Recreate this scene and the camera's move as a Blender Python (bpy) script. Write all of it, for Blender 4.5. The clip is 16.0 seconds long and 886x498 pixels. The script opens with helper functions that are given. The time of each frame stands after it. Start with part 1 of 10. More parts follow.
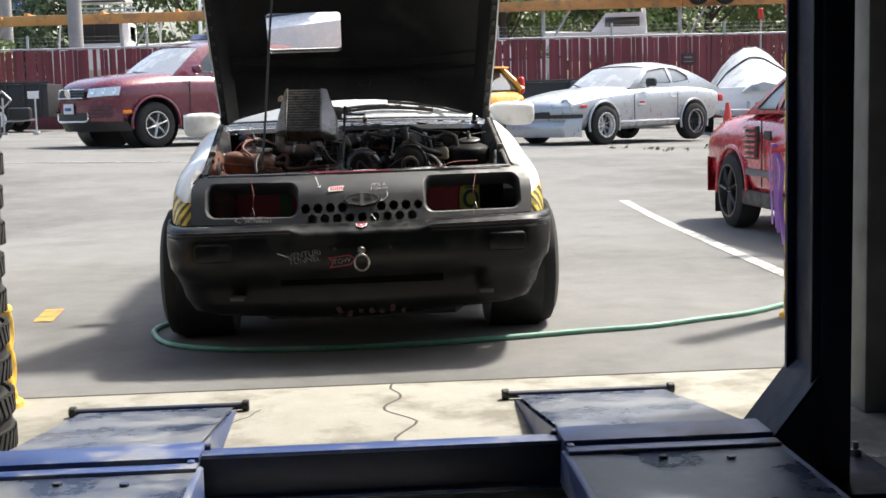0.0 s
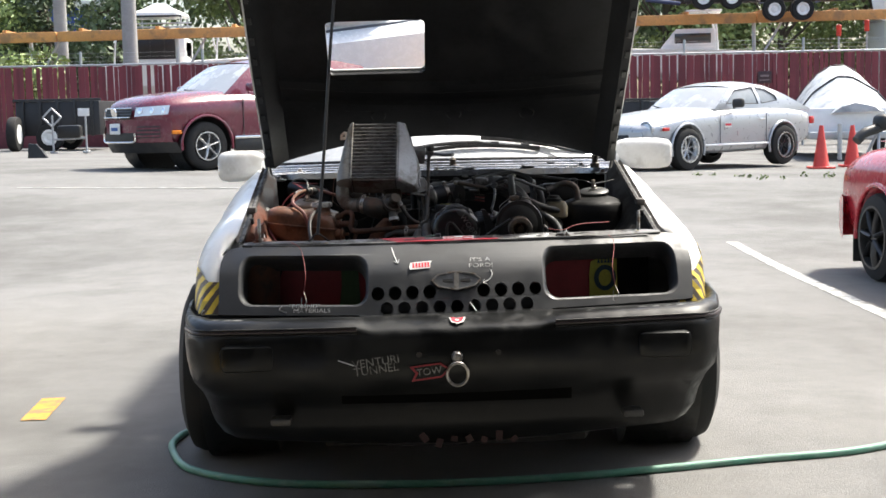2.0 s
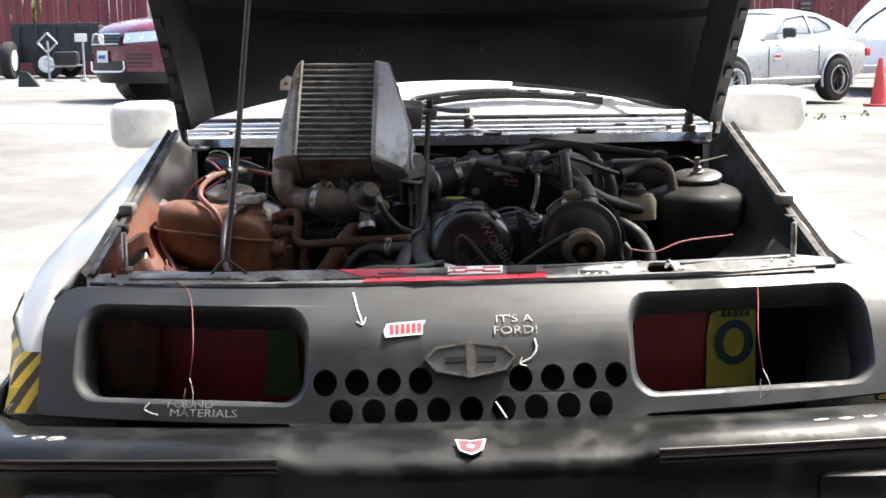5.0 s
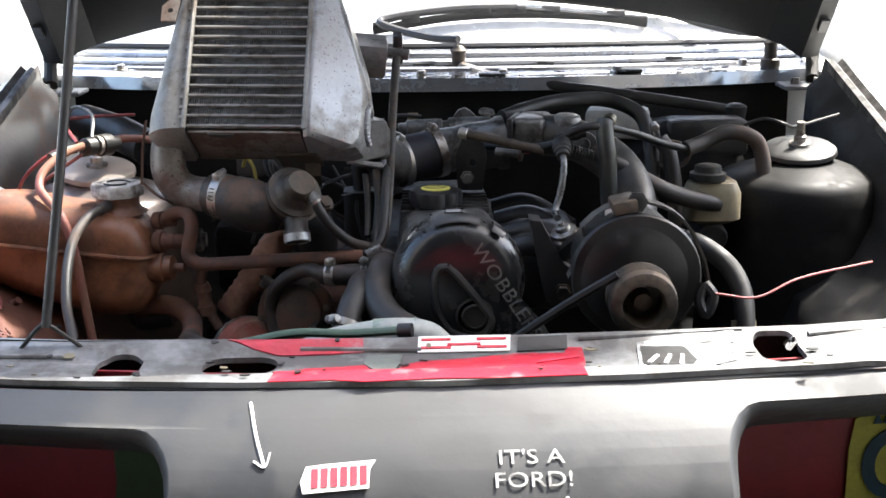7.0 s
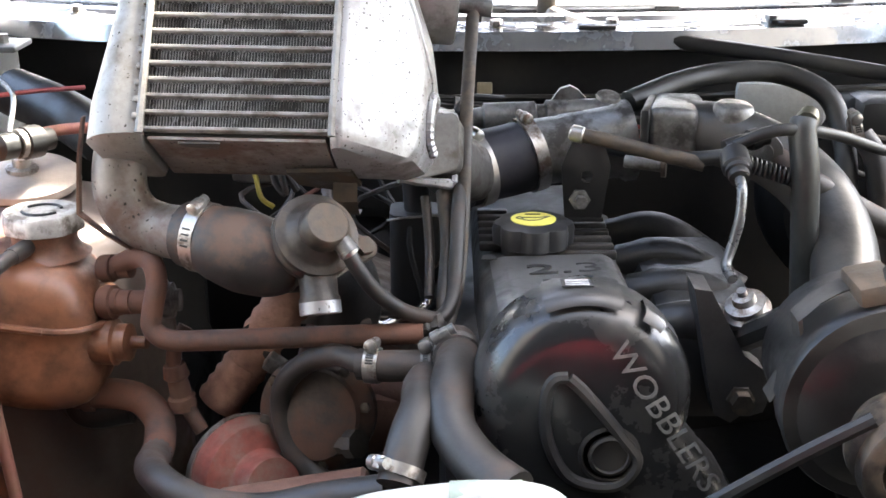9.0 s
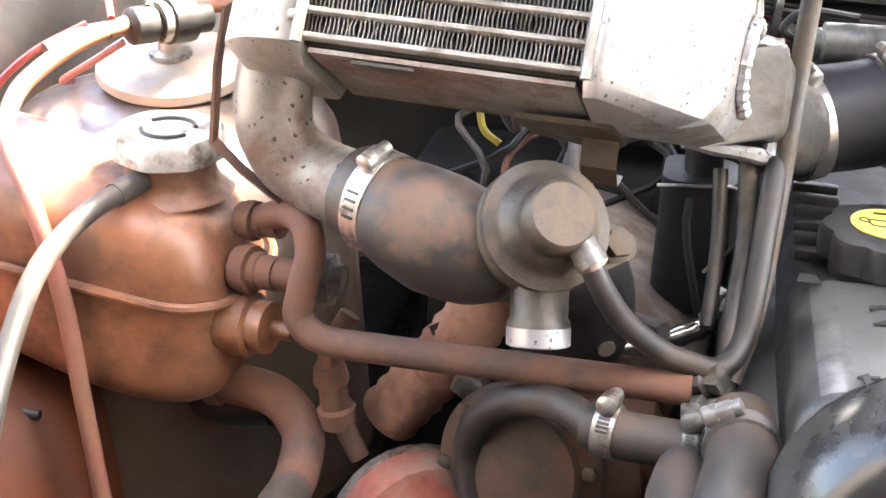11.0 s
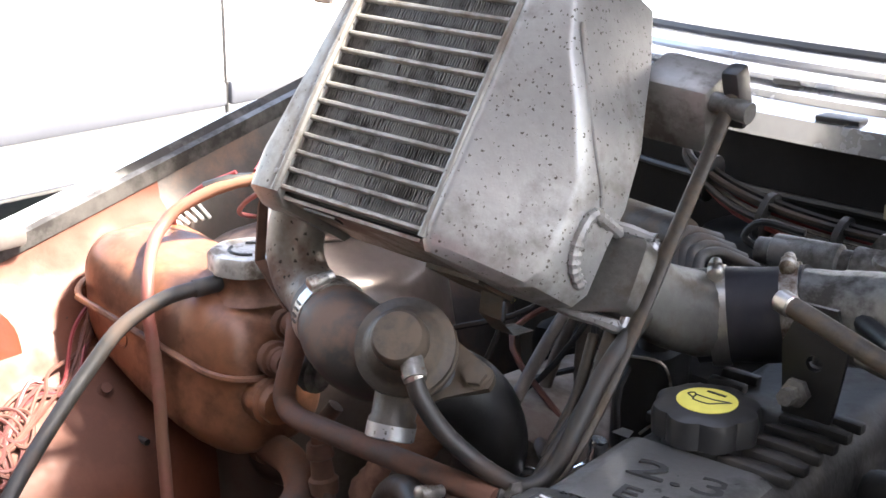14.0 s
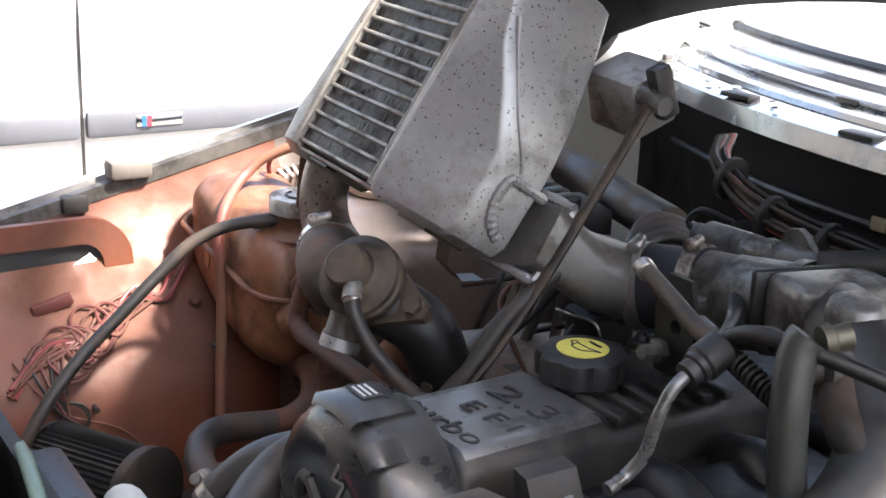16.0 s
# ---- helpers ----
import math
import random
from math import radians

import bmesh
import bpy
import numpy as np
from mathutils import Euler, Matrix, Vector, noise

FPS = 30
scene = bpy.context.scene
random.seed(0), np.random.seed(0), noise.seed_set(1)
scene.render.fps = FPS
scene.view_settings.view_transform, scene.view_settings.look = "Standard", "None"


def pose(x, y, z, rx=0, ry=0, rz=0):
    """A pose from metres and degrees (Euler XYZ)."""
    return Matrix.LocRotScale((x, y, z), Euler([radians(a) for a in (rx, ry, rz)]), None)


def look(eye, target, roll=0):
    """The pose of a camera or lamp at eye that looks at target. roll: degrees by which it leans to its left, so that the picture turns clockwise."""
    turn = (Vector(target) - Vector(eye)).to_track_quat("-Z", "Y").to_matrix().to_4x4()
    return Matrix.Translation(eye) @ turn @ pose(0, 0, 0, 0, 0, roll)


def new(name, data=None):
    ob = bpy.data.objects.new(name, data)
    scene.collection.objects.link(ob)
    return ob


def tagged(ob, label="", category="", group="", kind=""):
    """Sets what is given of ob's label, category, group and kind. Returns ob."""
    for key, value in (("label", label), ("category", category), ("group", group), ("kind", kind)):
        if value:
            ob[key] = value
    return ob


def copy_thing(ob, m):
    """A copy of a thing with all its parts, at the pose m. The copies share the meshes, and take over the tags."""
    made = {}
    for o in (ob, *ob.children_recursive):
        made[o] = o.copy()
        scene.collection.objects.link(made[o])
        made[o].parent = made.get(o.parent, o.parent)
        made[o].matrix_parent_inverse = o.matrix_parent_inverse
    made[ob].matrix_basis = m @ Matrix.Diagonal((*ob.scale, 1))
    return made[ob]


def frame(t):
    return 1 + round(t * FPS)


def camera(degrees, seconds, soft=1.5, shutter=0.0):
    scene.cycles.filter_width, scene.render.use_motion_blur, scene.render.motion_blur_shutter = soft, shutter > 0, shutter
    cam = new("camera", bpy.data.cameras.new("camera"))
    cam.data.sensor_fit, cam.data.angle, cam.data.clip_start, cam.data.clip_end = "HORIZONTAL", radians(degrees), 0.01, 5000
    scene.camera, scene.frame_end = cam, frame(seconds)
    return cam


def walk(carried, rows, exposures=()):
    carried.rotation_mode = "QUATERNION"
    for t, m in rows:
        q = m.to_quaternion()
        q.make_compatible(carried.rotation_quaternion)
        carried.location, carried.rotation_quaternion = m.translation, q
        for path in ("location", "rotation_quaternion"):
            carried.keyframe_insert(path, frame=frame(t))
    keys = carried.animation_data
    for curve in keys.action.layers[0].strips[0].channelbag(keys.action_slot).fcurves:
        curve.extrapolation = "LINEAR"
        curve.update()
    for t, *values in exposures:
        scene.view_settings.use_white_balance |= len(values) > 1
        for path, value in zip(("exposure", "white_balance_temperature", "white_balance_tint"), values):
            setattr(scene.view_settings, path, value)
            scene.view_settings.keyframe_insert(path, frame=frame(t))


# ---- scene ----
cam = camera(38.0, 16.0, soft=1.6)
PATH = [
    (0, (-0.02, -5.367, 1.082), (0.114, -3.384, 0.852), -1.5),
    (0.5, (-0.06, -4.899, 1.095), (0.089, -2.915, 0.891), -1.6),
    (1, (-0.13, -4.43, 1.144), (0.023, -2.445, 0.961), -1.2),
    (1.5, (-0.121, -3.995, 1.15), (-0.022, -2.005, 0.973), -1.1),
    (2, (-0.125, -3.761, 1.165), (-0.076, -1.772, 0.962), -1.2),
    (2.5, (-0.118, -3.464, 1.172), (-0.073, -1.477, 0.948), -0.8),
    (3, (-0.101, -3.104, 1.173), (-0.099, -1.118, 0.935), -0.6),
    (3.5, (-0.096, -2.776, 1.181), (-0.134, -0.793, 0.923), -0.8),
    (4, (-0.097, -2.478, 1.18), (-0.129, -0.497, 0.906), -0.9),
    (4.5, (-0.078, -2.205, 1.174), (-0.08, -0.226, 0.886), -0.7),
    (5, (-0.05, -1.942, 1.182), (-0.034, 0.033, 0.87), -0.8),
    (5.2, (-0.041, -1.843, 1.193), (-0.021, 0.13, 0.865), -0.8),
    (7.5, (-0.011, -0.766, 1.225), (0.011, 1.163, 0.699), -0.4),
    (8, (-0.028, -0.602, 1.216), (-0.012, 1.323, 0.673), -0.5),
    (8.2, (-0.038, -0.542, 1.215), (-0.026, 1.38, 0.661), -0.5),
    (10.5, (-0.112, 0.0, 1.177), (-0.319, 1.803, 0.338), 1.9),
    (11, (-0.104, 0.071, 1.17), (-0.492, 1.823, 0.287), 2.1),
    (11.5, (-0.058, 0.118, 1.173), (-0.71, 1.777, 0.265), 1.2),
    (12, (-0.021, 0.134, 1.175), (-0.848, 1.723, 0.287), 0.4),
    (12.5, (0.028, 0.11, 1.197), (-0.85, 1.689, 0.34), 0.4),
    (13, (0.144, 0.071, 1.204), (-0.837, 1.643, 0.452), 0.8),
    (13.5, (0.262, 0.041, 1.213), (-0.814, 1.593, 0.555), 1.3),
    (14, (0.388, 0.084, 1.219), (-0.871, 1.513, 0.607), 0.5),
    (14.5, (0.492, 0.135, 1.208), (-0.92, 1.429, 0.63), 0.7),
    (15, (0.565, 0.148, 1.212), (-0.911, 1.365, 0.629), 1.4),
    (15.5, (0.641, 0.158, 1.22), (-0.891, 1.3, 0.629), 2.0),
    (16, (0.721, 0.2, 1.228), (-0.886, 1.228, 0.628), 2.3),
]
EXPO = [(0, 1.05, 6600, 7), (1, 1.1, 6600, 7), (2, 1.25, 6600, 7), (3, 1.42, 6600, 7), (4, 1.57, 6600, 7), (5, 1.8, 6600, 8), (7.5, 2.78, 6450, 8), (8.2, 3.15, 6500, 8), (10.5, 4.95, 7500, 11), (11.5, 4.6, 7600, 12), (12.5, 4.05, 7800, 12), (13.5, 3.75, 7000, 11), (14.5, 2.95, 6750, 11), (16, 2.75, 6750, 11)]
walk(cam, [(t, look(eye, target, roll)) for t, eye, target, roll in PATH], EXPO)

# ---- daylight ----
SUN_AZ, SUN_EL = 53.0, 56.0      # degrees clockwise from +y, and above the horizon
world = bpy.data.worlds.new("sky")
scene.world = world
world.use_nodes = True
_n = world.node_tree.nodes
_sky = _n.new("ShaderNodeTexSky")
_sky.sky_type = "NISHITA"
_sky.sun_disc = False
_sky.sun_elevation, _sky.sun_rotation = radians(SUN_EL), radians(SUN_AZ)
_sky.air_density, _sky.dust_density, _sky.ozone_density = 1.0, 4.0, 1.0
_n["Background"].inputs["Strength"].default_value = 0.15
world.node_tree.links.new(_sky.outputs[0], _n["Background"].inputs["Color"])
_sun = bpy.data.lights.new("sun", "SUN")
_sun.energy, _sun.angle, _sun.color = 4.2, radians(5.0), (1.0, 0.95, 0.88)
_dir = Vector((math.sin(radians(SUN_AZ)) * math.cos(radians(SUN_EL)), math.cos(radians(SUN_AZ)) * math.cos(radians(SUN_EL)), math.sin(radians(SUN_EL))))
new("sun", _sun).matrix_world = look(_dir * 60, (0, 0, 0))

# ---- materials ----
MATS = {}


def mat(name, col, rough=0.5, metal=0.0, var=0.12, scale=30.0, bump=0.08, dirt=None, amount=0.0, dscale=6.0, fine=6.0, coat=0.0, trans=0.0, spec=0.5, rand=0.0, sss=0.0, pits=None, pscale=150.0, pmax=0.5):
    """A procedural surface: base colour varied at three scales, patches of dirt, round pits, and fine relief."""
    if name in MATS:
        return MATS[name]
    m = bpy.data.materials.new(name)
    m.use_nodes = True
    nt = m.node_tree
    b = nt.nodes["Principled BSDF"]
    b.inputs["Roughness"].default_value, b.inputs["Metallic"].default_value = rough, metal
    b.inputs["Coat Weight"].default_value = coat
    b.inputs["Coat Roughness"].default_value = 0.08
    b.inputs["Transmission Weight"].default_value = trans
    b.inputs["Specular IOR Level"].default_value = spec
    if sss:
        b.inputs["Subsurface Weight"].default_value = sss
        b.inputs["Subsurface Radius"].default_value = (0.03, 0.015, 0.008)
    co = nt.nodes.new("ShaderNodeTexCoord")

    def noise_at(s, detail, rough_n=0.6):
        n = nt.nodes.new("ShaderNodeTexNoise")
        n.inputs["Scale"].default_value, n.inputs["Detail"].default_value, n.inputs["Roughness"].default_value = s, detail, rough_n
        nt.links.new(co.outputs["Object"], n.inputs["Vector"])
        return n

    def ramp(src, lo, hi, a=0.0, c=1.0):
        r = nt.nodes.new("ShaderNodeMapRange")
        r.inputs[1].default_value, r.inputs[2].default_value, r.inputs[3].default_value, r.inputs[4].default_value = lo, hi, a, c
        nt.links.new(src, r.inputs[0])
        return r.outputs[0]

    big, small = noise_at(scale * 0.22, 3), noise_at(scale * fine, 5)
    both = nt.nodes.new("ShaderNodeMath")
    both.operation = "ADD"
    nt.links.new(ramp(big.outputs[0], 0.3, 0.7, -var, var), both.inputs[0])
    nt.links.new(ramp(small.outputs[0], 0.3, 0.7, -var * 0.7, var * 0.7), both.inputs[1])
    mid = noise_at(scale * 1.7, 4, 0.7)
    third = nt.nodes.new("ShaderNodeMath")
    third.operation = "ADD"
    nt.links.new(both.outputs[0], third.inputs[0])
    nt.links.new(ramp(mid.outputs[0], 0.3, 0.7, -var * 0.8, var * 0.8), third.inputs[1])
    val = third.outputs[0]
    if rand:
        info = nt.nodes.new("ShaderNodeObjectInfo")
        add = nt.nodes.new("ShaderNodeMath")
        add.operation = "ADD"
        nt.links.new(val, add.inputs[0])
        nt.links.new(ramp(info.outputs["Random"], 0, 1, -rand, rand), add.inputs[1])
        val = add.outputs[0]
    one = nt.nodes.new("ShaderNodeMath")
    one.operation = "ADD"
    one.inputs[1].default_value = 1.0
    nt.links.new(val, one.inputs[0])
    mul = nt.nodes.new("ShaderNodeVectorMath")
    mul.operation = "SCALE"
    mul.inputs[0].default_value = col[:3]
    nt.links.new(one.outputs[0], mul.inputs["Scale"])
    colour = mul.outputs[0]
    if dirt is not None:
        dn = noise_at(dscale, 6, 0.65)
        mix = nt.nodes.new("ShaderNodeMix")
        mix.data_type = "RGBA"
        nt.links.new(ramp(dn.outputs[0], 0.62 - amount * 0.45, 0.72 - amount * 0.3), mix.inputs["Factor"])
        nt.links.new(colour, mix.inputs["A"])
        mix.inputs["B"].default_value = (*dirt[:3], 1)
        colour = mix.outputs["Result"]
        rr = nt.nodes.new("ShaderNodeMapRange")
        rr.inputs[1].default_value, rr.inputs[2].default_value = 0.62 - amount * 0.45, 0.72 - amount * 0.3
        rr.inputs[3].default_value, rr.inputs[4].default_value = rough, min(1.0, rough + 0.3)
        nt.links.new(dn.outputs[0], rr.inputs[0])
        nt.links.new(rr.outputs[0], b.inputs["Roughness"])
    elif var:
        nt.links.new(ramp(mid.outputs[0], 0.3, 0.7, max(0.02, rough - 0.10), min(1.0, rough + 0.10)), b.inputs["Roughness"])
    if pits is not None:
        vo = nt.nodes.new("ShaderNodeTexVoronoi")
        vo.inputs["Scale"].default_value = pscale
        wob = nt.nodes.new("ShaderNodeVectorMath")
        wob.operation = "MULTIPLY_ADD"
        jit = noise_at(pscale * 1.6, 2)
        nt.links.new(jit.outputs["Color"], wob.inputs[0])
        wob.inputs[1].default_value = (1.1 / pscale,) * 3
        nt.links.new(co.outputs["Object"], wob.inputs[2])
        nt.links.new(wob.outputs[0], vo.inputs["Vector"])
        sp = nt.nodes.new("ShaderNodeSeparateColor")
        nt.links.new(vo.outputs["Color"], sp.inputs[0])
        size = nt.nodes.new("ShaderNodeMath")
        size.operation = "POWER"
        size.inputs[1].default_value = 3.0
        nt.links.new(sp.outputs[0], size.inputs[0])
        thin = nt.nodes.new("ShaderNodeMath")
        thin.operation = "MULTIPLY_ADD"
        thin.inputs[1].default_value, thin.inputs[2].default_value = pmax, -0.04
        nt.links.new(size.outputs[0], thin.inputs[0])
        gap = nt.nodes.new("ShaderNodeMath")
        gap.operation = "SUBTRACT"
        nt.links.new(thin.outputs[0], gap.inputs[0])
        nt.links.new(vo.outputs["Distance"], gap.inputs[1])
        pm = nt.nodes.new("ShaderNodeMix")
        pm.data_type = "RGBA"
        nt.links.new(ramp(gap.outputs[0], -0.03, 0.04), pm.inputs["Factor"])
        nt.links.new(colour, pm.inputs["A"])
        pm.inputs["B"].default_value = (*pits[:3], 1)
        colour = pm.outputs["Result"]
    nt.links.new(colour, b.inputs["Base Color"])
    if bump:
        bp = nt.nodes.new("ShaderNodeBump")
        bp.inputs["Strength"].default_value, bp.inputs["Distance"].default_value = bump, 0.02 / max(scale, 1) * 4
        nt.links.new(small.outputs[0], bp.inputs["Height"])
        nt.links.new(bp.outputs[0], b.inputs["Normal"])
    MATS[name] = m
    return m


ASPHALT = mat("asphalt", (0.165, 0.163, 0.158), 0.95, var=0.10, scale=3.0, bump=0.35, dirt=(0.115, 0.113, 0.108), amount=0.33, dscale=0.35, fine=40, spec=0.25, pits=(0.07, 0.069, 0.067), pscale=5.0, pmax=0.13)
CONCRETE = mat("concrete", (0.27, 0.26, 0.225), 0.9, var=0.08, scale=5, bump=0.25, dirt=(0.16, 0.15, 0.125), amount=0.33, dscale=2.5, fine=25, spec=0.3, pits=(0.08, 0.075, 0.06), pscale=14, pmax=0.12)
FLOORC = mat("floor_concrete", (0.33, 0.32, 0.29), 0.6, var=0.12, scale=5, bump=0.1, dirt=(0.18, 0.17, 0.15), amount=0.5, dscale=1.5, fine=25)
LINEPAINT = mat("line_paint", (0.46, 0.46, 0.44), 0.8, var=0.15, scale=8, bump=0.2, dirt=(0.22, 0.22, 0.21), amount=0.45, dscale=11, pits=(0.17, 0.168, 0.162), pscale=14, pmax=0.3)
YELLOWPAINT = mat("yellow_paint", (0.78, 0.46, 0.05), 0.7, var=0.12, scale=9, bump=0.1, dirt=(0.35, 0.25, 0.08), amount=0.3, dscale=8)
WHITE = mat("white_body_paint", (0.78, 0.78, 0.76), 0.35, var=0.03, scale=6, bump=0.01, coat=0.4, dirt=(0.62, 0.6, 0.56), amount=0.2, dscale=5)
MIRRORP = mat("matt_white_plastic", (0.60, 0.60, 0.59), 0.55, var=0.05, scale=14, bump=0.03, dirt=(0.45, 0.44, 0.42), amount=0.25, dscale=9)
FASCIA = mat("grey_fascia_paint", (0.0263, 0.0281, 0.0306), 0.44, var=0.08, scale=10, bump=0.03, dirt=(0.0374, 0.0382, 0.0399), amount=0.4, dscale=7)
BUMPER = mat("black_bumper_plastic", (0.0052, 0.0056, 0.0056), 0.30, var=0.15, scale=12, bump=0.05, dirt=(0.011, 0.0115, 0.0115), amount=0.3, dscale=6, spec=0.25)
BLACK = mat("black_plastic", (0.015, 0.015, 0.01575), 0.45, var=0.15, scale=20, bump=0.06, dirt=(0.03375, 0.0315, 0.0285), amount=0.3, dscale=14)
DUSTBLACK = mat("dusty_black_metal", (0.0075, 0.0075, 0.0075), 0.42, var=0.2, scale=25, bump=0.12, dirt=(0.02025, 0.01875, 0.01725), amount=0.3, dscale=18)
DARKBAY = mat("dark_bay_paint", (0.00715, 0.00715, 0.0078), 0.5, var=0.2, scale=14, bump=0.06, dirt=(0.0195, 0.0182, 0.01625), amount=0.35, dscale=7, spec=0.2)
HOODUNDER = mat("dark_hood_lining", (0.0109, 0.012, 0.013), 0.5, var=0.25, scale=10, bump=0.05, dirt=(0.0221, 0.0234, 0.0247), amount=0.3, dscale=5, spec=0.2)
ORANGE = mat("orange_bay_paint", (0.114, 0.03, 0.012), 0.5, var=0.14, scale=12, bump=0.08, dirt=(0.084, 0.0288, 0.0156), amount=0.4, dscale=9, pits=(0.0446, 0.0186, 0.0112), pscale=60, pmax=0.18)
TANKPL = mat("aged_tank_plastic", (0.185, 0.078, 0.041), 0.35, var=0.14, scale=14, bump=0.05, dirt=(0.098, 0.042, 0.023), amount=0.45, dscale=19, sss=0.15)
RUST = mat("rusty_metal", (0.078, 0.0343, 0.0218), 0.7, var=0.25, scale=30, bump=0.3, dirt=(0.13, 0.0728, 0.052), amount=0.45, dscale=22)
BROWNHOSE = mat("dusty_brown_hose", (0.0496, 0.0304, 0.024), 0.62, var=0.2, scale=30, bump=0.18, dirt=(0.128, 0.06, 0.04), amount=0.55, dscale=16)
GREYHOSE = mat("dusty_grey_hose", (0.02, 0.0184, 0.0168), 0.5, var=0.18, scale=30, bump=0.12, dirt=(0.0576, 0.04, 0.0312), amount=0.33, dscale=16)
RUBBER = mat("black_rubber", (0.007, 0.007, 0.007), 0.48, var=0.15, scale=20, bump=0.12, dirt=(0.0168, 0.0161, 0.0147), amount=0.25, dscale=12)
HOSEBLUE = mat("blue_black_silicone", (0.0157, 0.0157, 0.0224), 0.5, var=0.15, scale=25, bump=0.06, dirt=(0.0392, 0.037, 0.0392), amount=0.3, dscale=18)
ALU = mat("dull_aluminium", (0.324, 0.324, 0.324), 0.40, metal=0.55, var=0.07, scale=22, bump=0.1, dirt=(0.207, 0.196, 0.184), amount=0.25, dscale=14, pits=(0.09, 0.081, 0.072), pscale=370, pmax=0.45)
ALUPIPE = mat("dusty_aluminium_pipe", (0.198, 0.181, 0.164), 0.5, metal=0.4, var=0.14, scale=22, bump=0.12, dirt=(0.129, 0.0843, 0.0645), amount=0.3, dscale=16, pits=(0.0298, 0.0223, 0.0174), pscale=260, pmax=0.45)
CAST = mat("grey_cast_metal", (0.158, 0.156, 0.149), 0.36, metal=0.45, var=0.18, scale=35, bump=0.2, dirt=(0.048, 0.0432, 0.0384), amount=0.33, dscale=24)
VALVEM = mat("grimy_cast_alloy", (0.04, 0.0344, 0.0288), 0.46, metal=0.35, var=0.25, scale=35, bump=0.25, dirt=(0.098, 0.075, 0.054), amount=0.4, dscale=28)
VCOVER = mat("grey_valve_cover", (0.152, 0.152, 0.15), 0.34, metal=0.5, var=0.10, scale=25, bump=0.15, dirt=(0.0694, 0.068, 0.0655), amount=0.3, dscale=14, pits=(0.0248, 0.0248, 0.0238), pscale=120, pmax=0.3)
STEEL = mat("bright_steel", (0.368, 0.352, 0.328), 0.34, metal=0.85, var=0.12, scale=40, bump=0.06, dirt=(0.136, 0.1, 0.076), amount=0.3, dscale=50)
CHROME = mat("chrome", (0.8, 0.8, 0.8), 0.12, metal=1.0, var=0.03, scale=30, bump=0)
TANKALU = mat("dusty_tank_alloy", (0.216, 0.208, 0.192), 0.46, metal=0.4, var=0.12, scale=22, bump=0.1, dirt=(0.136, 0.116, 0.096), amount=0.3, dscale=14, pits=(0.048, 0.04, 0.032), pscale=280, pmax=0.35)
BARM = mat("pale_cooler_bar", (0.272, 0.264, 0.248), 0.45, metal=0.4, var=0.15, scale=30, bump=0.08, dirt=(0.152, 0.136, 0.12), amount=0.3, dscale=30)
FIN = mat("cooler_fins", (0.018, 0.017, 0.015), 0.7, metal=0.2, var=0.25, scale=60, bump=0.1)
GLASS = mat("window_glass", (0.03, 0.035, 0.035), 0.04, var=0, bump=0, spec=0.8)
# Pale colour paints the sky's reflection into the windscreens, over some dust.
SCREEN = mat("sky_pale_dusty_screen", (0.30, 0.31, 0.32), 0.12, var=0.05, scale=4, bump=0, dirt=(0.42, 0.43, 0.43), amount=0.3, dscale=3, spec=0.8, coat=0.6)
PALEGLASS = mat("pale_window_glass", (0.22, 0.24, 0.25), 0.08, var=0.1, scale=3, bump=0, spec=0.8)
TYRE = mat("tyre_rubber", (0.010, 0.010, 0.010), 0.85, var=0.15, scale=20, bump=0.2, dirt=(0.022, 0.021, 0.02), amount=0.35, dscale=9)
RIM = mat("silver_rim", (0.6, 0.6, 0.6), 0.3, metal=0.8, var=0.05, scale=20, bump=0)
DARKRIM = mat("dark_rim", (0.04, 0.04, 0.042), 0.35, metal=0.5, var=0.05, scale=20, bump=0)
DECALW = mat("white_decal", (0.72, 0.72, 0.7), 0.6, var=0.05, scale=40, bump=0)
DECALR = mat("red_decal", (0.55, 0.03, 0.05), 0.5, var=0.06, scale=40, bump=0)
DECALY = mat("yellow_decal", (0.62, 0.57, 0.12), 0.5, var=0.08, scale=20, bump=0)
DECALB = mat("blue_decal", (0.02, 0.09, 0.30), 0.5, var=0.06, scale=20, bump=0)
DECALK = mat("black_decal", (0.015, 0.015, 0.015), 0.5, var=0.06, scale=20, bump=0)
REDPANEL = mat("red_panel_vinyl", (0.192, 0.0096, 0.016), 0.45, var=0.1, scale=10, bump=0.03, dirt=(0.144, 0.0128, 0.0176), amount=0.2, dscale=6)
REDTAPE = mat("red_tape", (0.36, 0.0165, 0.03375), 0.35, var=0.12, scale=40, bump=0.5, dirt=(0.315, 0.12, 0.1275), amount=0.12, dscale=25, fine=2)
SLAM = mat("scuffed_slam_panel", (0.20, 0.203, 0.206), 0.4, metal=0.2, var=0.1, scale=16, bump=0.06, dirt=(0.084, 0.082, 0.08), amount=0.42, dscale=11)
COWL = mat("chipped_cowl_paint", (0.30, 0.31, 0.33), 0.13, metal=0.45, var=0.06, scale=10, bump=0.015, dirt=(0.16, 0.18, 0.22), amount=0.2, dscale=16, coat=0.9)
REDWIRE = mat("red_wire", (0.182, 0.0245, 0.0266), 0.5, var=0.1, scale=30, bump=0)
PINKHOSE = mat("faded_red_hose", (0.228, 0.066, 0.06), 0.5, var=0.1, scale=30, bump=0.04)
YELLOWWIRE = mat("yellow_wire", (0.28, 0.23, 0.04), 0.5, var=0.1, scale=30, bump=0)
DUSTRED = mat("dusty_red_wire", (0.1, 0.0272, 0.0224), 0.6, var=0.15, scale=30, bump=0)
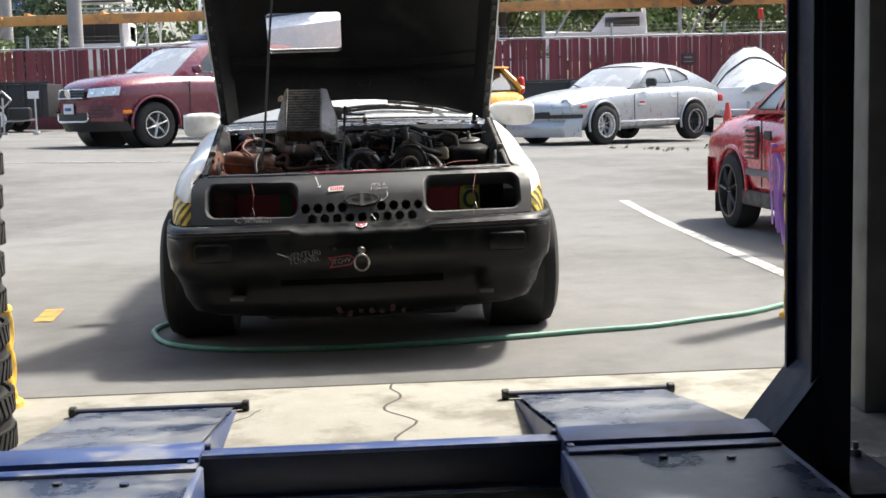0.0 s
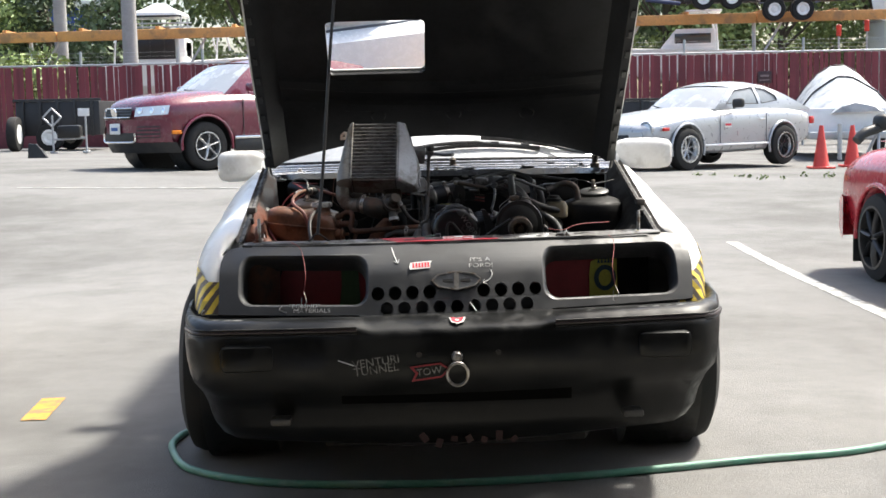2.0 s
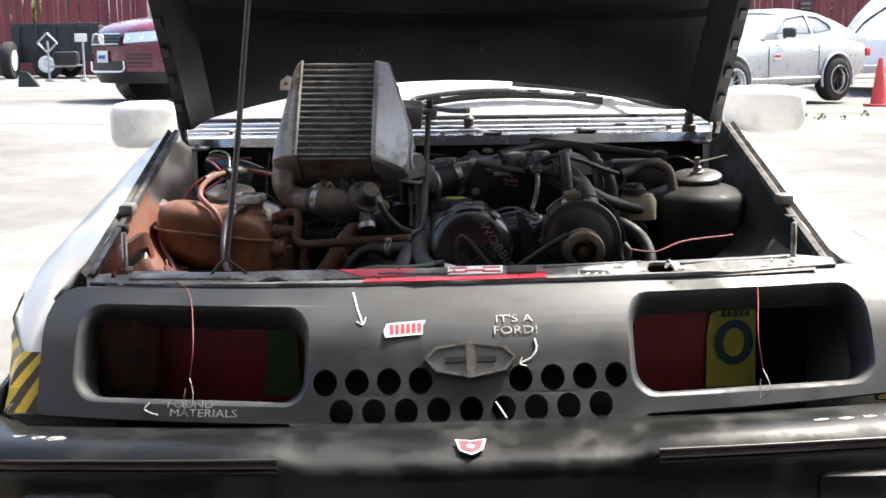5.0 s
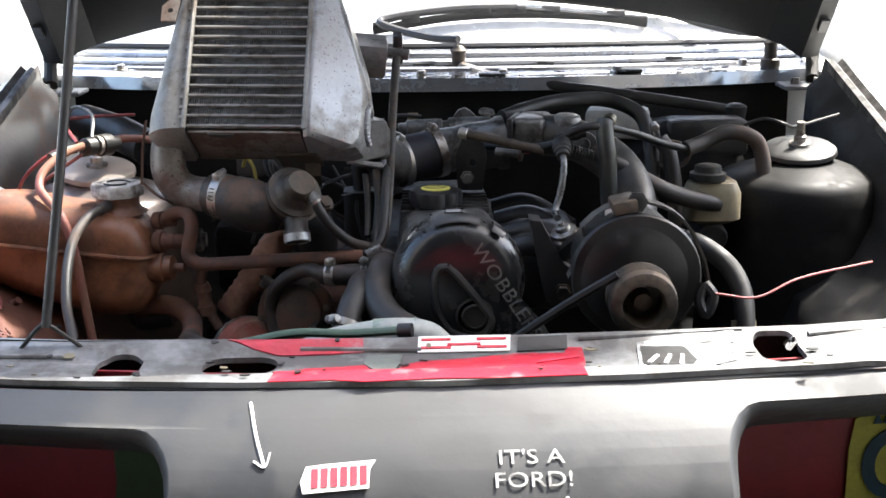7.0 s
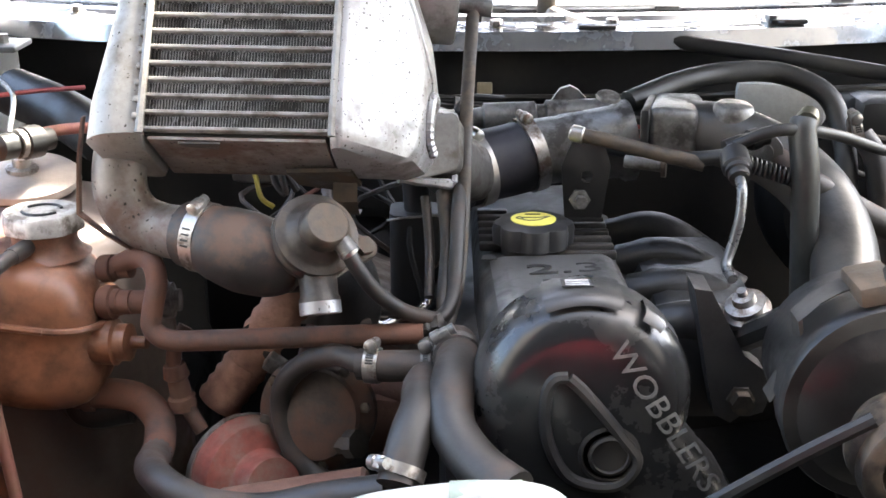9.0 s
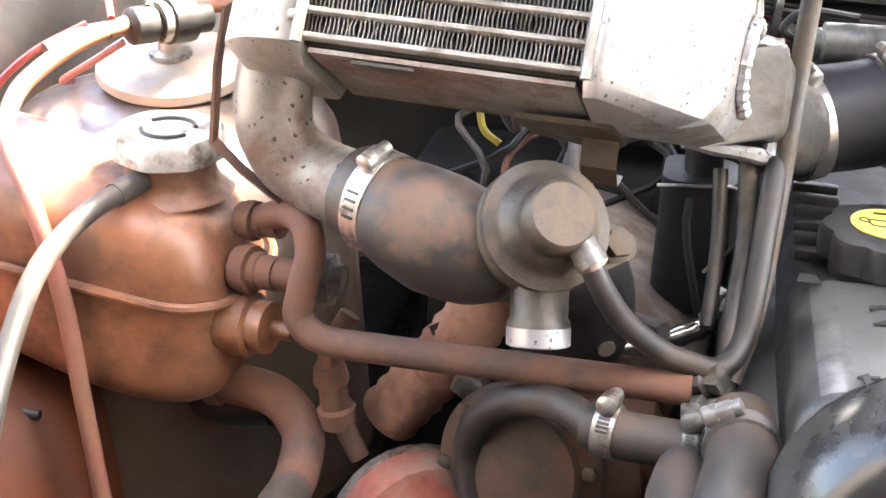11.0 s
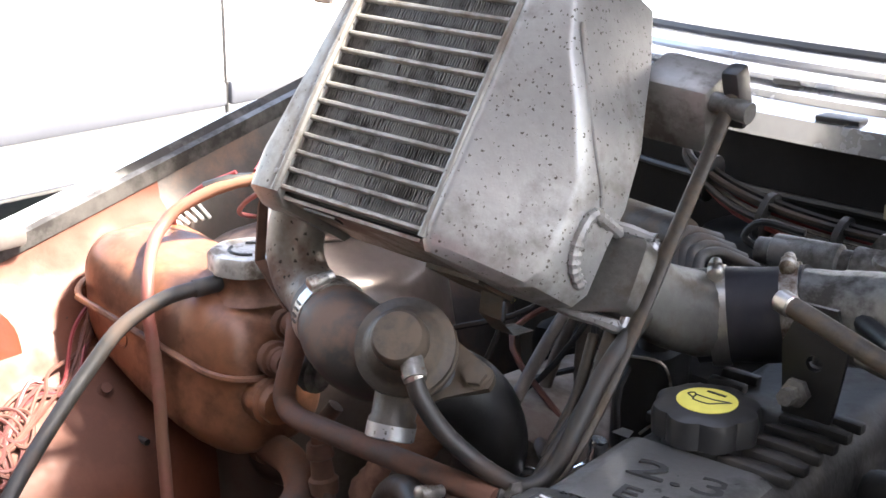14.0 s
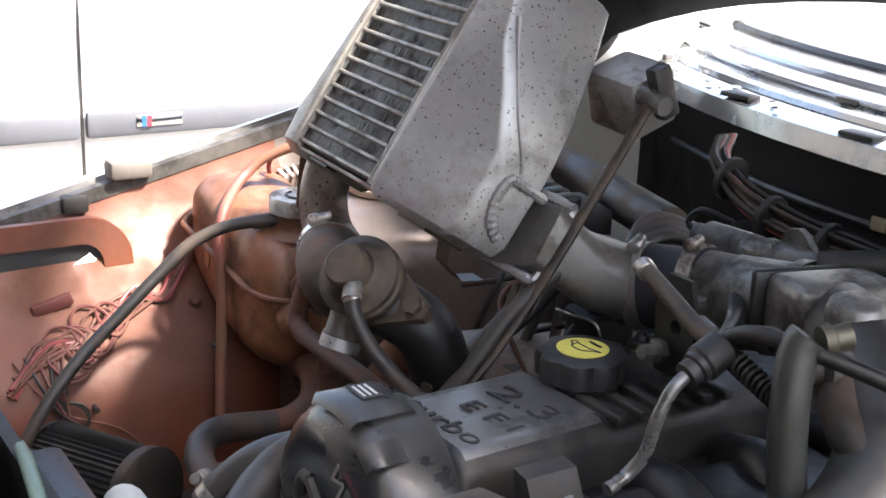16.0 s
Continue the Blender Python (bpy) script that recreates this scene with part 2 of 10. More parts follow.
TANWIRE = mat("dusty_wire", (0.092, 0.032, 0.0208), 0.7, var=0.2, scale=30, bump=0)
CREAM = mat("cream_plastic", (0.187, 0.161, 0.104), 0.45, var=0.12, scale=25, bump=0.03, dirt=(0.156, 0.13, 0.0884), amount=0.35, dscale=16)
BLUE = mat("blue_lift_paint", (0.028, 0.055, 0.17), 0.42, var=0.12, scale=8, bump=0.06, dirt=(0.16, 0.17, 0.2), amount=0.25, dscale=5)
BLUETOP = mat("worn_blue_ramp", (0.045, 0.062, 0.115), 0.24, var=0.15, scale=8, bump=0.05, dirt=(0.15, 0.158, 0.175), amount=0.42, dscale=3.5, spec=0.6, coat=0.35, pits=(0.02, 0.02, 0.025), pscale=12, pmax=0.2)
DARKBLUE = mat("dark_blue_post", (0.012, 0.02, 0.05), 0.45, var=0.12, scale=8, bump=0.05, dirt=(0.03, 0.035, 0.05), amount=0.3, dscale=5)
WALLM = mat("garage_wall_board", (0.30, 0.29, 0.27), 0.85, var=0.1, scale=4, bump=0.1, dirt=(0.2, 0.19, 0.17), amount=0.35, dscale=1.5)
HOSEGREEN = mat("green_garden_hose", (0.085, 0.25, 0.18), 0.4, var=0.1, scale=20, bump=0.03, dirt=(0.17, 0.29, 0.235), amount=0.35, dscale=8)
MAROON = mat("maroon_car_paint", (0.128, 0.015, 0.0338), 0.25, var=0.04, scale=6, bump=0, coat=0.8)
SILVER = mat("silver_car_paint", (0.42, 0.43, 0.45), 0.33, metal=0.45, var=0.05, scale=6, bump=0, coat=0.5)
REDCAR = mat("red_car_paint", (0.42, 0.02, 0.035), 0.28, var=0.05, scale=6, bump=0, coat=0.6)
ORANGECAR = mat("orange_car_paint", (0.80, 0.36, 0.03), 0.28, var=0.04, scale=6, bump=0, coat=0.6)
WHITECAR = mat("white_car_paint", (0.82, 0.82, 0.82), 0.25, var=0.03, scale=6, bump=0, coat=0.6)
GREYTRIM = mat("grey_side_trim", (0.085, 0.09, 0.105), 0.5, var=0.05, scale=8, bump=0.02)
LAMPGLASS = mat("lamp_glass", (0.75, 0.77, 0.78), 0.1, var=0.05, scale=30, bump=0.05, metal=0.3)
AMBER = mat("amber_lens", (0.75, 0.22, 0.02), 0.25, var=0.05, scale=30, bump=0.02)
REDLENS = mat("red_lens", (0.5, 0.02, 0.02), 0.2, var=0.05, scale=30, bump=0.02)
FENCE = mat("maroon_fence_slat", (0.17, 0.0289, 0.0374), 0.6, var=0.15, scale=6, bump=0.05, rand=0.22)
GALV = mat("galvanised_steel", (0.42, 0.43, 0.44), 0.5, metal=0.6, var=0.1, scale=12, bump=0.05)
RACK = mat("orange_rack_beam", (0.58, 0.28, 0.09), 0.65, var=0.12, scale=5, bump=0.1, dirt=(0.35, 0.2, 0.1), amount=0.3, dscale=2)
BOATW = mat("white_gelcoat", (0.80, 0.80, 0.79), 0.25, var=0.04, scale=2, bump=0, dirt=(0.6, 0.6, 0.57), amount=0.15, dscale=1.5)
BOATB = mat("navy_canvas", (0.03, 0.05, 0.13), 0.7, var=0.1, scale=4, bump=0.05)
TARP = mat("silver_tarp", (0.47, 0.48, 0.49), 0.35, var=0.08, scale=4, bump=0.4, dirt=(0.25, 0.27, 0.3), amount=0.25, dscale=2.2, fine=2)
CONE = mat("orange_cone_plastic", (0.62, 0.06, 0.045), 0.5, var=0.08, scale=15, bump=0.03)
WOODPOLE = mat("weathered_pole", (0.30, 0.29, 0.28), 0.85, var=0.12, scale=6, bump=0.15)
BARK = mat("bark", (0.09, 0.07, 0.05), 0.9, var=0.2, scale=8, bump=0.4)
LEAF = mat("leaf_green", (0.23, 0.29, 0.10), 0.6, var=0.35, scale=2.0, bump=0.05, rand=0.2)
LEAFD = mat("leaf_dark", (0.11, 0.15, 0.07), 0.65, var=0.35, scale=2.0, bump=0.05, rand=0.2)
GRASS = mat("grass_tuft", (0.10, 0.14, 0.04), 0.8, var=0.3, scale=12, bump=0.0)
PURPLE = mat("purple_ribbon", (0.38, 0.2, 0.62), 0.5, var=0.1, scale=20, bump=0.03)
BLUEWALL = mat("blue_building_panel", (0.05, 0.09, 0.32), 0.6, var=0.05, scale=2, bump=0.02)
OFFWHITE = mat("white_building_panel", (0.7, 0.7, 0.68), 0.7, var=0.05, scale=2, bump=0.02)


# ---- building blocks ----
def part(name, bm, material, parent=None, label="", smooth=True, angle=40.0):
    """One mesh object from a bmesh, under a thing or a part."""
    bmesh.ops.recalc_face_normals(bm, faces=bm.faces)
    lim = radians(angle)
    for f in bm.faces:
        f.smooth = smooth
    if smooth:
        for e in bm.edges:
            if len(e.link_faces) == 2 and e.calc_face_angle(0.0) > lim:
                e.smooth = False
    me = bpy.data.meshes.new(name)
    bm.to_mesh(me)
    bm.free()
    me.materials.append(material)
    ob = new(name, me)
    if parent is not None:
        ob.parent = parent
    if label:
        ob["label"] = label
    return ob


def thing(name, label, category, at=(0, 0, 0), group="", kind="", rz=0.0):
    ob = new(name)
    ob.matrix_world = pose(*at, 0, 0, rz)
    ob.empty_display_size = 0.05
    return tagged(ob, label, category, group, kind)


def grid_faces(bm, rows, closed=False):
    """Quads between rows of vertices of equal length."""
    for a, c in zip(rows, rows[1:]):
        n = len(a)
        for i in range(n if closed else n - 1):
            j = (i + 1) % n
            try:
                bm.faces.new((a[i], a[j], c[j], c[i]))
            except ValueError:
                pass


def loft(sections, closed=False, caps=False, bm=None):
    bm = bm or bmesh.new()
    rows = [[bm.verts.new(p) for p in s] for s in sections]
    grid_faces(bm, rows, closed)
    if caps:
        bm.faces.new(rows[0])
        bm.faces.new(rows[-1])
    return bm


def box(cx, cy, cz, sx, sy, sz, bevel=0.0, bm=None, m=None, seg=2):
    """A box by centre and full sizes, with rounded edges."""
    own = bmesh.new()
    bmesh.ops.create_cube(own, size=1.0)
    for v in own.verts:
        v.co = Vector((v.co.x * sx, v.co.y * sy, v.co.z * sz))
    if bevel:
        bmesh.ops.bevel(own, geom=list(own.edges), offset=min(bevel, 0.45 * min(sx, sy, sz)), segments=seg, profile=0.5, affect="EDGES")
    mm = Matrix.Translation((cx, cy, cz)) @ (m or Matrix())
    bmesh.ops.transform(own, matrix=mm, verts=own.verts)
    return join(bm, own)


def join(bm, own):
    """Adds one bmesh to another and returns the whole."""
    if bm is None:
        return own
    tmp = bpy.data.meshes.new("tmp")
    own.to_mesh(tmp)
    own.free()
    bm.from_mesh(tmp)
    bpy.data.meshes.remove(tmp)
    return bm


def frame_of(axis):
    """Two directions square to an axis."""
    a = Vector(axis).normalized()
    s = a.cross(Vector((0, 0, 1)))
    if s.length < 0.05:
        s = a.cross(Vector((0, 1, 0)))
    s.normalize()
    return a, s, s.cross(a).normalized()


def lathe(base, axis, profile, seg=28, bm=None, ends=True):
    """A turned body: profile rows of (distance along the axis, radius)."""
    bm = bm or bmesh.new()
    a, s, u = frame_of(axis)
    base = Vector(base)
    rows = []
    for h, r in profile:
        rows.append([bm.verts.new(base + a * h + (s * math.cos(k * math.tau / seg) + u * math.sin(k * math.tau / seg)) * max(r, 1e-4)) for k in range(seg)])
    grid_faces(bm, rows, True)
    if ends:
        bm.faces.new(rows[0])
        bm.faces.new(rows[-1])
    return bm


def cyl(p, q, r, seg=20, bev=0.0, bm=None, r2=None):
    p, q = Vector(p), Vector(q)
    h = (q - p).length
    r2 = r if r2 is None else r2
    b = min(bev, h * 0.4, r * 0.5)
    prof = [(0, r - b), (b, r), (h - b, r2), (h, r2 - b)] if b else [(0, r), (h, r2)]
    return lathe(p, q - p, prof, seg, bm)


def smooth_path(pts, steps=6):
    """A Catmull-Rom curve through the points."""
    p = [Vector(x) for x in pts]
    if len(p) < 3:
        return p
    p = [p[0] * 2 - p[1]] + p + [p[-1] * 2 - p[-2]]
    out = []
    for i in range(1, len(p) - 2):
        for k in range(steps):
            t = k / steps
            out.append(0.5 * (2 * p[i] + (p[i + 1] - p[i - 1]) * t + (2 * p[i - 1] - 5 * p[i] + 4 * p[i + 1] - p[i + 2]) * t * t + (3 * p[i] - p[i - 1] - 3 * p[i + 1] + p[i + 2]) * t ** 3))
    return out + [p[-2]]


def tube(pts, r, seg=14, steps=6, bm=None, r_end=None, flat=1.0, ribs=0.0, radii=None):
    """A hose or wire swept along a smooth curve through the points."""
    bm = bm or bmesh.new()
    path = smooth_path(pts, steps)
    n = len(path)
    t0 = (path[1] - path[0]).normalized()
    _, s, _ = frame_of(t0)
    rows = []
    for i, p in enumerate(path):
        t = (path[min(i + 1, n - 1)] - path[max(i - 1, 0)]).normalized()
        s = (s - t * s.dot(t)).normalized()
        u = t.cross(s)
        rad = r if r_end is None else r + (r_end - r) * i / (n - 1)
        if radii:
            f = i / (n - 1) * (len(radii) - 1)
            j = min(int(f), len(radii) - 2)
            rad = radii[j] + (radii[j + 1] - radii[j]) * (f - j)
        if ribs:
            rad *= 1 + ribs * (1 if i % 2 else -1)
        rows.append([bm.verts.new(p + (s * math.cos(k * math.tau / seg) + u * math.sin(k * math.tau / seg) * flat) * rad) for k in range(seg)])
    grid_faces(bm, rows, True)
    bm.faces.new(rows[0])
    bm.faces.new(rows[-1])
    return bm


def rrect(x0, y0, x1, y1, r, n=5):
    """A rectangle with rounded corners, as a loop of 2D points."""
    out = []
    for cx, cy, a in ((x1 - r, y0 + r, -90), (x1 - r, y1 - r, 0), (x0 + r, y1 - r, 90), (x0 + r, y0 + r, 180)):
        out += [(cx + r * math.cos(radians(a + 90 * k / n)), cy + r * math.sin(radians(a + 90 * k / n))) for k in range(n + 1)]
    return out


def ring(cx, cy, rx, ry=None, n=24):
    ry = rx if ry is None else ry
    return [(cx + rx * math.cos(k * math.tau / n), cy + ry * math.sin(k * math.tau / n)) for k in range(n)]


def plate(outer, holes, place, thick, cuts=(), bm=None):
    """A sheet cut out of a 2D outline with holes, laid into space by place(u, v, w) and given a thickness."""
    from mathutils.geometry import tessellate_polygon
    bm = bm or bmesh.new()
    loops = [outer, *holes]
    flat = [p for lp in loops for p in lp]
    tris = tessellate_polygon([[Vector((x, y, 0)) for x, y in lp] for lp in loops])
    own = bmesh.new()
    vs = [own.verts.new((x, y, 0)) for x, y in flat]
    for t in tris:
        try:
            own.faces.new([vs[i] for i in t])
        except ValueError:
            pass
    for axis, value in cuts:
        co, no = ((value, 0, 0), (1, 0, 0)) if axis == "u" else ((0, value, 0), (0, 1, 0))
        bmesh.ops.bisect_plane(own, geom=list(own.verts) + list(own.edges) + list(own.faces), plane_co=co, plane_no=no)
    bmesh.ops.recalc_face_normals(own, faces=own.faces)
    rim = [e for e in own.edges if len(e.link_faces) == 1]
    top = {v: bm.verts.new(place(v.co.x, v.co.y, 0.0)) for v in own.verts}
    low = {v: bm.verts.new(place(v.co.x, v.co.y, thick)) for v in own.verts}
    for f in own.faces:
        bm.faces.new([top[v] for v in f.verts])
        bm.faces.new([low[v] for v in reversed(f.verts)])
    for e in rim:
        a, c = e.verts
        bm.faces.new((top[a], top[c], low[c], low[a]))
    own.free()
    return bm


def words(text, size, m, material, parent, name="lettering", depth=0.0006, label="", align="CENTER"):
    """Built-in-font lettering as a mesh, lying in the plane of the matrix m."""
    cu = bpy.data.curves.new(name, "FONT")
    cu.body, cu.size, cu.extrude, cu.align_x, cu.align_y = text, size, depth, align, "CENTER"
    cu.resolution_u = 3
    ob = bpy.data.objects.new("tmp_text", cu)
    me = bpy.data.meshes.new_from_object(ob)
    bpy.data.objects.remove(ob)
    bpy.data.curves.remove(cu)
    me.name = name
    me.materials.clear()
    me.materials.append(material)
    me.transform(m)
    t = new(name, me)
    t.parent = parent
    if label:
        t["label"] = label
    return t


def facing(at, right, up):
    """A matrix whose x runs along right and y along up, at a place."""
    r, u = Vector(right).normalized(), Vector(up).normalized()
    w = r.cross(u).normalized()
    u = w.cross(r)
    m = Matrix((r, u, w)).transposed().to_4x4()
    m.translation = at
    return m


def spline(keys, x):
    """Straight interpolation in rows of (x, values...)."""
    if x <= keys[0][0]:
        return keys[0][1:]
    for a, c in zip(keys, keys[1:]):
        if x <= c[0]:
            k = (x - a[0]) / (c[0] - a[0])
            return tuple(p + (q - p) * k for p, q in zip(a[1:], c[1:]))
    return keys[-1][1:]


def rise(x, y):
    """The height of the lot's ground, which climbs gently away from the garage."""
    k = min(max((y - 5) / 10, 0), 1)
    return (0.32 - 0.02 * min(max(x, -10), 10)) * k * k * (3 - 2 * k)


# ---- shared car parts ----
def wheel(parent, x, y, r, w, side, rim_mat, spokes=5, rim_r=0.64, turn=0.0, deep=0.02):
    """A wheel under a vehicle: tyre, rim with spokes, hub. side: -1 or 1, the outward way along x."""
    hold = part("wheel", lathe((x - side * w / 2, y, r), (side, 0, 0), [(0, r * 0.62), (0.004, r * 0.66), (0.0, r * 0.8), (0.02, r * 0.955), (0.05, r), (w - 0.05, r), (w - 0.02, r * 0.955), (w + 0.002, r * 0.8), (w - 0.004, r * 0.66), (w - 0.012, r * 0.64), (w * 0.3, r * 0.62)], 36, ends=False), TYRE, parent, "black tyre")
    rr = r * rim_r
    part("rim", lathe((x + side * (w / 2 - 0.10), y, r), (side, 0, 0), [(0, rr * 0.9), (0.09, rr * 0.92), (0.10, rr), (0.105, rr), (0.105, rr * 0.93), (0.03, rr * 0.86), (0.0, rr * 0.86)], 32, ends=False), rim_mat, hold)
    for k in range(spokes):
        a = k * math.tau / spokes + 0.3
        c = Vector((x + side * (w / 2 - deep), y, r))
        d = Vector((0, math.cos(a), math.sin(a)))
        part("spoke", tube([c + d * rr * 0.15, c + d * rr * 0.55 + Vector((side * 0.006, 0, 0)), c + d * rr * 0.93 + Vector((-side * 0.004, 0, 0))], rr * 0.13, 8, 3, flat=0.5), rim_mat, hold)
    part("hub", cyl((x + side * (w / 2 - 0.09), y, r), (x + side * (w / 2 - deep + 0.012), y, r), rr * 0.22, 16, 0.006), rim_mat, hold)
    part("brake_disc", cyl((x + side * (w / 2 - 0.10), y, r), (x + side * (w / 2 - 0.085), y, r), rr * 0.8, 20), DARKRIM, hold)
    return hold


def quad(a, b, c, d, t=0.012, n=6, bulge=0.0):
    """A slightly bowed pane between four corners."""
    a, b, c, d = (Vector(p) for p in (a, b, c, d))
    nor = (b - a).cross(d - a).normalized()
    rows = []
    for i in range(n + 1):
        u = i / n
        row = []
        for j in range(n + 1):
            v = j / n
            p = a.lerp(b, u).lerp(d.lerp(c, u), v)
            row.append(p + nor * bulge * (1 - (2 * u - 1) ** 2) * (1 - (2 * v - 1) ** 2))
        rows.append(row)
    bm = loft(rows)
    return loft([[p - nor * t for p in r] for r in rows], bm=bm)



# ---- the setting ----
def make_ground():
    xs = [-400, -120, -60, -40, -25] + [-20 + 2 * i for i in range(21)] + [25, 40, 60, 120, 400]
    ys = [-60, -20, -0.49, 1, 3, 5, 6, 7, 8, 9, 10, 11, 12, 13, 14, 15, 18, 22, 30, 45, 80, 200, 800]
    bm = loft([[(x, y, rise(x, y)) for x in xs] for y in ys])
    tagged(part("ground", bm, ASPHALT), "weathered grey asphalt of the parking lot", "ground", kind="structure")


make_ground()
apron = part("pavement", box(-0.2, -1.3, -0.04, 5.2, 1.62, 0.084, 0.004), CONCRETE)
tagged(apron, "pale cracked concrete apron at the garage door", "concrete apron", kind="structure")
random.seed(4)
crack_pts = [(0.10, -0.5, 0.0025)]
for i in range(14):
    crack_pts.append((0.10 + 0.035 * math.sin(i * 1.3) + random.uniform(-0.02, 0.02) + 0.03 * (i / 14), -0.5 - 0.085 * (i + 1), 0.0025))
part("crack", tube(crack_pts, 0.005, 6, 2, flat=0.3), mat("crack_dirt", (0.05, 0.045, 0.04), 0.95, var=0.2), apron, "dark crack")
crack2 = [(-0.52 + 0.02 * i + random.uniform(-0.01, 0.01), -1.15 + 0.045 * i + random.uniform(-0.012, 0.012), 0.0025) for i in range(8)]
part("crack", tube(crack2, 0.003, 6, 2, flat=0.3), mat("crack_dirt", (0.05, 0.045, 0.04), 0.95), apron, "dark crack")
joint = part("trim", box(-0.2, -0.498, 0.001, 5.2, 0.012, 0.006), mat("crack_dirt", (0.05, 0.045, 0.04)))
tagged(joint, "dark joint between concrete and asphalt", "joint", kind="structure")

garage_floor = part("floor", box(-0.2, -6.6, -0.04, 9.0, 9.0, 0.082), FLOORC)
tagged(garage_floor, "stained concrete garage floor", "floor", kind="structure")
tagged(part("floor_line", box(1.9, -1.75, 0.0025, 1.2, 0.035, 0.003), LINEPAINT, garage_floor), "faded white line")


def wall(name, cx, cy, cz, sx, sy, sz, label, m=WALLM):
    return tagged(part(name, box(cx, cy, cz, sx, sy, sz, 0.01), m), label, "wall", kind="structure")


FRONT = -1.15
wall("wall_front_right", 2.98, FRONT, 2.3, 2.64, 0.2, 4.6, "painted garage front wall beside the door")
wall("wall_front_left", -3.3, FRONT, 2.3, 2.8, 0.2, 4.6, "painted garage front wall beside the tyre stack")
wall("wall_front_lintel", -0.05, FRONT, 4.2, 3.7, 0.2, 0.8, "painted garage wall above the open door")
wall("wall_side_right", 4.2, -6.15, 2.3, 0.2, 9.8, 4.6, "dim garage side wall")
wall("wall_side_left", -4.6, -6.15, 2.3, 0.2, 9.8, 4.6, "dim garage side wall")
wall("wall_back", -0.2, -11.05, 2.3, 9.0, 0.2, 4.6, "dim garage back wall")
tagged(part("ceiling", box(-0.2, -6.1, 4.7, 9.4, 10.3, 0.18), WALLM), "dim garage ceiling", "ceiling", kind="structure")

# painted lines of the lot
def line_on_lot(name, p, q, w, m, label):
    n = 12
    d = (Vector(q) - Vector(p)).normalized()
    s = Vector((-d.y, d.x)) * w / 2
    rows = []
    for i in range(n + 1):
        c = Vector(p).lerp(Vector(q), i / n)
        rows.append([(c.x - s.x, c.y - s.y, rise(c.x, c.y) + 0.004), (c.x + s.x, c.y + s.y, rise(c.x, c.y) + 0.004)])
    tagged(part(name, loft(rows), m), label, "painted line", kind="structure")


line_on_lot("parking_line", (2.50, 1.6), (2.66, 7.3), 0.10, LINEPAINT, "worn white parking line on the asphalt")
line_on_lot("parking_line", (-1.645, 1.30), (-1.672, 1.71), 0.10, mat("worn_orange_paint", (0.50, 0.24, 0.03), 0.8, var=0.15, scale=9, bump=0.2, dirt=(0.2, 0.14, 0.08), amount=0.35, dscale=12), "short yellow painted dash on the asphalt")
line_on_lot("parking_line", (-5.2, 13.0), (-2.2, 12.8), 0.10, LINEPAINT, "worn white parking line on the asphalt")
line_on_lot("parking_line", (-7.5, 14.2), (-6.1, 15.2), 0.10, LINEPAINT, "worn white parking line on the asphalt")
line_on_lot("parking_line", (-7.9, 13.6), (-6.4, 14.4), 0.10, LINEPAINT, "worn white parking line on the asphalt")


# ---- in and at the garage ----
def ramp(cx, group):
    t = thing("lift_ramp", "worn blue steel drive-on lift ramp on concrete", "lift ramp", (cx, -1.5, 0), group)
    w = 0.265
    # sloping approach plate with folded sides
    bm = bmesh.new()
    prof = [(0.66, 0.012), (0.60, 0.03), (-0.36, 0.155), (-0.40, 0.158)]
    for side in (0,):
        rows = [[(-w, y, z), (w, y, z)] for y, z in prof] + [[(-w, y, z - 0.012), (w, y, z - 0.012)] for y, z in reversed(prof)]
        loft(rows, bm=bm)
    part("approach_plate", bm, BLUETOP, t)
    for s in (-1, 1):
        part("side_plate", loft([[(s * w, y, z - 0.012), (s * w, y, 0.004), (s * (w + 0.006), y, 0.004), (s * (w + 0.006), y, z - 0.012)] for y, z in prof], closed=True, caps=True), BLUE, t)
    part("foot_bar", cyl((-w - 0.03, 0.66, 0.02), (w + 0.03, 0.66, 0.02), 0.013, 14), DARKBLUE, t, "dark round foot bar")
    for s in (-1, 1):
        part("bar_end", cyl((s * (w + 0.025), 0.66, 0.022), (s * (w + 0.05), 0.66, 0.022), 0.02, 14, 0.003), BLACK, t)
    part("hinge_flap", box(0, -0.47, 0.163, 2 * w + 0.04, 0.15, 0.016, 0.004), BLUE, t)
    part("hinge_pin", cyl((-w - 0.035, -0.40, 0.155), (w + 0.035, -0.40, 0.155), 0.012, 12), DARKBLUE, t)
    return t


def runway(cx, group):
    t = thing("lift_runway", "scratched blue steel lift runway", "lift runway", (cx, -4.2, 0), group)
    w = 0.285
    part("deck", box(0, 0, 0.135, 2 * w, 4.28, 0.03, 0.006), BLUETOP, t)
    for s in (-1, 1):
        part("side_rail", box(s * w, 0, 0.10, 0.025, 4.28, 0.10, 0.006), BLUE, t)
    part("end_stop", box(0, 2.11, 0.155, 2 * w, 0.05, 0.012, 0.003), BLUE, t)
    for k in range(4):
        part("foot", box(0, -1.9 + 1.27 * k, 0.03, 2 * w - 0.1, 0.08, 0.06, 0.004), DARKBLUE, t)
    for x, y in ((0.12, 1.99), (-0.05, 2.02)):
        part("bolt", cyl((x, y, 0.15), (x, y, 0.158), 0.012, 6), DARKBLUE, t)
    return t


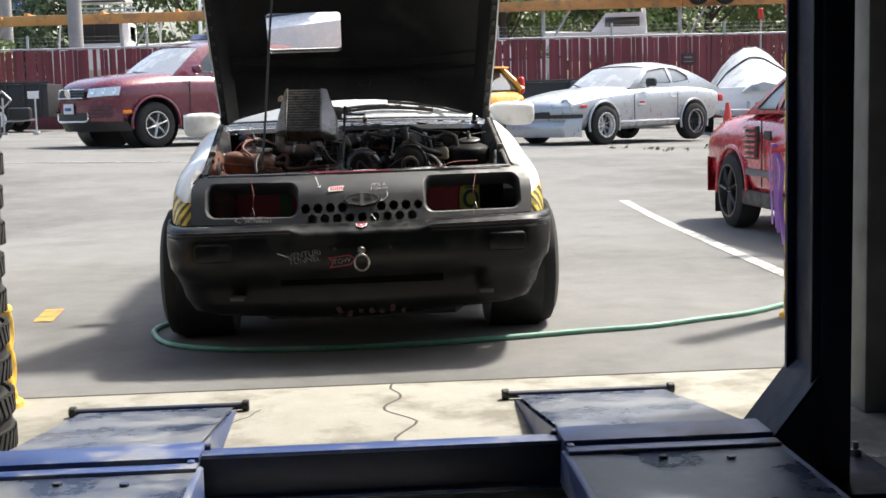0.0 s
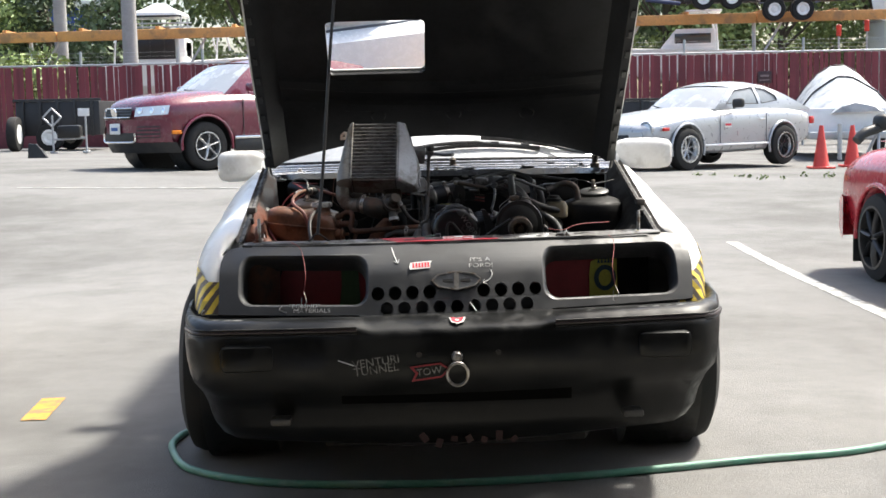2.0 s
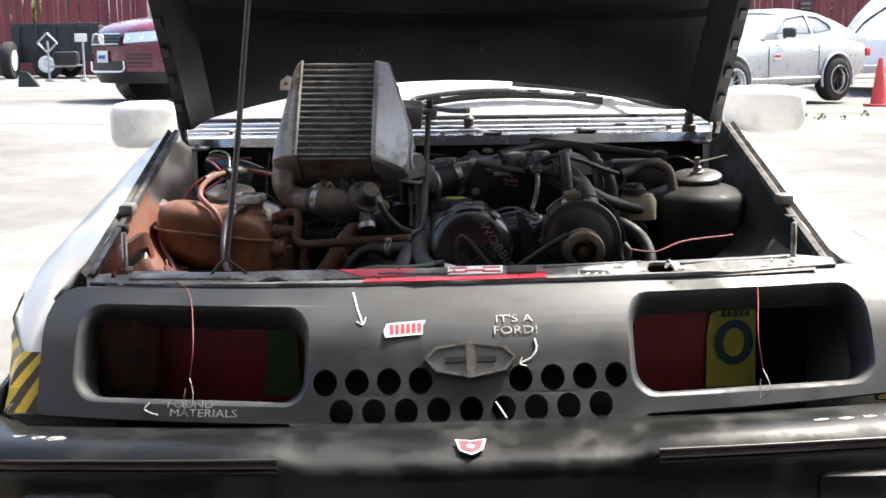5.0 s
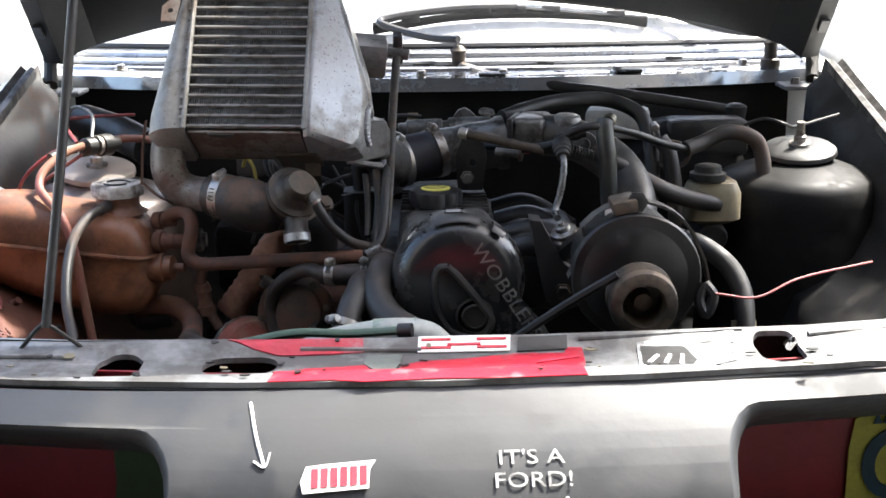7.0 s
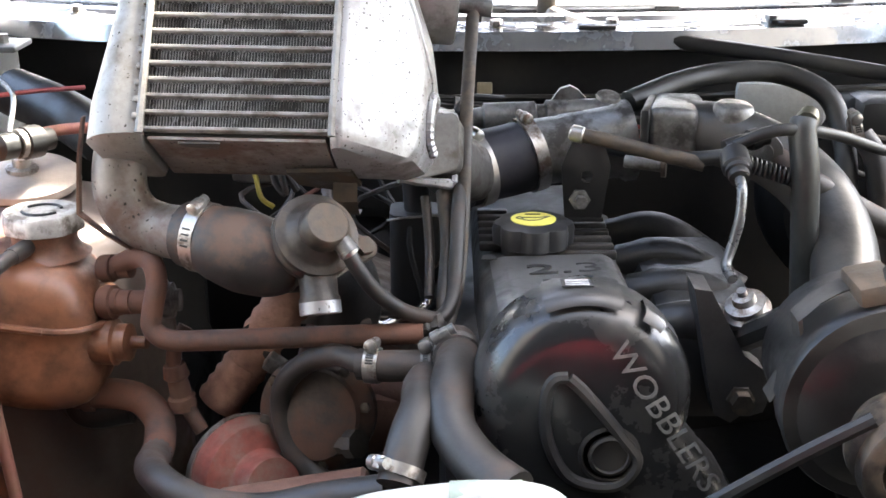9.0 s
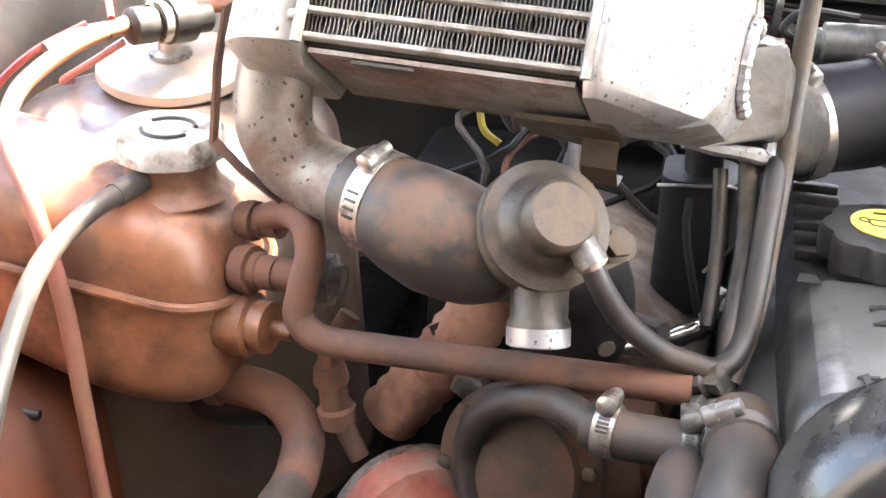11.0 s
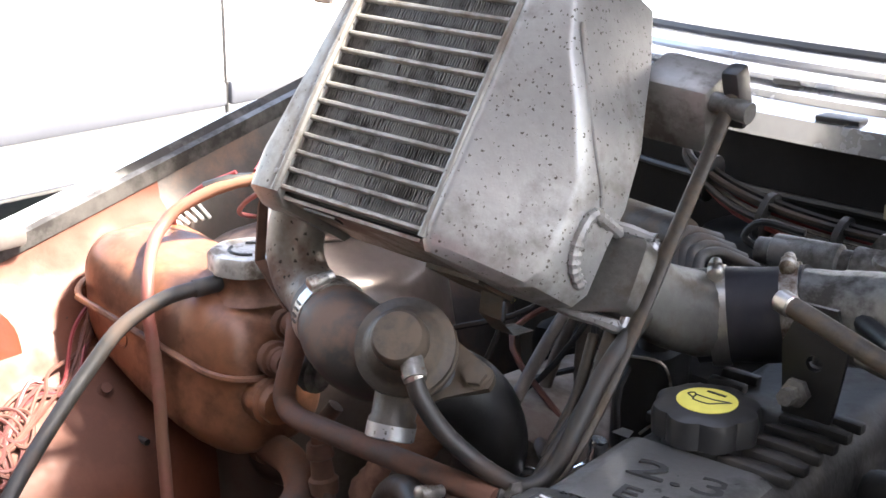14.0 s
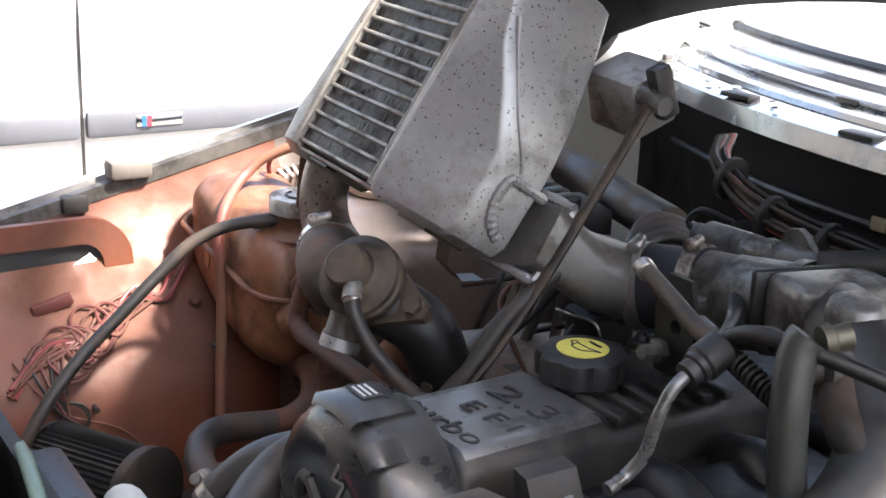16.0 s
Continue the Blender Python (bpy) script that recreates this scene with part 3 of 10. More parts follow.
for cx in (-0.735, 0.80):
    ramp(cx, "lift ramps")
    runway(cx, "lift runways")
beam = thing("lift_crossbeam", "dark blue steel crossbeam between the lift runways", "crossbeam", (0.03, -1.93, 0))
part("web", box(0, 0, 0.085, 0.98, 0.015, 0.12, 0.003), DARKBLUE, beam)
part("flange", box(0, 0.0, 0.146, 1.0, 0.07, 0.012, 0.003), BLUE, beam)
part("flange", box(0, 0.0, 0.022, 0.98, 0.07, 0.01, 0.003), BLUE, beam)
part("tie_rod", cyl((-0.49, -0.28, 0.04), (0.49, -0.28, 0.055), 0.012, 12), GALV, beam, "bare steel rod")
for s in (-1, 1):
    part("end_bracket", box(s * 0.5, -0.06, 0.1, 0.02, 0.16, 0.13, 0.004), BLUE, beam)


def post(x, y, side, group):
    t = thing("lift_post", "tall dark blue steel lift post bolted to the floor", "lift post", (x, y, 0), group)
    s = side
    part("column", box(-s * 0.032, 0.0, 2.0, 0.086, 0.24, 4.0, 0.012), DARKBLUE, t)
    part("lip", box(-s * 0.085, -0.10, 2.0, 0.03, 0.02, 4.0, 0.004), DARKBLUE, t)
    part("lip", box(-s * 0.085, 0.10, 2.0, 0.03, 0.02, 4.0, 0.004), DARKBLUE, t)
    part("hose_run", tube([(s * 0.018, -0.04, 0.1), (s * 0.021, -0.045, 0.8), (s * 0.018, -0.04, 1.6), (s * 0.018, -0.04, 3.9)], 0.008, 8), RUBBER, t)
    part("base_plate", box(s * 0.015, -0.02, 0.010, 0.29, 0.40, 0.02, 0.003), DARKBLUE, t)
    # triangular stiffener towards the runway
    bm = bmesh.new()
    for yy in (-0.115, 0.105):
        pts = [(-s * 0.07, 0.02), (-s * 0.24, 0.02), (-s * 0.24, 0.11), (-s * 0.07, 0.33)]
        loft([[(px, yy, pz) for px, pz in pts], [(px, yy + 0.012, pz) for px, pz in pts]], closed=True, caps=True, bm=bm)
    loft([[(-s * 0.245, -0.12, 0.11), (-s * 0.245, 0.12, 0.11)], [(-s * 0.07, -0.12, 0.335), (-s * 0.07, 0.12, 0.335)], [(-s * 0.07, -0.12, 0.32), (-s * 0.07, 0.12, 0.32)], [(-s * 0.235, -0.12, 0.105), (-s * 0.235, 0.12, 0.105)]], bm=bm)
    part("stiffener", bm, DARKBLUE, t, smooth=False)
    for bx, by in ((0.125, -0.19), (0.125, 0.14)):
        b = part("anchor_bolt", cyl((s * bx, by, 0.02), (s * bx, by, 0.06), 0.009, 10), STEEL, t)
        part("nut", cyl((s * bx, by, 0.02), (s * bx, by, 0.038), 0.018, 6), STEEL, b)
    return t


post(1.29, -1.93, 1, "lift posts")
post(-1.25, -2.05, -1, "lift posts")


def spare_tyre(name="tyre", r=0.31, w=0.215, rim=0.19):
    prof = [(-w / 2 + 0.01, rim), (-w / 2, rim + 0.02), (-w / 2 - 0.004, (r + rim) / 2), (-w / 2 + 0.025, r - 0.02), (-w / 2 + 0.045, r - 0.004), (-0.02, r), (-0.018, r - 0.008), (0.018, r - 0.008), (0.02, r), (w / 2 - 0.045, r - 0.004), (w / 2 - 0.025, r - 0.02), (w / 2 + 0.004, (r + rim) / 2), (w / 2, rim + 0.02), (w / 2 - 0.01, rim)]
    bm = bmesh.new()
    seg = 40
    rows = [[bm.verts.new((rr * math.cos(k * math.tau / seg), rr * math.sin(k * math.tau / seg), h)) for k in range(seg)] for h, rr in prof]
    grid_faces(bm, rows + [rows[0]], True)
    for k in range(60):            # tread blocks
        a = k * math.tau / 60
        for s in (-1, 1):
            mm = Matrix.Rotation(a, 4, "Z") @ Matrix.Translation((r - 0.002, 0, s * w * 0.27)) @ Matrix.Rotation(radians(25 * s), 4, "X")
            own = bmesh.new()
            bmesh.ops.create_cube(own, size=1.0)
            bmesh.ops.transform(own, matrix=mm @ Matrix.Diagonal((0.012, 0.018, w * 0.3, 1)), verts=own.verts)
            join(bm, own)
    return bm


z = 0.108
random.seed(7)
first = None
for k in range(9):
    mtx = pose(-1.43 + random.uniform(-0.018, 0.018), -1.28 + random.uniform(-0.02, 0.02), z + (0.004 if k else 0), 0, 0, random.uniform(0, 360))
    if first is None:
        first = part("tyre", spare_tyre(), TYRE)
        first.matrix_world = mtx
        tagged(first, "worn black tyre lying in a tall stack", "tyre", "stack of tyres")
    else:
        copy_thing(first, mtx)
    z += 0.216

def bollard(x, y, h):
    t = thing("bollard", "yellow bollard with a twisted ribbed sleeve", "bollard", (x, y, 0), "bollards at the garage door")
    bm = bmesh.new()
    seg, n = 36, 110
    rows = []
    for i in range(n + 1):
        zz = h * i / n
        rows.append([bm.verts.new(((0.072 + 0.006 * math.sin(6 * a + zz * 44)) * math.cos(a), (0.072 + 0.006 * math.sin(6 * a + zz * 44)) * math.sin(a), zz)) for a in [k * math.tau / seg for k in range(seg)]])
    grid_faces(bm, rows, True)
    part("sleeve", bm, YELLOWPAINT, t)
    part("cap", lathe((0, 0, h), (0, 0, 1), [(0, 0.076), (0.012, 0.074), (0.03, 0.05), (0.036, 0.0)], 28), YELLOWPAINT, t)
    part("footing", lathe((0, 0, 0), (0, 0, 1), [(0, 0.10), (0.02, 0.095), (0.03, 0.078)], 28), YELLOWPAINT, t)


bollard(2.10, 0.62, 1.25)
bollard(-1.36, -0.62, 0.36)

# the door's chain hoist on the wall
chain = thing("door_chain", "loop of dark steel door chain hanging on the wall", "chain", (1.86, -1.32, 0))
for dx in (-0.05, 0.05):
    for k in range(70):
        zz = 0.85 + 0.035 * k
        bm = bmesh.new()
        a = [(0.008 * math.cos(u), 0.0, 0.022 * math.sin(u)) for u in [j * math.tau / 10 for j in range(11)]]
        if k % 2:
            a = [(0.0, p[0], p[2]) for p in a]
        tube([(dx + p[0], p[1], zz + p[2]) for p in a], 0.0028, 5, 1, bm=bm)
        part("link", bm, mat("chain_brass", (0.22, 0.17, 0.07), 0.5, metal=0.6), chain)
part("cylinder", cyl((0, 0, 3.15), (0, 0, 3.35), 0.09, 20, 0.01), DARKBLUE, chain)
bin_ = thing("floor_bin", "grey steel bin standing against the garage wall", "bin", (1.98, -1.42, 0))
part("body", box(0, 0, 0.29, 0.40, 0.32, 0.46, 0.02), mat("grey_bin_steel", (0.22, 0.215, 0.2), 0.6, var=0.1, scale=8), bin_)
part("rim", box(0, 0, 0.53, 0.43, 0.35, 0.03, 0.01), BLACK, bin_)
part("base", box(0, 0, 0.03, 0.42, 0.34, 0.06, 0.01), BLACK, bin_)
part("bag", lathe((0, 0, 0.545), (0, 0, 1), [(0, 0.17), (0.06, 0.16), (0.14, 0.13), (0.2, 0.07), (0.23, 0.02)], 14), RUBBER, bin_, "dark sack in the bin")

# garden hose in front of the car
hose = part("garden_hose", tube([(-0.965, 1.03, 0.012), (-1.0, 0.93, 0.012), (-0.995, 0.76, 0.012), (-0.88, 0.47, 0.012), (-0.61, 0.29, 0.012), (-0.3, 0.235, 0.012), (0, 0.225, 0.012), (0.35, 0.255, 0.012), (0.65, 0.315, 0.012), (1.0, 0.40, 0.012), (1.33, 0.465, 0.012), (1.62, 0.60, 0.012), (1.88, 0.72, 0.012), (2.2, 0.98, 0.012), (2.6, 1.2, 0.012), (3.4, 1.1, 0.012)], 0.013, 12), HOSEGREEN)
tagged(hose, "long green garden hose lying on the asphalt", "hose")

# ---- the race car: body ----
car = thing("race_car", "white race hatchback with its bonnet propped open", "race car", (0, 0, 0))


def fy(x, z):
    """The front panel's surface: how far back it lies at a width and height."""
    d = z - 0.585
    return 0.075 + 0.55 * d + 6.4 * max(0.0, d - 0.1) ** 2 + 0.09 * (abs(x) / 0.72) ** 2.2


def lean(z):
    """How far the panel leans back at a height."""
    return 0.55 + 12.8 * max(0.0, z - 0.685)


def fascia_at(u, v, w):
    return (u, fy(u, v) + w * 0.85, v - w * 0.5)


HL = [(-0.648, 0.616, -0.268, 0.742), (0.288, 0.622, 0.694, 0.755)]
outer = [(-0.722, 0.578), (-0.29, 0.578), (-0.255, 0.558), (0.265, 0.563), (0.30, 0.585), (0.745, 0.592), (0.754, 0.70), (0.750, 0.740), (0.738, 0.765), (0.72, 0.779), (0.69, 0.785), (0.35, 0.782), (0, 0.776), (-0.35, 0.772), (-0.675, 0.770), (-0.700, 0.764), (-0.714, 0.750), (-0.722, 0.728), (-0.724, 0.70)]
holes = [rrect(a - 0.014, b - 0.014, c + 0.010, d + 0.006, 0.04) for a, b, c, d in HL]
for k in range(4):
    holes.append(ring(-0.230 + 0.0523 * k, 0.638 + 0.001 * k, 0.0198, n=20))
    if k < 3:
        holes.append(ring(0.091 + 0.053 * k, 0.6422 + 0.0006 * k, 0.0198, n=20))
holes.append(ring(0.249, 0.644, 0.0185, n=20))
for k in range(9):
    holes.append(ring(-0.203 + 0.053 * k, 0.5942 + 0.0008 * k, 0.0195, n=20))
panel = part("front_panel", plate(outer, holes, fascia_at, 0.012, [("u", -0.7 + 0.1 * i) for i in range(15)] + [("v", 0.685 + 0.012 * i) for i in range(8)]), FASCIA, car, "dark grey painted front panel with drilled holes", angle=25)
mod = panel.modifiers.new("edge", "BEVEL")
mod.width, mod.segments, mod.limit_method, mod.angle_limit = 0.003, 2, "ANGLE", radians(60)
# deep bezels inside the lamp openings
for x0, z0, x1, z1 in HL:
    n = 8
    loops = []
    for g, dep in ((1.08, 0.0), (0.9, 0.001), (0.65, 0.004), (0.35, 0.011), (0.1, 0.024), (0.0, 0.045), (-0.2, 0.10)):
        loops.append([fascia_at(u, v, dep) for u, v in rrect(x0 - g * 0.014, z0 - g * 0.014, x1 + g * 0.010, z1 + g * 0.006, 0.04)])
    part("lamp_bezel", loft(loops, closed=True), FASCIA, car)
# top return of the panel
part("panel_return", loft([[(x, fy(x, 0.776) + dy, 0.777 + dz + 0.009 * x) for x in [-0.63 + 0.09 * i for i in range(15)]] for dy, dz in ((0.0, -0.002), (0.008, 0.001), (0.018, -0.004))]), FASCIA, car)

DIMY = mat("faded_yellow_print", (0.34, 0.33, 0.05), 0.7, var=0.15, scale=20, bump=0)
DIMB = mat("faded_blue_print", (0.012, 0.04, 0.06), 0.7, var=0.15, scale=20, bump=0)
DIMG = mat("faded_green_print", (0.03, 0.06, 0.022), 0.7, var=0.15, scale=20, bump=0)
# what shows through the lamp openings: a printed red panel behind
def sign_at(u, v, w=0.0):
    return (u, 0.285 + 0.12 * abs(u) + w, v)


part("duct_panel", plate([(-0.56, 0.55), (-0.56, 0.62), (-0.535, 0.71), (-0.50, 0.762), (0.50, 0.768), (0.515, 0.72), (0.535, 0.64), (0.54, 0.55)], [], sign_at, 0.004, [("u", -0.4), ("u", -0.2), ("u", 0.0), ("u", 0.2), ("u", 0.4)]), REDPANEL, car, "red printed board behind the lamp openings")
part("duct_print", plate([(0.445, 0.56), (0.445, 0.66), (0.45, 0.695), (0.49, 0.715), (0.518, 0.745), (0.535, 0.70), (0.538, 0.56)], [], lambda u, v, w: sign_at(u, v, w - 0.005), 0.002), DIMY, car, "yellow shield shape")
part("duct_print", plate(ring(0.496, 0.642, 0.036, 0.042), [ring(0.496, 0.642, 0.021, 0.027)], lambda u, v, w: sign_at(u, v, w - 0.008), 0.002), DIMB, car, "blue ring shape")
for k in range(5):
    part("duct_print", plate([(0.470 + 0.011 * k, 0.690), (0.480 + 0.011 * k, 0.690), (0.4745 + 0.0115 * k, 0.704)], [], lambda u, v, w: sign_at(u, v, w - 0.008), 0.002), DIMB, car)
part("duct_print", plate([(-0.36, 0.56), (-0.35, 0.64), (-0.352, 0.74), (-0.30, 0.765), (-0.29, 0.56)], [], lambda u, v, w: sign_at(u, v, w - 0.005), 0.002), DIMG, car, "green shape")
part("washer_bottle", lathe((-0.615, 0.35, 0.56), (0, 0, 1), [(0, 0.05), (0.02, 0.065), (0.14, 0.068), (0.19, 0.05), (0.20, 0.03)], 20), BROWNHOSE, car, "aged tan bottle")
# Added black sheets stand in for the shade behind the holes and lamp openings.
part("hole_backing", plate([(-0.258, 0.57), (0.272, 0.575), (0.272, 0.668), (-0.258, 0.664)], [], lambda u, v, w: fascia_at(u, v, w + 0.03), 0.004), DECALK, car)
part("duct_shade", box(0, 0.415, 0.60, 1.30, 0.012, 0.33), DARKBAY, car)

# badge
bz, by = 0.672, None
def on_face(x, z, lift=0.001):
    s = lean(z)
    return Vector((x, fy(x, z), z)) + Vector((0, -1, s)).normalized() * lift


FN = Vector((0, -1.0, 0.55)).normalized()
FU = Vector((0, 0.55, 1.0)).normalized()
FR = Vector((1, 0, 0.008)).normalized()
hexo = [(-0.076, 0.004), (-0.058, 0.023), (0.0, 0.032), (0.058, 0.023), (0.076, 0.004), (0.058, -0.018), (0.0, -0.030), (-0.058, -0.018)]
hexi = [(x * 0.93, z * 0.86) for x, z in hexo]


def badge_at(u, v, w):
    return Vector((0.0095, fy(0, 0.669), 0.669)) + FR * u + FU * v + FN * (0.004 - w)


badge = part("badge", plate(hexi, [], badge_at, 0.004), mat("badge_grey", (0.20, 0.205, 0.21), 0.4, metal=0.5), car, "hexagonal maker's badge")
part("badge_rim", plate(hexo, [hexi], lambda u, v, w: badge_at(u, v, w - 0.003), 0.007), STEEL, badge)
part("badge_bar", plate([(-0.007, -0.026), (0.007, -0.026), (0.007, 0.027), (-0.007, 0.027)], [], lambda u, v, w: badge_at(u, v, w - 0.003), 0.004), STEEL, badge)
for s in (-1, 1):
    part("badge_mark", plate([(s * 0.012, -0.003), (s * 0.042, -0.003), (s * 0.042, 0.006), (s * 0.012, 0.006)], [], lambda u, v, w: badge_at(u, v, w - 0.002), 0.002), DECALK, badge)


CHALK = mat("chalky_white_decal", (0.40, 0.40, 0.39), 0.7, var=0.15, scale=60, bump=0, dirt=(0.15, 0.15, 0.15), amount=0.25, dscale=70)


def decal_words(text, size, x, z, parent=car, slope=0.0, material=CHALK, squash=1.0):
    up = Vector((0, lean(z), 1)).normalized()
    along = Vector((1, (fy(x + 0.01, z) - fy(x - 0.01, z)) / 0.02, 0.008)).normalized()
    m = facing(on_face(x, z, 0.0013), along + up * slope, up) @ Matrix.Diagonal((1.25, squash, 1.0, 1))
    return words(text, size, m, material, parent, depth=0.0002)


decal_words("IT'S A", 0.021, 0.084, 0.7285)
decal_words("FORD!", 0.021, 0.086, 0.7125)
decal_words('"FOUND"', 0.0185, -0.453, 0.6035)
decal_words("MATERIALS", 0.0185, -0.431, 0.5905)


def stroke(pts, r=0.0018, name="drawn_line"):
    return part(name, tube([on_face(x, z, 0.001) for x, z in pts], r, 6, 4, flat=0.6), DECALW, car, "white drawn line")


stroke([(0.116, 0.700), (0.119, 0.686), (0.110, 0.672), (0.092, 0.664)])
stroke([(0.102, 0.660), (0.091, 0.663), (0.095, 0.673)], 0.0014)
stroke([(-0.187, 0.766), (-0.179, 0.745), (-0.169, 0.724)])
stroke([(-0.179, 0.727), (-0.168, 0.723), (-0.164, 0.733)], 0.0014)
stroke([(-0.523, 0.604), (-0.531, 0.594), (-0.518, 0.588), (-0.508, 0.586)])
stroke([(0.049, 0.608), (0.066, 0.584)], 0.002)
# small sponsor decal: red letters on white
sp_m = facing(on_face(-0.098, 0.716, 0.0018), FR + Vector((0, lean(0.725), 1)).normalized() * 0.06, Vector((0, lean(0.725), 1)).normalized())
part("sponsor_decal", plate([(-0.034, -0.014), (0.028, -0.013), (0.030, 0.006), (0.036, 0.015), (-0.014, 0.014), (-0.030, 0.013), (-0.036, -0.002)], [], lambda u, v, w: sp_m @ Vector((u, v, -w)), 0.0006), DECALW, car, "red and white sponsor decal")
for k in range(6):
    part("decal_mark", plate([(-0.026 + 0.0092 * k, -0.009), (-0.0195 + 0.0092 * k, -0.009), (-0.0185 + 0.0092 * k, 0.010), (-0.025 + 0.0092 * k, 0.010)], [], lambda u, v, w: sp_m @ Vector((u, v, 0.0009 - w)), 0.0005), DECALR, car)

# ---- bumper ----
def bumper_rows():
    rows = []
    xs = [-1, -0.97, -0.93, -0.86, -0.78, -0.68, -0.56, -0.45, -0.36, -0.325, -0.29, -0.26, -0.2, -0.1, 0, 0.1, 0.2, 0.26, 0.29, 0.325, 0.36, 0.45, 0.56, 0.68, 0.78, 0.86, 0.93, 0.97, 1]
    for a in xs:
        x = a * 0.852
        ax = abs(a)
        back = 0.0 + 0.06 * ax ** 2 + (0.55 * max(0, ax - 0.88) ** 1.3 * 6.0 if ax > 0.88 else 0)
        if ax > 0.96:
            back += (ax - 0.96) * 5
        dip = 1 - min(1, max(0, (ax - 0.30) / 0.08))      # the middle is lower and flatter
        tilt = 0.012 * x
        edge = 0.06 * ax ** 6
        prof = [(0.10, 0.570 + 0.010 * dip), (0.03, 0.586 - 0.006 * dip), (-0.035, 0.588 - 0.016 * dip), (-0.060, 0.580 - 0.018 * dip), (-0.074, 0.566 - 0.012 * dip), (-0.066 - 0.012 * dip, 0.560 - 0.016 * dip), (-0.066 - 0.015 * dip, 0.552 - 0.014 * dip), (-0.078 - 0.004 * dip, 0.546 - 0.014 * dip), (-0.082, 0.532 - 0.008 * dip), (-0.086, 0.50), (-0.088, 0.455), (-0.075, 0.40), (-0.03, 0.36), (0.0, 0.31), (0.0, 0.265), (0.02, 0.225 - 0.03 * (1 - ax)), (0.10, 0.20 - 0.03 * (1 - ax))]
        nar = [0, 0, 0, 0, 0, 0, 0, 0, 0, 0.0, 0.004, 0.012, 0.035, 0.055, 0.07, 0.10, 0.16]
        rows.append([(x * (1 - nr), min(y + back, 0.50), zz + tilt + edge * 0.1) for (y, zz), nr in zip(prof, nar)])
    return rows


bump = part("bumper", loft(bumper_rows()), BUMPER, car, "scuffed black plastic bumper", angle=60)
mod = bump.modifiers.new("thick", "SOLIDIFY")
mod.thickness, mod.offset = 0.006, -1
for s in (-1, 1):     # recessed rubbing strips with a bright edge
    for zz, r, mm in ((0.568, 0.0026, DECALK), (0.560, 0.0052, CHROME), (0.550, 0.0032, DECALK)):
        pts = []
        for a in (0.34, 0.42, 0.55, 0.7, 0.84, 0.9, 0.95):
            x = a * 0.852
            b = 0.06 * a * a + (0.55 * max(0, a - 0.88) ** 1.3 * 6.0 if a > 0.88 else 0)
            pts.append((s * x, -0.071 + b, zz + 0.012 * s * x))
        part("rubbing_strip", tube(pts, r, 8, 4), mat("dark_red_strip", (0.022, 0.015, 0.016), 0.35) if mm is CHROME else mm, car)
    part("lamp_recess", box(s * 0.61, -0.048, 0.485 + 0.012 * s * 0.6, 0.16, 0.05, 0.08, 0.02), BUMPER, car, "dark recessed lamp pocket")
    part("duct_slot", box(s * 0.52, -0.02, 0.285, 0.06, 0.06, 0.02, 0.006), mat("bare_edge", (0.05, 0.05, 0.05), 0.6), car)
# Flat sheet; the shade of the recess is put into its near-black colour.
part("lower_intake", loft([[(x, -0.028 + 0.06 * (x / 0.85) ** 2 - 0.0, z) for x in (-0.34, -0.17, 0, 0.17, 0.34)] for z in (0.33, 0.39)]), mat("mouth_shade_black", (0.003, 0.003, 0.003), 0.9, spec=0.05), car)


def bump_face(x, z, lift=0.0):
    return Vector((x, -0.092 + 0.06 * (x / 0.852) ** 2 - lift, z))


WORN = mat("worn_grey_decal", (0.20, 0.20, 0.195), 0.6, var=0.2, scale=40, bump=0, dirt=(0.05, 0.05, 0.05), amount=0.3, dscale=60)
WORNR = mat("worn_red_decal", (0.22, 0.02, 0.028), 0.6, var=0.2, scale=40, bump=0)
BM = lambda x, z: facing(bump_face(x, z, 0.003), (1, 0, 0.12), (0, 0.02, 1))
words("VENTURI", 0.034, BM(-0.235, 0.466), WORN, car, depth=0.0002)
words("TUNNEL", 0.034, BM(-0.235, 0.443), WORN, car, depth=0.0002)
part("drawn_line", tube([bump_face(-0.345, 0.472, 0.001), bump_face(-0.30, 0.456, 0.001)], 0.0016, 6), DECALW, car)
arrow = BM(-0.082, 0.435)
part("tow_arrow", plate([(-0.055, -0.022), (0.035, -0.022), (0.062, 0.0), (0.035, 0.022), (-0.055, 0.022), (-0.040, 0.0)], [[(-0.044, -0.017), (-0.031, 0.0), (-0.044, 0.017), (0.032, 0.017), (0.053, 0.0), (0.032, -0.017)]], lambda u, v, w: arrow @ Vector((u, v, -w)), 0.0008), WORNR, car, "red tow arrow outline")
words("TOW", 0.03, BM(-0.082, 0.435), WORN, car, depth=0.0004)
ringm = bmesh.new()
tube([(0.0 + 0.030 * math.cos(a), -0.108 - 0.006 * math.sin(a), 0.428 + 0.034 * math.sin(a)) for a in [k * math.tau / 24 for k in range(25)]], 0.0045, 8, 1, bm=ringm)
part("tow_ring", ringm, STEEL, car, "bare steel tow ring")
part("tow_eye", lathe((0, -0.075, 0.476), (0, -1, 0), [(0, 0.017), (0.02, 0.017), (0.028, 0.012), (0.03, 0.0)], 16), STEEL, car)
for x, z in ((-0.11, 0.485), (0.12, 0.487)):
    part("bolt", cyl(bump_face(x, z), bump_face(x, z, 0.005), 0.008, 12), GREYHOSE, car)
ros = facing((0.004, -0.043, 0.5745), (1, 0, 0.01), (0, 0.92, 0.30))
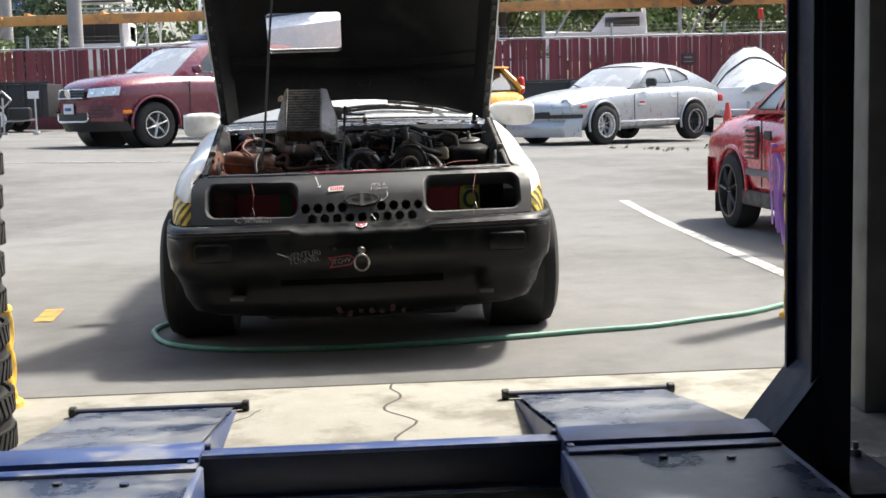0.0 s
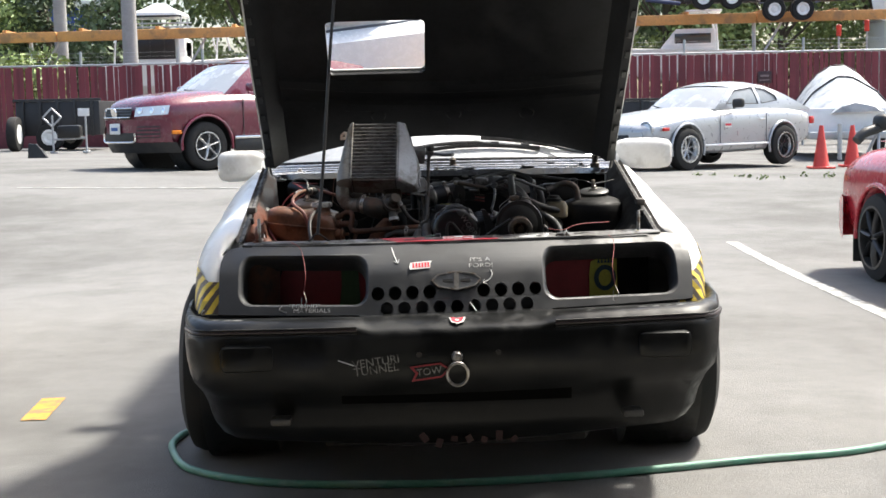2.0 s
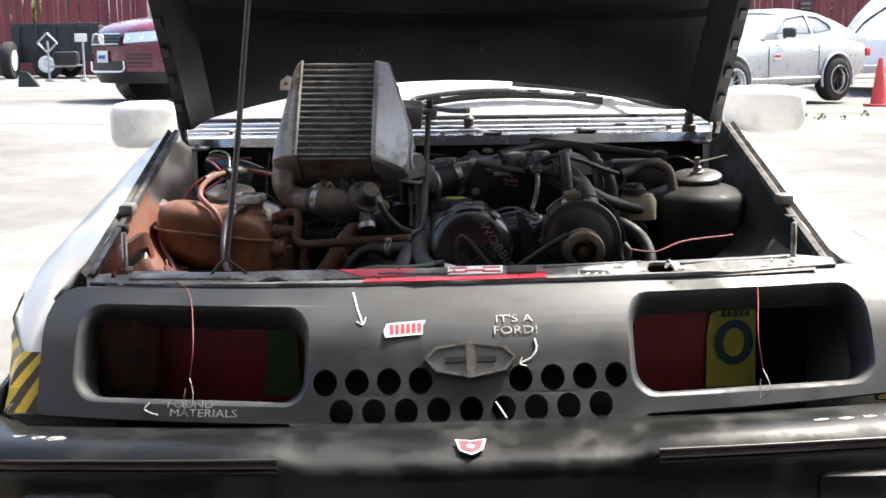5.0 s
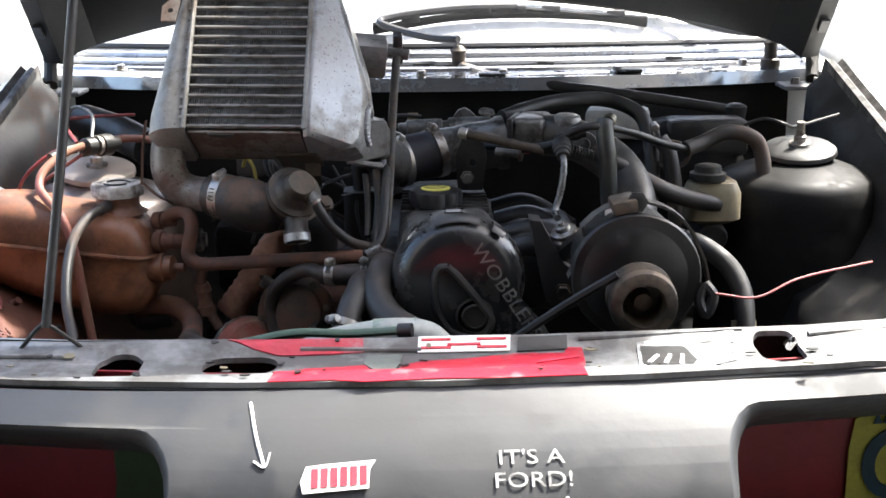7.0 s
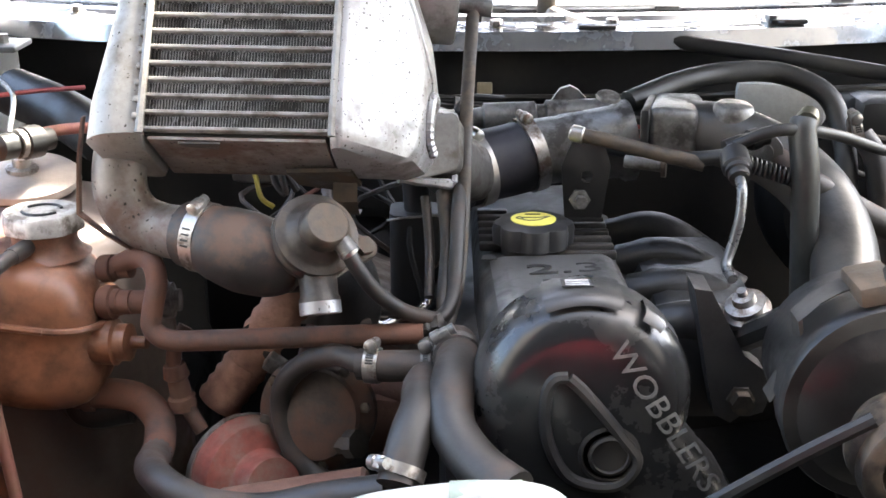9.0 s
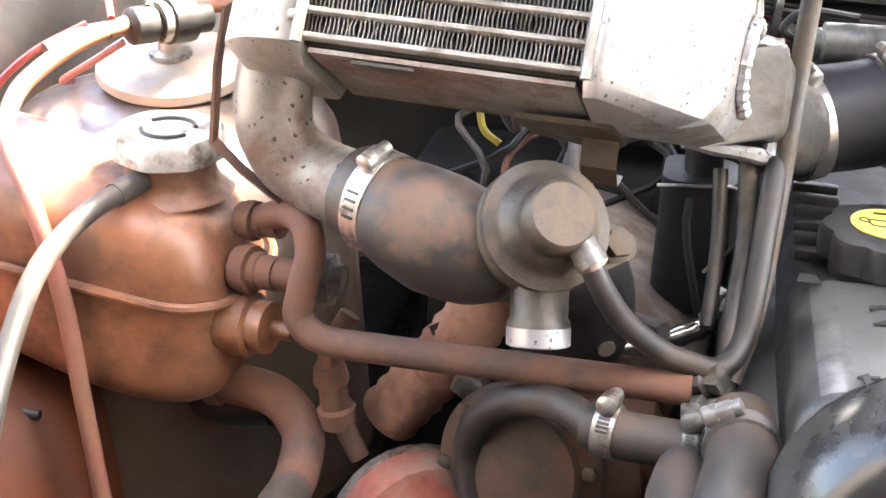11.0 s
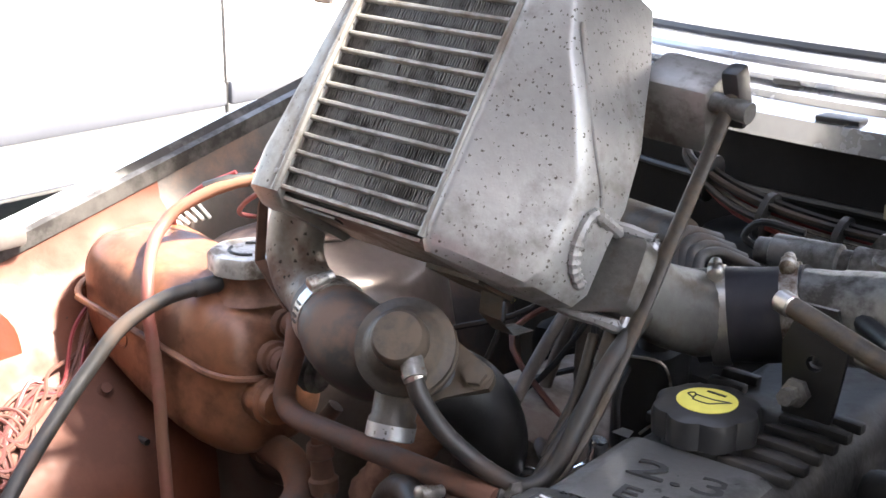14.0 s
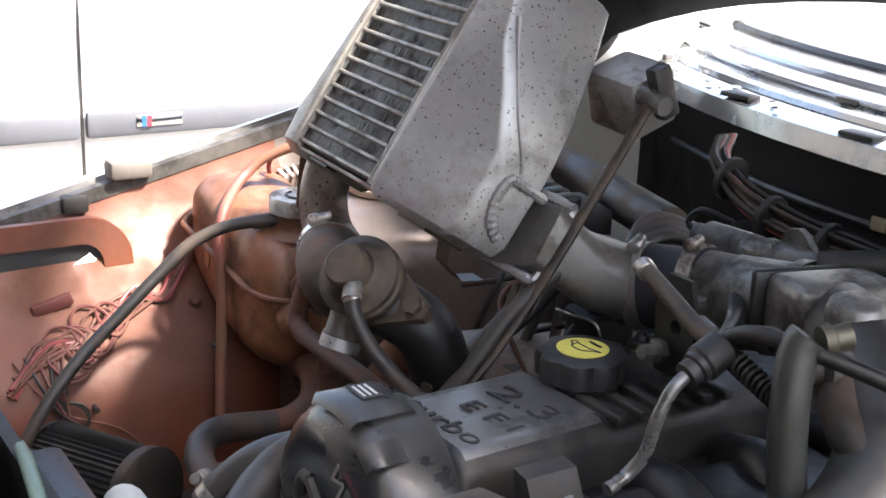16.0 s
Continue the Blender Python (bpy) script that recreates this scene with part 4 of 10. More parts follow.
part("crest", plate([(-0.024, 0.018), (-0.018, -0.010), (0, -0.022), (0.018, -0.010), (0.024, 0.018), (0, 0.014)], [], lambda u, v, w: ros @ Vector((u, v, 0.002 - w)), 0.002), DECALW, car, "small red and white crest decal")
part("crest_print", plate([(-0.019, 0.014), (-0.014, -0.008), (0, -0.017), (0.014, -0.008), (0.019, 0.014), (0, 0.010)], [ring(0, 0.0, 0.007, n=10)], lambda u, v, w: ros @ Vector((u, v, 0.0035 - w)), 0.0012), DECALR, car)
def ledge_mark(x, y, w, h, turn, material=None):
    at = Vector((x, y, 0.5885 + 0.012 * x))
    m = facing(at, (math.cos(turn), math.sin(turn), 0.012), (-math.sin(turn), math.cos(turn), -0.02))
    part("scuffed_decal", plate([(-w, -h * 0.4), (-w * 0.3, -h), (w * 0.8, -h * 0.5), (w, h * 0.3), (w * 0.2, h), (-w * 0.8, h * 0.7)], [], lambda u, v, q: m @ Vector((u, v, 0.001 - q)), 0.0008), WORN, car, "worn white decal remains")


for x, y, w, h, turn in ((-0.645, 0.012, 0.016, 0.014, -0.2), (-0.675, 0.02, 0.012, 0.010, 0.1), (-0.72, 0.03, 0.022, 0.006, 0.1), (0.555, -0.0, 0.014, 0.007, 0.2), (0.595, 0.004, 0.014, 0.009, 0.2), (0.635, 0.01, 0.012, 0.008, 0.2), (0.675, 0.018, 0.016, 0.009, 0.25), (0.72, 0.03, 0.014, 0.008, 0.3)):
    ledge_mark(x, y, w, h, turn)
random.seed(2)
for k in range(7):      # scraped paint on the chin
    part("scrape", box(-0.10 + 0.045 * k, 0.012, 0.205 + random.uniform(-0.01, 0.01), 0.02, 0.002, random.uniform(0.01, 0.03), m=Matrix.Rotation(random.uniform(-0.7, 0.7), 4, "Y")), mat("scrape_red", (0.035, 0.012, 0.012), 0.7), car)
part("splitter", loft([[(-0.46, 0.34, z), (-0.40, 0.14, z), (0, 0.10, z), (0.40, 0.14, z), (0.46, 0.34, z)] for z in (0.19, 0.165)]), DARKBAY, car)

# ---- wings ----
HAZY = mat("hazard_yellow", (0.62, 0.46, 0.05), 0.5, var=0.1, scale=20, bump=0)
HAZK = mat("hazard_brown", (0.06, 0.045, 0.035), 0.5, var=0.1, scale=20, bump=0)

def wing_rows(s):
    st = [  # y, inner x, inner z, crest x, crest z, mid x, mid z, bulge x, bulge z, low x, low z
        (0.342, 0.706, 0.778, 0.730, 0.784, 0.785, 0.735, 0.812, 0.65, 0.818, 0.575),
        (0.45, 0.688, 0.802, 0.72, 0.812, 0.785, 0.772, 0.826, 0.68, 0.832, 0.60),
        (0.62, 0.672, 0.838, 0.712, 0.842, 0.782, 0.802, 0.842, 0.70, 0.850, 0.64),
        (0.80, 0.668, 0.880, 0.712, 0.884, 0.780, 0.83, 0.848, 0.72, 0.858, 0.655),
        (1.00, 0.668, 0.925, 0.712, 0.928, 0.782, 0.855, 0.848, 0.73, 0.858, 0.62),
        (1.20, 0.675, 0.955, 0.72, 0.957, 0.80, 0.87, 0.87, 0.74, 0.876, 0.45),
        (1.45, 0.70, 0.96, 0.735, 0.962, 0.80, 0.90, 0.87, 0.75, 0.88, 0.30),
        (1.70, 0.71, 0.975, 0.74, 0.978, 0.80, 0.91, 0.865, 0.75, 0.875, 0.28),
    ]
    out = [[(s * 0.70, fy(0.70, z) + 0.022, z) for z in (0.73, 0.735, 0.73, 0.70, 0.665, 0.63, 0.575)],
           [(s * x, fy(0.735, z) + 0.014, z) for x, z in ((0.722, 0.745), (0.726, 0.75), (0.737, 0.742), (0.750, 0.705), (0.757, 0.668), (0.768, 0.63), (0.776, 0.575))]]
    for y, ix, iz, cx, cz, mx, mz, bx, bz_, lx, lz in st:
        out.append([(s * ix, y, iz - 0.02), (s * ix, y, iz), (s * cx, y, cz + 0.003), (s * mx, y, mz + 0.01), (s * (mx + bx) / 2 * 1.01, y, (mz + bz_) / 2 + 0.012), (s * bx, y, bz_), (s * lx, y, lz)])
    return out


for s in (-1, 1):
    w = part("wing", loft(wing_rows(s)), WHITE, car, "white painted wing", angle=60)
    m = w.modifiers.new("thick", "SOLIDIFY")
    m.thickness, m.offset = 0.004, 0
    # hazard stripes at the corner
    rws = wing_rows(s)
    for k in range(15):
        bm = bmesh.new()
        quadpts = []
        for j in (0, 1, 2, 3):
            rowp = []
            for dv in (0, 1):
                u = min(max((k + dv) * 0.26 - 0.9 + 0.9 * j / 3, 0), 2.95)
                i = min(int(u), 2)
                A, B = rws[i], rws[i + 1]
                cols = [3.95, 4.6, 5.3, 5.999]
                c = cols[j]
                ci = min(int(c), 5)
                pa = Vector(A[ci]).lerp(Vector(A[ci + 1]), c - ci)
                pb = Vector(B[ci]).lerp(Vector(B[ci + 1]), c - ci)
                p = pa.lerp(pb, u - i)
                rowp.append(p + Vector((s * 0.0045, -0.0045, 0.003)))
            quadpts.append(rowp)
        if max((a - b).length for a, b in quadpts) < 0.004:
            continue
        part("hazard_stripe", loft(quadpts, bm=bm), HAZY if k % 2 == 0 else HAZK, car)
    # door and rear body side
    part("body_side", loft([[(s * x, y, z) for y in (1.70, 2.5, 3.4, 4.1)] for x, z in ((0.74, 0.978), (0.83, 0.90), (0.868, 0.75), (0.868, 0.5), (0.83, 0.25))]), WHITE, car)
    # mirrors
    mx = 0.0 if s < 0 else 0.05
    secs = [(0.700, 0.012, 0.010, 0.030), (0.718, 0.02, 0.02, 0.022), (0.735, 0.036, 0.046, 0.008), (0.760, 0.045, 0.060, 0.002), (0.82, 0.052, 0.063, 0.0), (0.865, 0.050, 0.062, -0.001), (0.892, 0.042, 0.056, -0.001), (0.904, 0.026, 0.040, 0.0), (0.907, 0.006, 0.012, 0.0)]
    part("mirror", loft([[(s * (x + mx * (x - 0.72) / 0.19), 1.53 + dy, 0.985 + (0.018 if s > 0 else 0) + up_ + dz) for dy, dz in rrect(-hy, -hz, hy, hz, min(hy, hz) * 0.75, 5)] for x, hy, hz, up_ in secs], closed=True, caps=True), MIRRORP, car, "white door mirror", angle=70)
    part("mirror_base", box(s * 0.735, 1.53, 0.985, 0.05, 0.06, 0.05, 0.015), WHITE, car)

part("roof", loft([[(0.62 * math.sin(radians(a)), y, z + 0.05 * math.cos(radians(a)) - 0.05) for a in (-90, -60, -30, 0, 30, 60, 90)] for y, z in ((2.15, 1.36), (2.6, 1.385), (3.4, 1.35))]), WHITE, car)
part("tail", box(0, 3.75, 0.68, 1.66, 0.8, 0.55, 0.15, seg=3), WHITE, car)
part("rear_glass", quad((0.6, 4.0, 0.95), (-0.6, 4.0, 0.95), (-0.58, 3.4, 1.34), (0.58, 3.4, 1.34)), GLASS, car)


def cowl_front(x):
    return 1.20 + 0.42 * x * x


xs = [-0.70 + 0.1 * i for i in range(15)]
cowl_prof = [(0.0, 0.93), (0.005, 0.952), (0.045, 0.958), (0.07, 0.951), (0.10, 0.953), (0.125, 0.968), (0.17, 0.972), (0.22, 0.985)]
slots = (-0.33, -0.12, 0.10, 0.34)
part("cowl", loft([[(x, cowl_front(x) + dy, z + 0.012 * (1 - (x / 0.7) ** 2)) for x in [-0.70 + 0.05 * i for i in range(29)]] for dy, z in cowl_prof]), COWL, car, "chipped pale cowl panel", angle=50)
for x in slots:
    part("cowl_slot", box(x, cowl_front(x) + 0.022, 0.967, 0.045, 0.022, 0.006, 0.002), DECALK, car)
    part("cowl_slot", box(x + 0.1, cowl_front(x + 0.1) + 0.112, 0.975, 0.03, 0.012, 0.006, 0.001), DECALK, car)
wsf = [[(x, cowl_front(x) + 0.215 + 0.0, 0.985 + 0.012 * (1 - (x / 0.7) ** 2)) for x in xs], [(x * 0.93, 1.75 + 0.2 * x * x, 1.20) for x in xs], [(x * 0.86, 2.14 + 0.14 * x * x, 1.355) for x in xs]]
part("windscreen", loft(wsf), SCREEN, car, "windscreen")
part("screen_seal", tube([(x, cowl_front(x) + 0.212, 0.986 + 0.012 * (1 - (x / 0.7) ** 2)) for x in xs], 0.006, 6), RUBBER, car)
for s in (-1, 1):
    part("screen_pillar", tube([(s * 0.70, 1.63, 0.98), (s * 0.66, 1.85, 1.2), (s * 0.61, 2.2, 1.355)], 0.03, 8), WHITE, car)
    part("side_glass", quad((s * 0.74, 1.72, 0.985), (s * 0.74, 3.3, 0.985), (s * 0.63, 3.2, 1.33), (s * 0.62, 2.25, 1.33)), GLASS, car)
# wiper arms and their linkage
def screen_z(x, y):
    """The height of the windscreen's glass at a place."""
    a, c = cowl_front(x) + 0.215, 1.75 + 0.2 * x * x
    z0 = 0.985 + 0.012 * (1 - (x / 0.7) ** 2)
    return z0 + (1.20 - z0) * (y - a) / (c - a)


for px, py, arm, blade in (
        (0.045, 1.30, ((0.045, 1.30, 0.05), (0.0, 1.34, 0.05), (-0.07, 1.40, 0.045), (-0.09, 1.44, 0.036), (0.04, 1.472, 0.03), (0.16, 1.488, 0.028)), ((-0.11, 1.445), (0.03, 1.473), (0.16, 1.490), (0.29, 1.505), (0.41, 1.518))),
        (0.62, 1.40, ((0.62, 1.40, 0.05), (0.58, 1.46, 0.045), (0.50, 1.525, 0.036), (0.40, 1.545, 0.03)), ((0.62, 1.60), (0.51, 1.565), (0.40, 1.55), (0.28, 1.543), (0.17, 1.54)))):
    wp = part("wiper", tube([(x, y, max(screen_z(x, y), 0.97) + up) for x, y, up in arm], 0.0075, 8), BLACK, car, "black wiper arm")
    part("blade", tube([(x, y, screen_z(x, y) + 0.013) for x, y in blade], 0.0055, 6, flat=1.6), RUBBER, wp)
    part("blade_bow", tube([(x, y - 0.004, screen_z(x, y) + 0.024 + 0.006 * math.sin(k * 1.57)) for k, (x, y) in enumerate(blade)], 0.004, 6), BLACK, wp)
    for k in range(5):
        (ax, ay), (cx, cy) = blade[min(k, 3)], blade[min(k, 3) + 1]
        x, y = (ax + cx) / 2, (ay + cy) / 2
        if k == 4:
            x, y = blade[2]
        part("blade_clip", box(x, y, screen_z(x, y) + 0.022, 0.035, 0.014, 0.016, 0.003), BLACK, wp)
    part("wiper_pivot", lathe((px, py, 0.955), (0, 0, 1), [(0, 0.018), (0.015, 0.018), (0.018, 0.012), (0.04, 0.012), (0.046, 0.015), (0.055, 0.006)], 14), VALVEM, wp)
part("wiper_crank", tube([(0.045, 1.30, 0.975), (0.07, 1.275, 0.968), (0.10, 1.255, 0.96)], 0.010, 8), STEEL, car)
part("wiper_link", tube([(0.10, 1.25, 0.958), (0.30, 1.20, 0.938), (0.50, 1.15, 0.912)], 0.0095, 12), BLACK, car, "black wiper link rod")
part("link_joint", lathe((0.50, 1.15, 0.895), (0, 0, 1), [(0, 0.016), (0.025, 0.019), (0.03, 0.01)], 14), RUBBER, car)
part("link_joint", lathe((0.10, 1.25, 0.945), (0, 0, 1), [(0, 0.014), (0.02, 0.015), (0.024, 0.008)], 14), RUBBER, car)
# pressed ribs, bolts and paint chips along the cowl
for dy, r in ((0.072, 0.009), (0.115, 0.004), (0.16, 0.007)):
    part("cowl_bead", tube([(x, cowl_front(x) + dy, (0.955 if dy < 0.1 else 0.9655 if dy < 0.13 else 0.974) + 0.012 * (1 - (x / 0.7) ** 2)) for x in xs], r, 8, 2), COWL, car)
for x0 in (-0.56, -0.02, 0.12, 0.32, 0.56):
    bl = part("cowl_bolt", lathe((x0, cowl_front(x0) + 0.03, 0.965), (0, -0.1, 1), [(0, 0.013), (0.002, 0.013), (0.003, 0.008), (0.010, 0.008), (0.011, 0.004)], 6), STEEL, car)
rcw = random.Random(9)
for k in range(34):
    cx = rcw.uniform(-0.55, 0.55)
    cy = rcw.uniform(0.014, 0.038)
    rr = rcw.uniform(0.002, 0.009)
    part("paint_chip", plate([(cx + rr * rcw.uniform(0.6, 1.6) * math.cos(a), cy + rr * rcw.uniform(0.5, 1.0) * math.sin(a)) for a in (0, 1.1, 2.0, 3.2, 4.1, 5.3)], [], lambda u, v, w: (u, cowl_front(u) + v, 0.9555 + 0.10 * (v - 0.005) + 0.012 * (1 - (u / 0.7) ** 2) + 0.0022 - w), 0.0015), mat("bare_blue_primer", (0.16, 0.18, 0.23), 0.6), car)

# ---- bonnet, propped open ----
HN = Vector((0, 1, 1)).normalized()          # outer side of the raised bonnet
HUP = Vector((0, -1, 1)).normalized()        # from its hinge to its front edge


def hood_at(u, v, w):
    """u across, v from the hinge line upwards, w towards the underside."""
    return Vector((u, 1.395, 1.005)) + HUP * v - HN * (w - 0.012 * (u / 0.7) ** 2 * -1) + Vector((0, 0, 0))


def hood_edge(x):
    return 0.15 * (1 - (abs(x) / 0.70) ** 2)


HOLE = rrect(-0.415, 0.475, -0.06, 0.73, 0.02)
out = [(x, hood_edge(x) - 0.02) for x in [-0.70 + 0.1 * i for i in range(15)]] + [(0.705, 0.5), (0.70, 0.98), (0.66, 1.03), (0.3, 1.05), (0, 1.055), (-0.3, 1.05), (-0.66, 1.03), (-0.70, 0.98), (-0.705, 0.5)]
hood_cuts = [("u", -0.6 + 0.15 * i) for i in range(9)] + [("v", 0.2 + 0.2 * i) for i in range(4)]
part("bonnet", plate(out, [HOLE], lambda u, v, w: hood_at(u, v, w - 0.02), 0.006, hood_cuts), WHITE, car, "white bonnet raised on a prop rod")
part("bonnet_lining", plate([(x * 0.985, y + (0.012 if y < 0.3 else -0.012)) for x, y in out], [HOLE], lambda u, v, w: hood_at(u, v, w + 0.0), 0.012, hood_cuts), HOODUNDER, car, "black bonnet underside")
for s in (-1, 1):       # folded inner frame along the sides
    part("bonnet_rib", loft([[hood_at(s * x, v, w) for x, w in ((0.69, 0.012), (0.685, 0.05), (0.655, 0.055), (0.63, 0.03), (0.60, 0.012))] for v in (0.03, 0.2, 0.5, 0.8, 1.0)]), HOODUNDER, car)
    for k in range(9):
        part("rib_slot", box(*hood_at(s * 0.672, 0.12 + 0.095 * k, 0.057), 0.014, 0.03, 0.006, m=Matrix.Rotation(radians(-45), 4, "X")), DECALK, car)
for z0 in (0.30, 0.40):
    part("bonnet_rib", loft([[hood_at(x, v + 0.05 * (x / 0.6) ** 2, w) for x in (-0.6, -0.3, 0, 0.3, 0.6)] for v, w in ((z0 - 0.03, 0.012), (z0 - 0.018, 0.024), (z0 + 0.018, 0.024), (z0 + 0.03, 0.012))]), HOODUNDER, car)
part("bonnet_rib", loft([[hood_at(x, v, w) for x in (-0.64, 0, 0.64)] for v, w in ((0.93, 0.012), (0.94, 0.03), (1.0, 0.03), (1.01, 0.012))]), HOODUNDER, car)
for x in (-0.24, 0.05, 0.33):
    part("emboss", lathe(hood_at(x, 0.26, 0.012), HN * -1, [(0, 0.03), (0.006, 0.025), (0.007, 0.0)], 16), HOODUNDER, car)
for s in (-1, 1):
    hg = part("hinge", tube([(s * 0.69, 1.37, 1.02), (s * 0.685, 1.36, 0.98), (s * 0.67, 1.30, 0.945)], 0.012, 8), DARKBAY, car, "bonnet hinge arm")
    part("hinge_plate", box(s * 0.655, 1.29, 0.935, 0.09, 0.07, 0.008, 0.003), SLAM, hg)
    for dx in (-0.02, 0.02):
        part("bolt", cyl((s * 0.655 + dx, 1.285, 0.938), (s * 0.655 + dx, 1.285, 0.95), 0.008, 6), STEEL, hg)
part("prop_rod", tube([(-0.425, 0.365, 0.80), (-0.405, 0.43, 1.02), (-0.378, 0.55, 1.40), (-0.348, 0.665, 1.735)], 0.0055, 10), BLACK, car, "thin black bonnet prop rod")
part("prop_bracket", tube([(-0.455, 0.365, 0.775), (-0.435, 0.365, 0.798), (-0.425, 0.365, 0.803), (-0.412, 0.365, 0.796), (-0.385, 0.365, 0.775)], 0.0025, 8), DUSTBLACK, car)

# ---- front wheels ----
for s in (-1, 1):
    w = wheel(car, s * 0.785, 0.80, 0.305, 0.27, s, DARKRIM, 8, rim_r=0.68)
    part("arch_liner", lathe((s * 0.60, 0.80, 0.32), (s, 0, 0), [(0, 0.33), (0.24, 0.34)], 24), RUBBER, car)
for s in (-1, 1):
    wheel(car, s * 0.76, 3.41, 0.305, 0.25, s, DARKRIM, 8, rim_r=0.68)
part("underbody", box(0, 2.0, 0.24, 1.5, 3.4, 0.08, 0.02), DARKBAY, car)

# ---- the race car: engine bay ----
def rail_z(y):
    return 0.778 + 0.245 * (y - 0.36)


def bay_side(s, material, label, y0, n):
    """The inner wing: falls from the rail inwards to the chassis leg."""
    ys = [y0 + 0.03 * i for i in range(n)]
    prof = [(0.668, 0.0, 0), (0.662, -0.03, 0), (0.640, -0.05, 0), (0.632, 0.0, 0.79), (0.60, 0, 0.745), (0.555, 0, 0.715), (0.515, 0, 0.692), (0.50, 0, 0.65), (0.49, 0, 0.58), (0.48, 0, 0.48), (0.42, 0, 0.43)]
    rows = []
    for x, dz, z in prof:
        rows.append([(s * x, y, (rail_z(y) + dz) if z == 0 else z + 0.02 * (y - 0.6)) for y in ys])
    ob = part("inner_wing", loft(rows), material, car, label, angle=60)
    return ob


bay_side(-1, ORANGE, "dusty orange inner wing panel", 0.36, 17)
bay_side(-1, mat("dusty_grey_wing", (0.075, 0.068, 0.064), 0.45, var=0.15, scale=14, bump=0.06, dirt=(0.17, 0.11, 0.085), amount=0.3, dscale=10), "dusty grey rear inner wing panel", 0.84, 14)
bay_side(1, DARKBAY, "black inner wing panel", 0.36, 30)
# raised oval opening in the orange panel
SL = lambda u, v, w: Vector((-0.626 - 0.25 * (0.775 - v) * -1 * 0.4 + w, u, v))
part("panel_opening", plate(rrect(0.38, 0.716, 0.645, 0.824, 0.05, 8), [rrect(0.41, 0.744, 0.612, 0.796, 0.024, 6)], SL, 0.010), ORANGE, car, "raised oval opening in the wing")
# Black plate paints the slot's dark depth; the white sliver paints a glint.
part("opening_dark", plate(rrect(0.405, 0.739, 0.617, 0.801, 0.026, 6), [], lambda u, v, w: SL(u, v, w + 0.0025), 0.001), DECALK, car)
part("opening_glint", plate([(0.555, 0.760), (0.598, 0.784), (0.605, 0.776), (0.585, 0.760)], [], lambda u, v, w: SL(u, v, w + 0.0045), 0.001), DECALW, car)
for y, x, z in ((0.699, -0.512, 0.694), (0.56, -0.497, 0.655)):
    part("drain_hole", cyl((x + 0.004, y, z), (x - 0.01, y, z), 0.0032, 10), DECALK, car)
part("stud_boss", lathe((-0.572, 0.70, 0.724), (0.7, -0.3, 0.6), [(0, 0.008), (0.006, 0.008), (0.008, 0.005), (0.016, 0.005)], 12), ORANGE, car)
# rail clips and the drain channel
for s in (-1, 1):
    # The grey holds both worn paint and the shade inside the gutter.
    part("drain_channel", loft([[(s * (0.668 + dx), y, rail_z(y) + dz) for y in (0.36, 0.6, 0.9, 1.2)] for dx, dz in ((-0.004, -0.012), (-0.004, 0.004), (0.004, 0.006), (0.012, 0.0), (0.02, 0.008))]), mat("worn_shaded_gutter", (0.10, 0.095, 0.09), 0.4, metal=0.2, var=0.2, scale=16, bump=0.08, dirt=(0.03, 0.027, 0.025), amount=0.4, dscale=18), car)
    part("rail_clip", box(s * 0.668, 0.66, rail_z(0.66) + 0.012, 0.03, 0.05, 0.022, 0.006), mat("grey_clip", (0.13, 0.115, 0.105), 0.6), car)
    part("rail_clip", box(s * 0.665, 0.595, rail_z(0.595) - 0.006, 0.02, 0.03, 0.02, 0.004), BLACK, car)
# harness comb
for k in range(5):
    part("comb_tooth", cyl((-0.642, 0.835 + 0.009 * k, 0.85 + 0.002 * k), (-0.622, 0.835 + 0.009 * k, 0.846), 0.0018, 6), DECALW, car)

# slam panel
DULLRED = mat("dull_red_wire", (0.22, 0.045, 0.045), 0.6, var=0.2, scale=30, bump=0)

def slam_at(u, v, w):
    dish = 0.010 * min(1, max(0, (v - 0.265) / 0.02)) * min(1, max(0, (0.365 - v) / 0.02))
    return (u, v, 0.783 + 0.010 * u - dish - w)


slam_holes = [rrect(-0.363, 0.286, -0.315, 0.352, 0.021), rrect(-0.25, 0.288, -0.171, 0.343, 0.024), rrect(0.338, 0.297, 0.386, 0.368, 0.018), rrect(-0.58, 0.31, -0.50, 0.335, 0.012)]
part("slam_panel", plate([(-0.665, 0.312), (-0.55, 0.283), (-0.4, 0.257), (-0.2, 0.239), (0, 0.232), (0.2, 0.240), (0.4, 0.259), (0.55, 0.286), (0.675, 0.318), (0.68, 0.375), (0.62, 0.42), (0.40, 0.385), (0.1, 0.372), (-0.1, 0.37), (-0.40, 0.385), (-0.62, 0.42), (-0.68, 0.37)], slam_holes, slam_at, 0.006, [("v", 0.265), ("v", 0.285), ("v", 0.345), ("v", 0.365)] + [("u", -0.6 + 0.15 * i) for i in range(9)]), SLAM, car, "scuffed grey slam panel")
part("slam_drop", loft([[(x, 0.372 + 0.1 * (x / 0.62) ** 4 * 0.4, z) for x in (-0.50, -0.4, -0.1, 0.1, 0.4, 0.50)] for z in (0.78, 0.74, 0.66)]), DARKBAY, car)
part("slam_lip", tube([(-0.66, 0.316, 0.772), (-0.4, 0.262, 0.772), (0, 0.238, 0.776), (0.4, 0.265, 0.780), (0.67, 0.322, 0.785)], 0.004, 8), RUBBER, car)


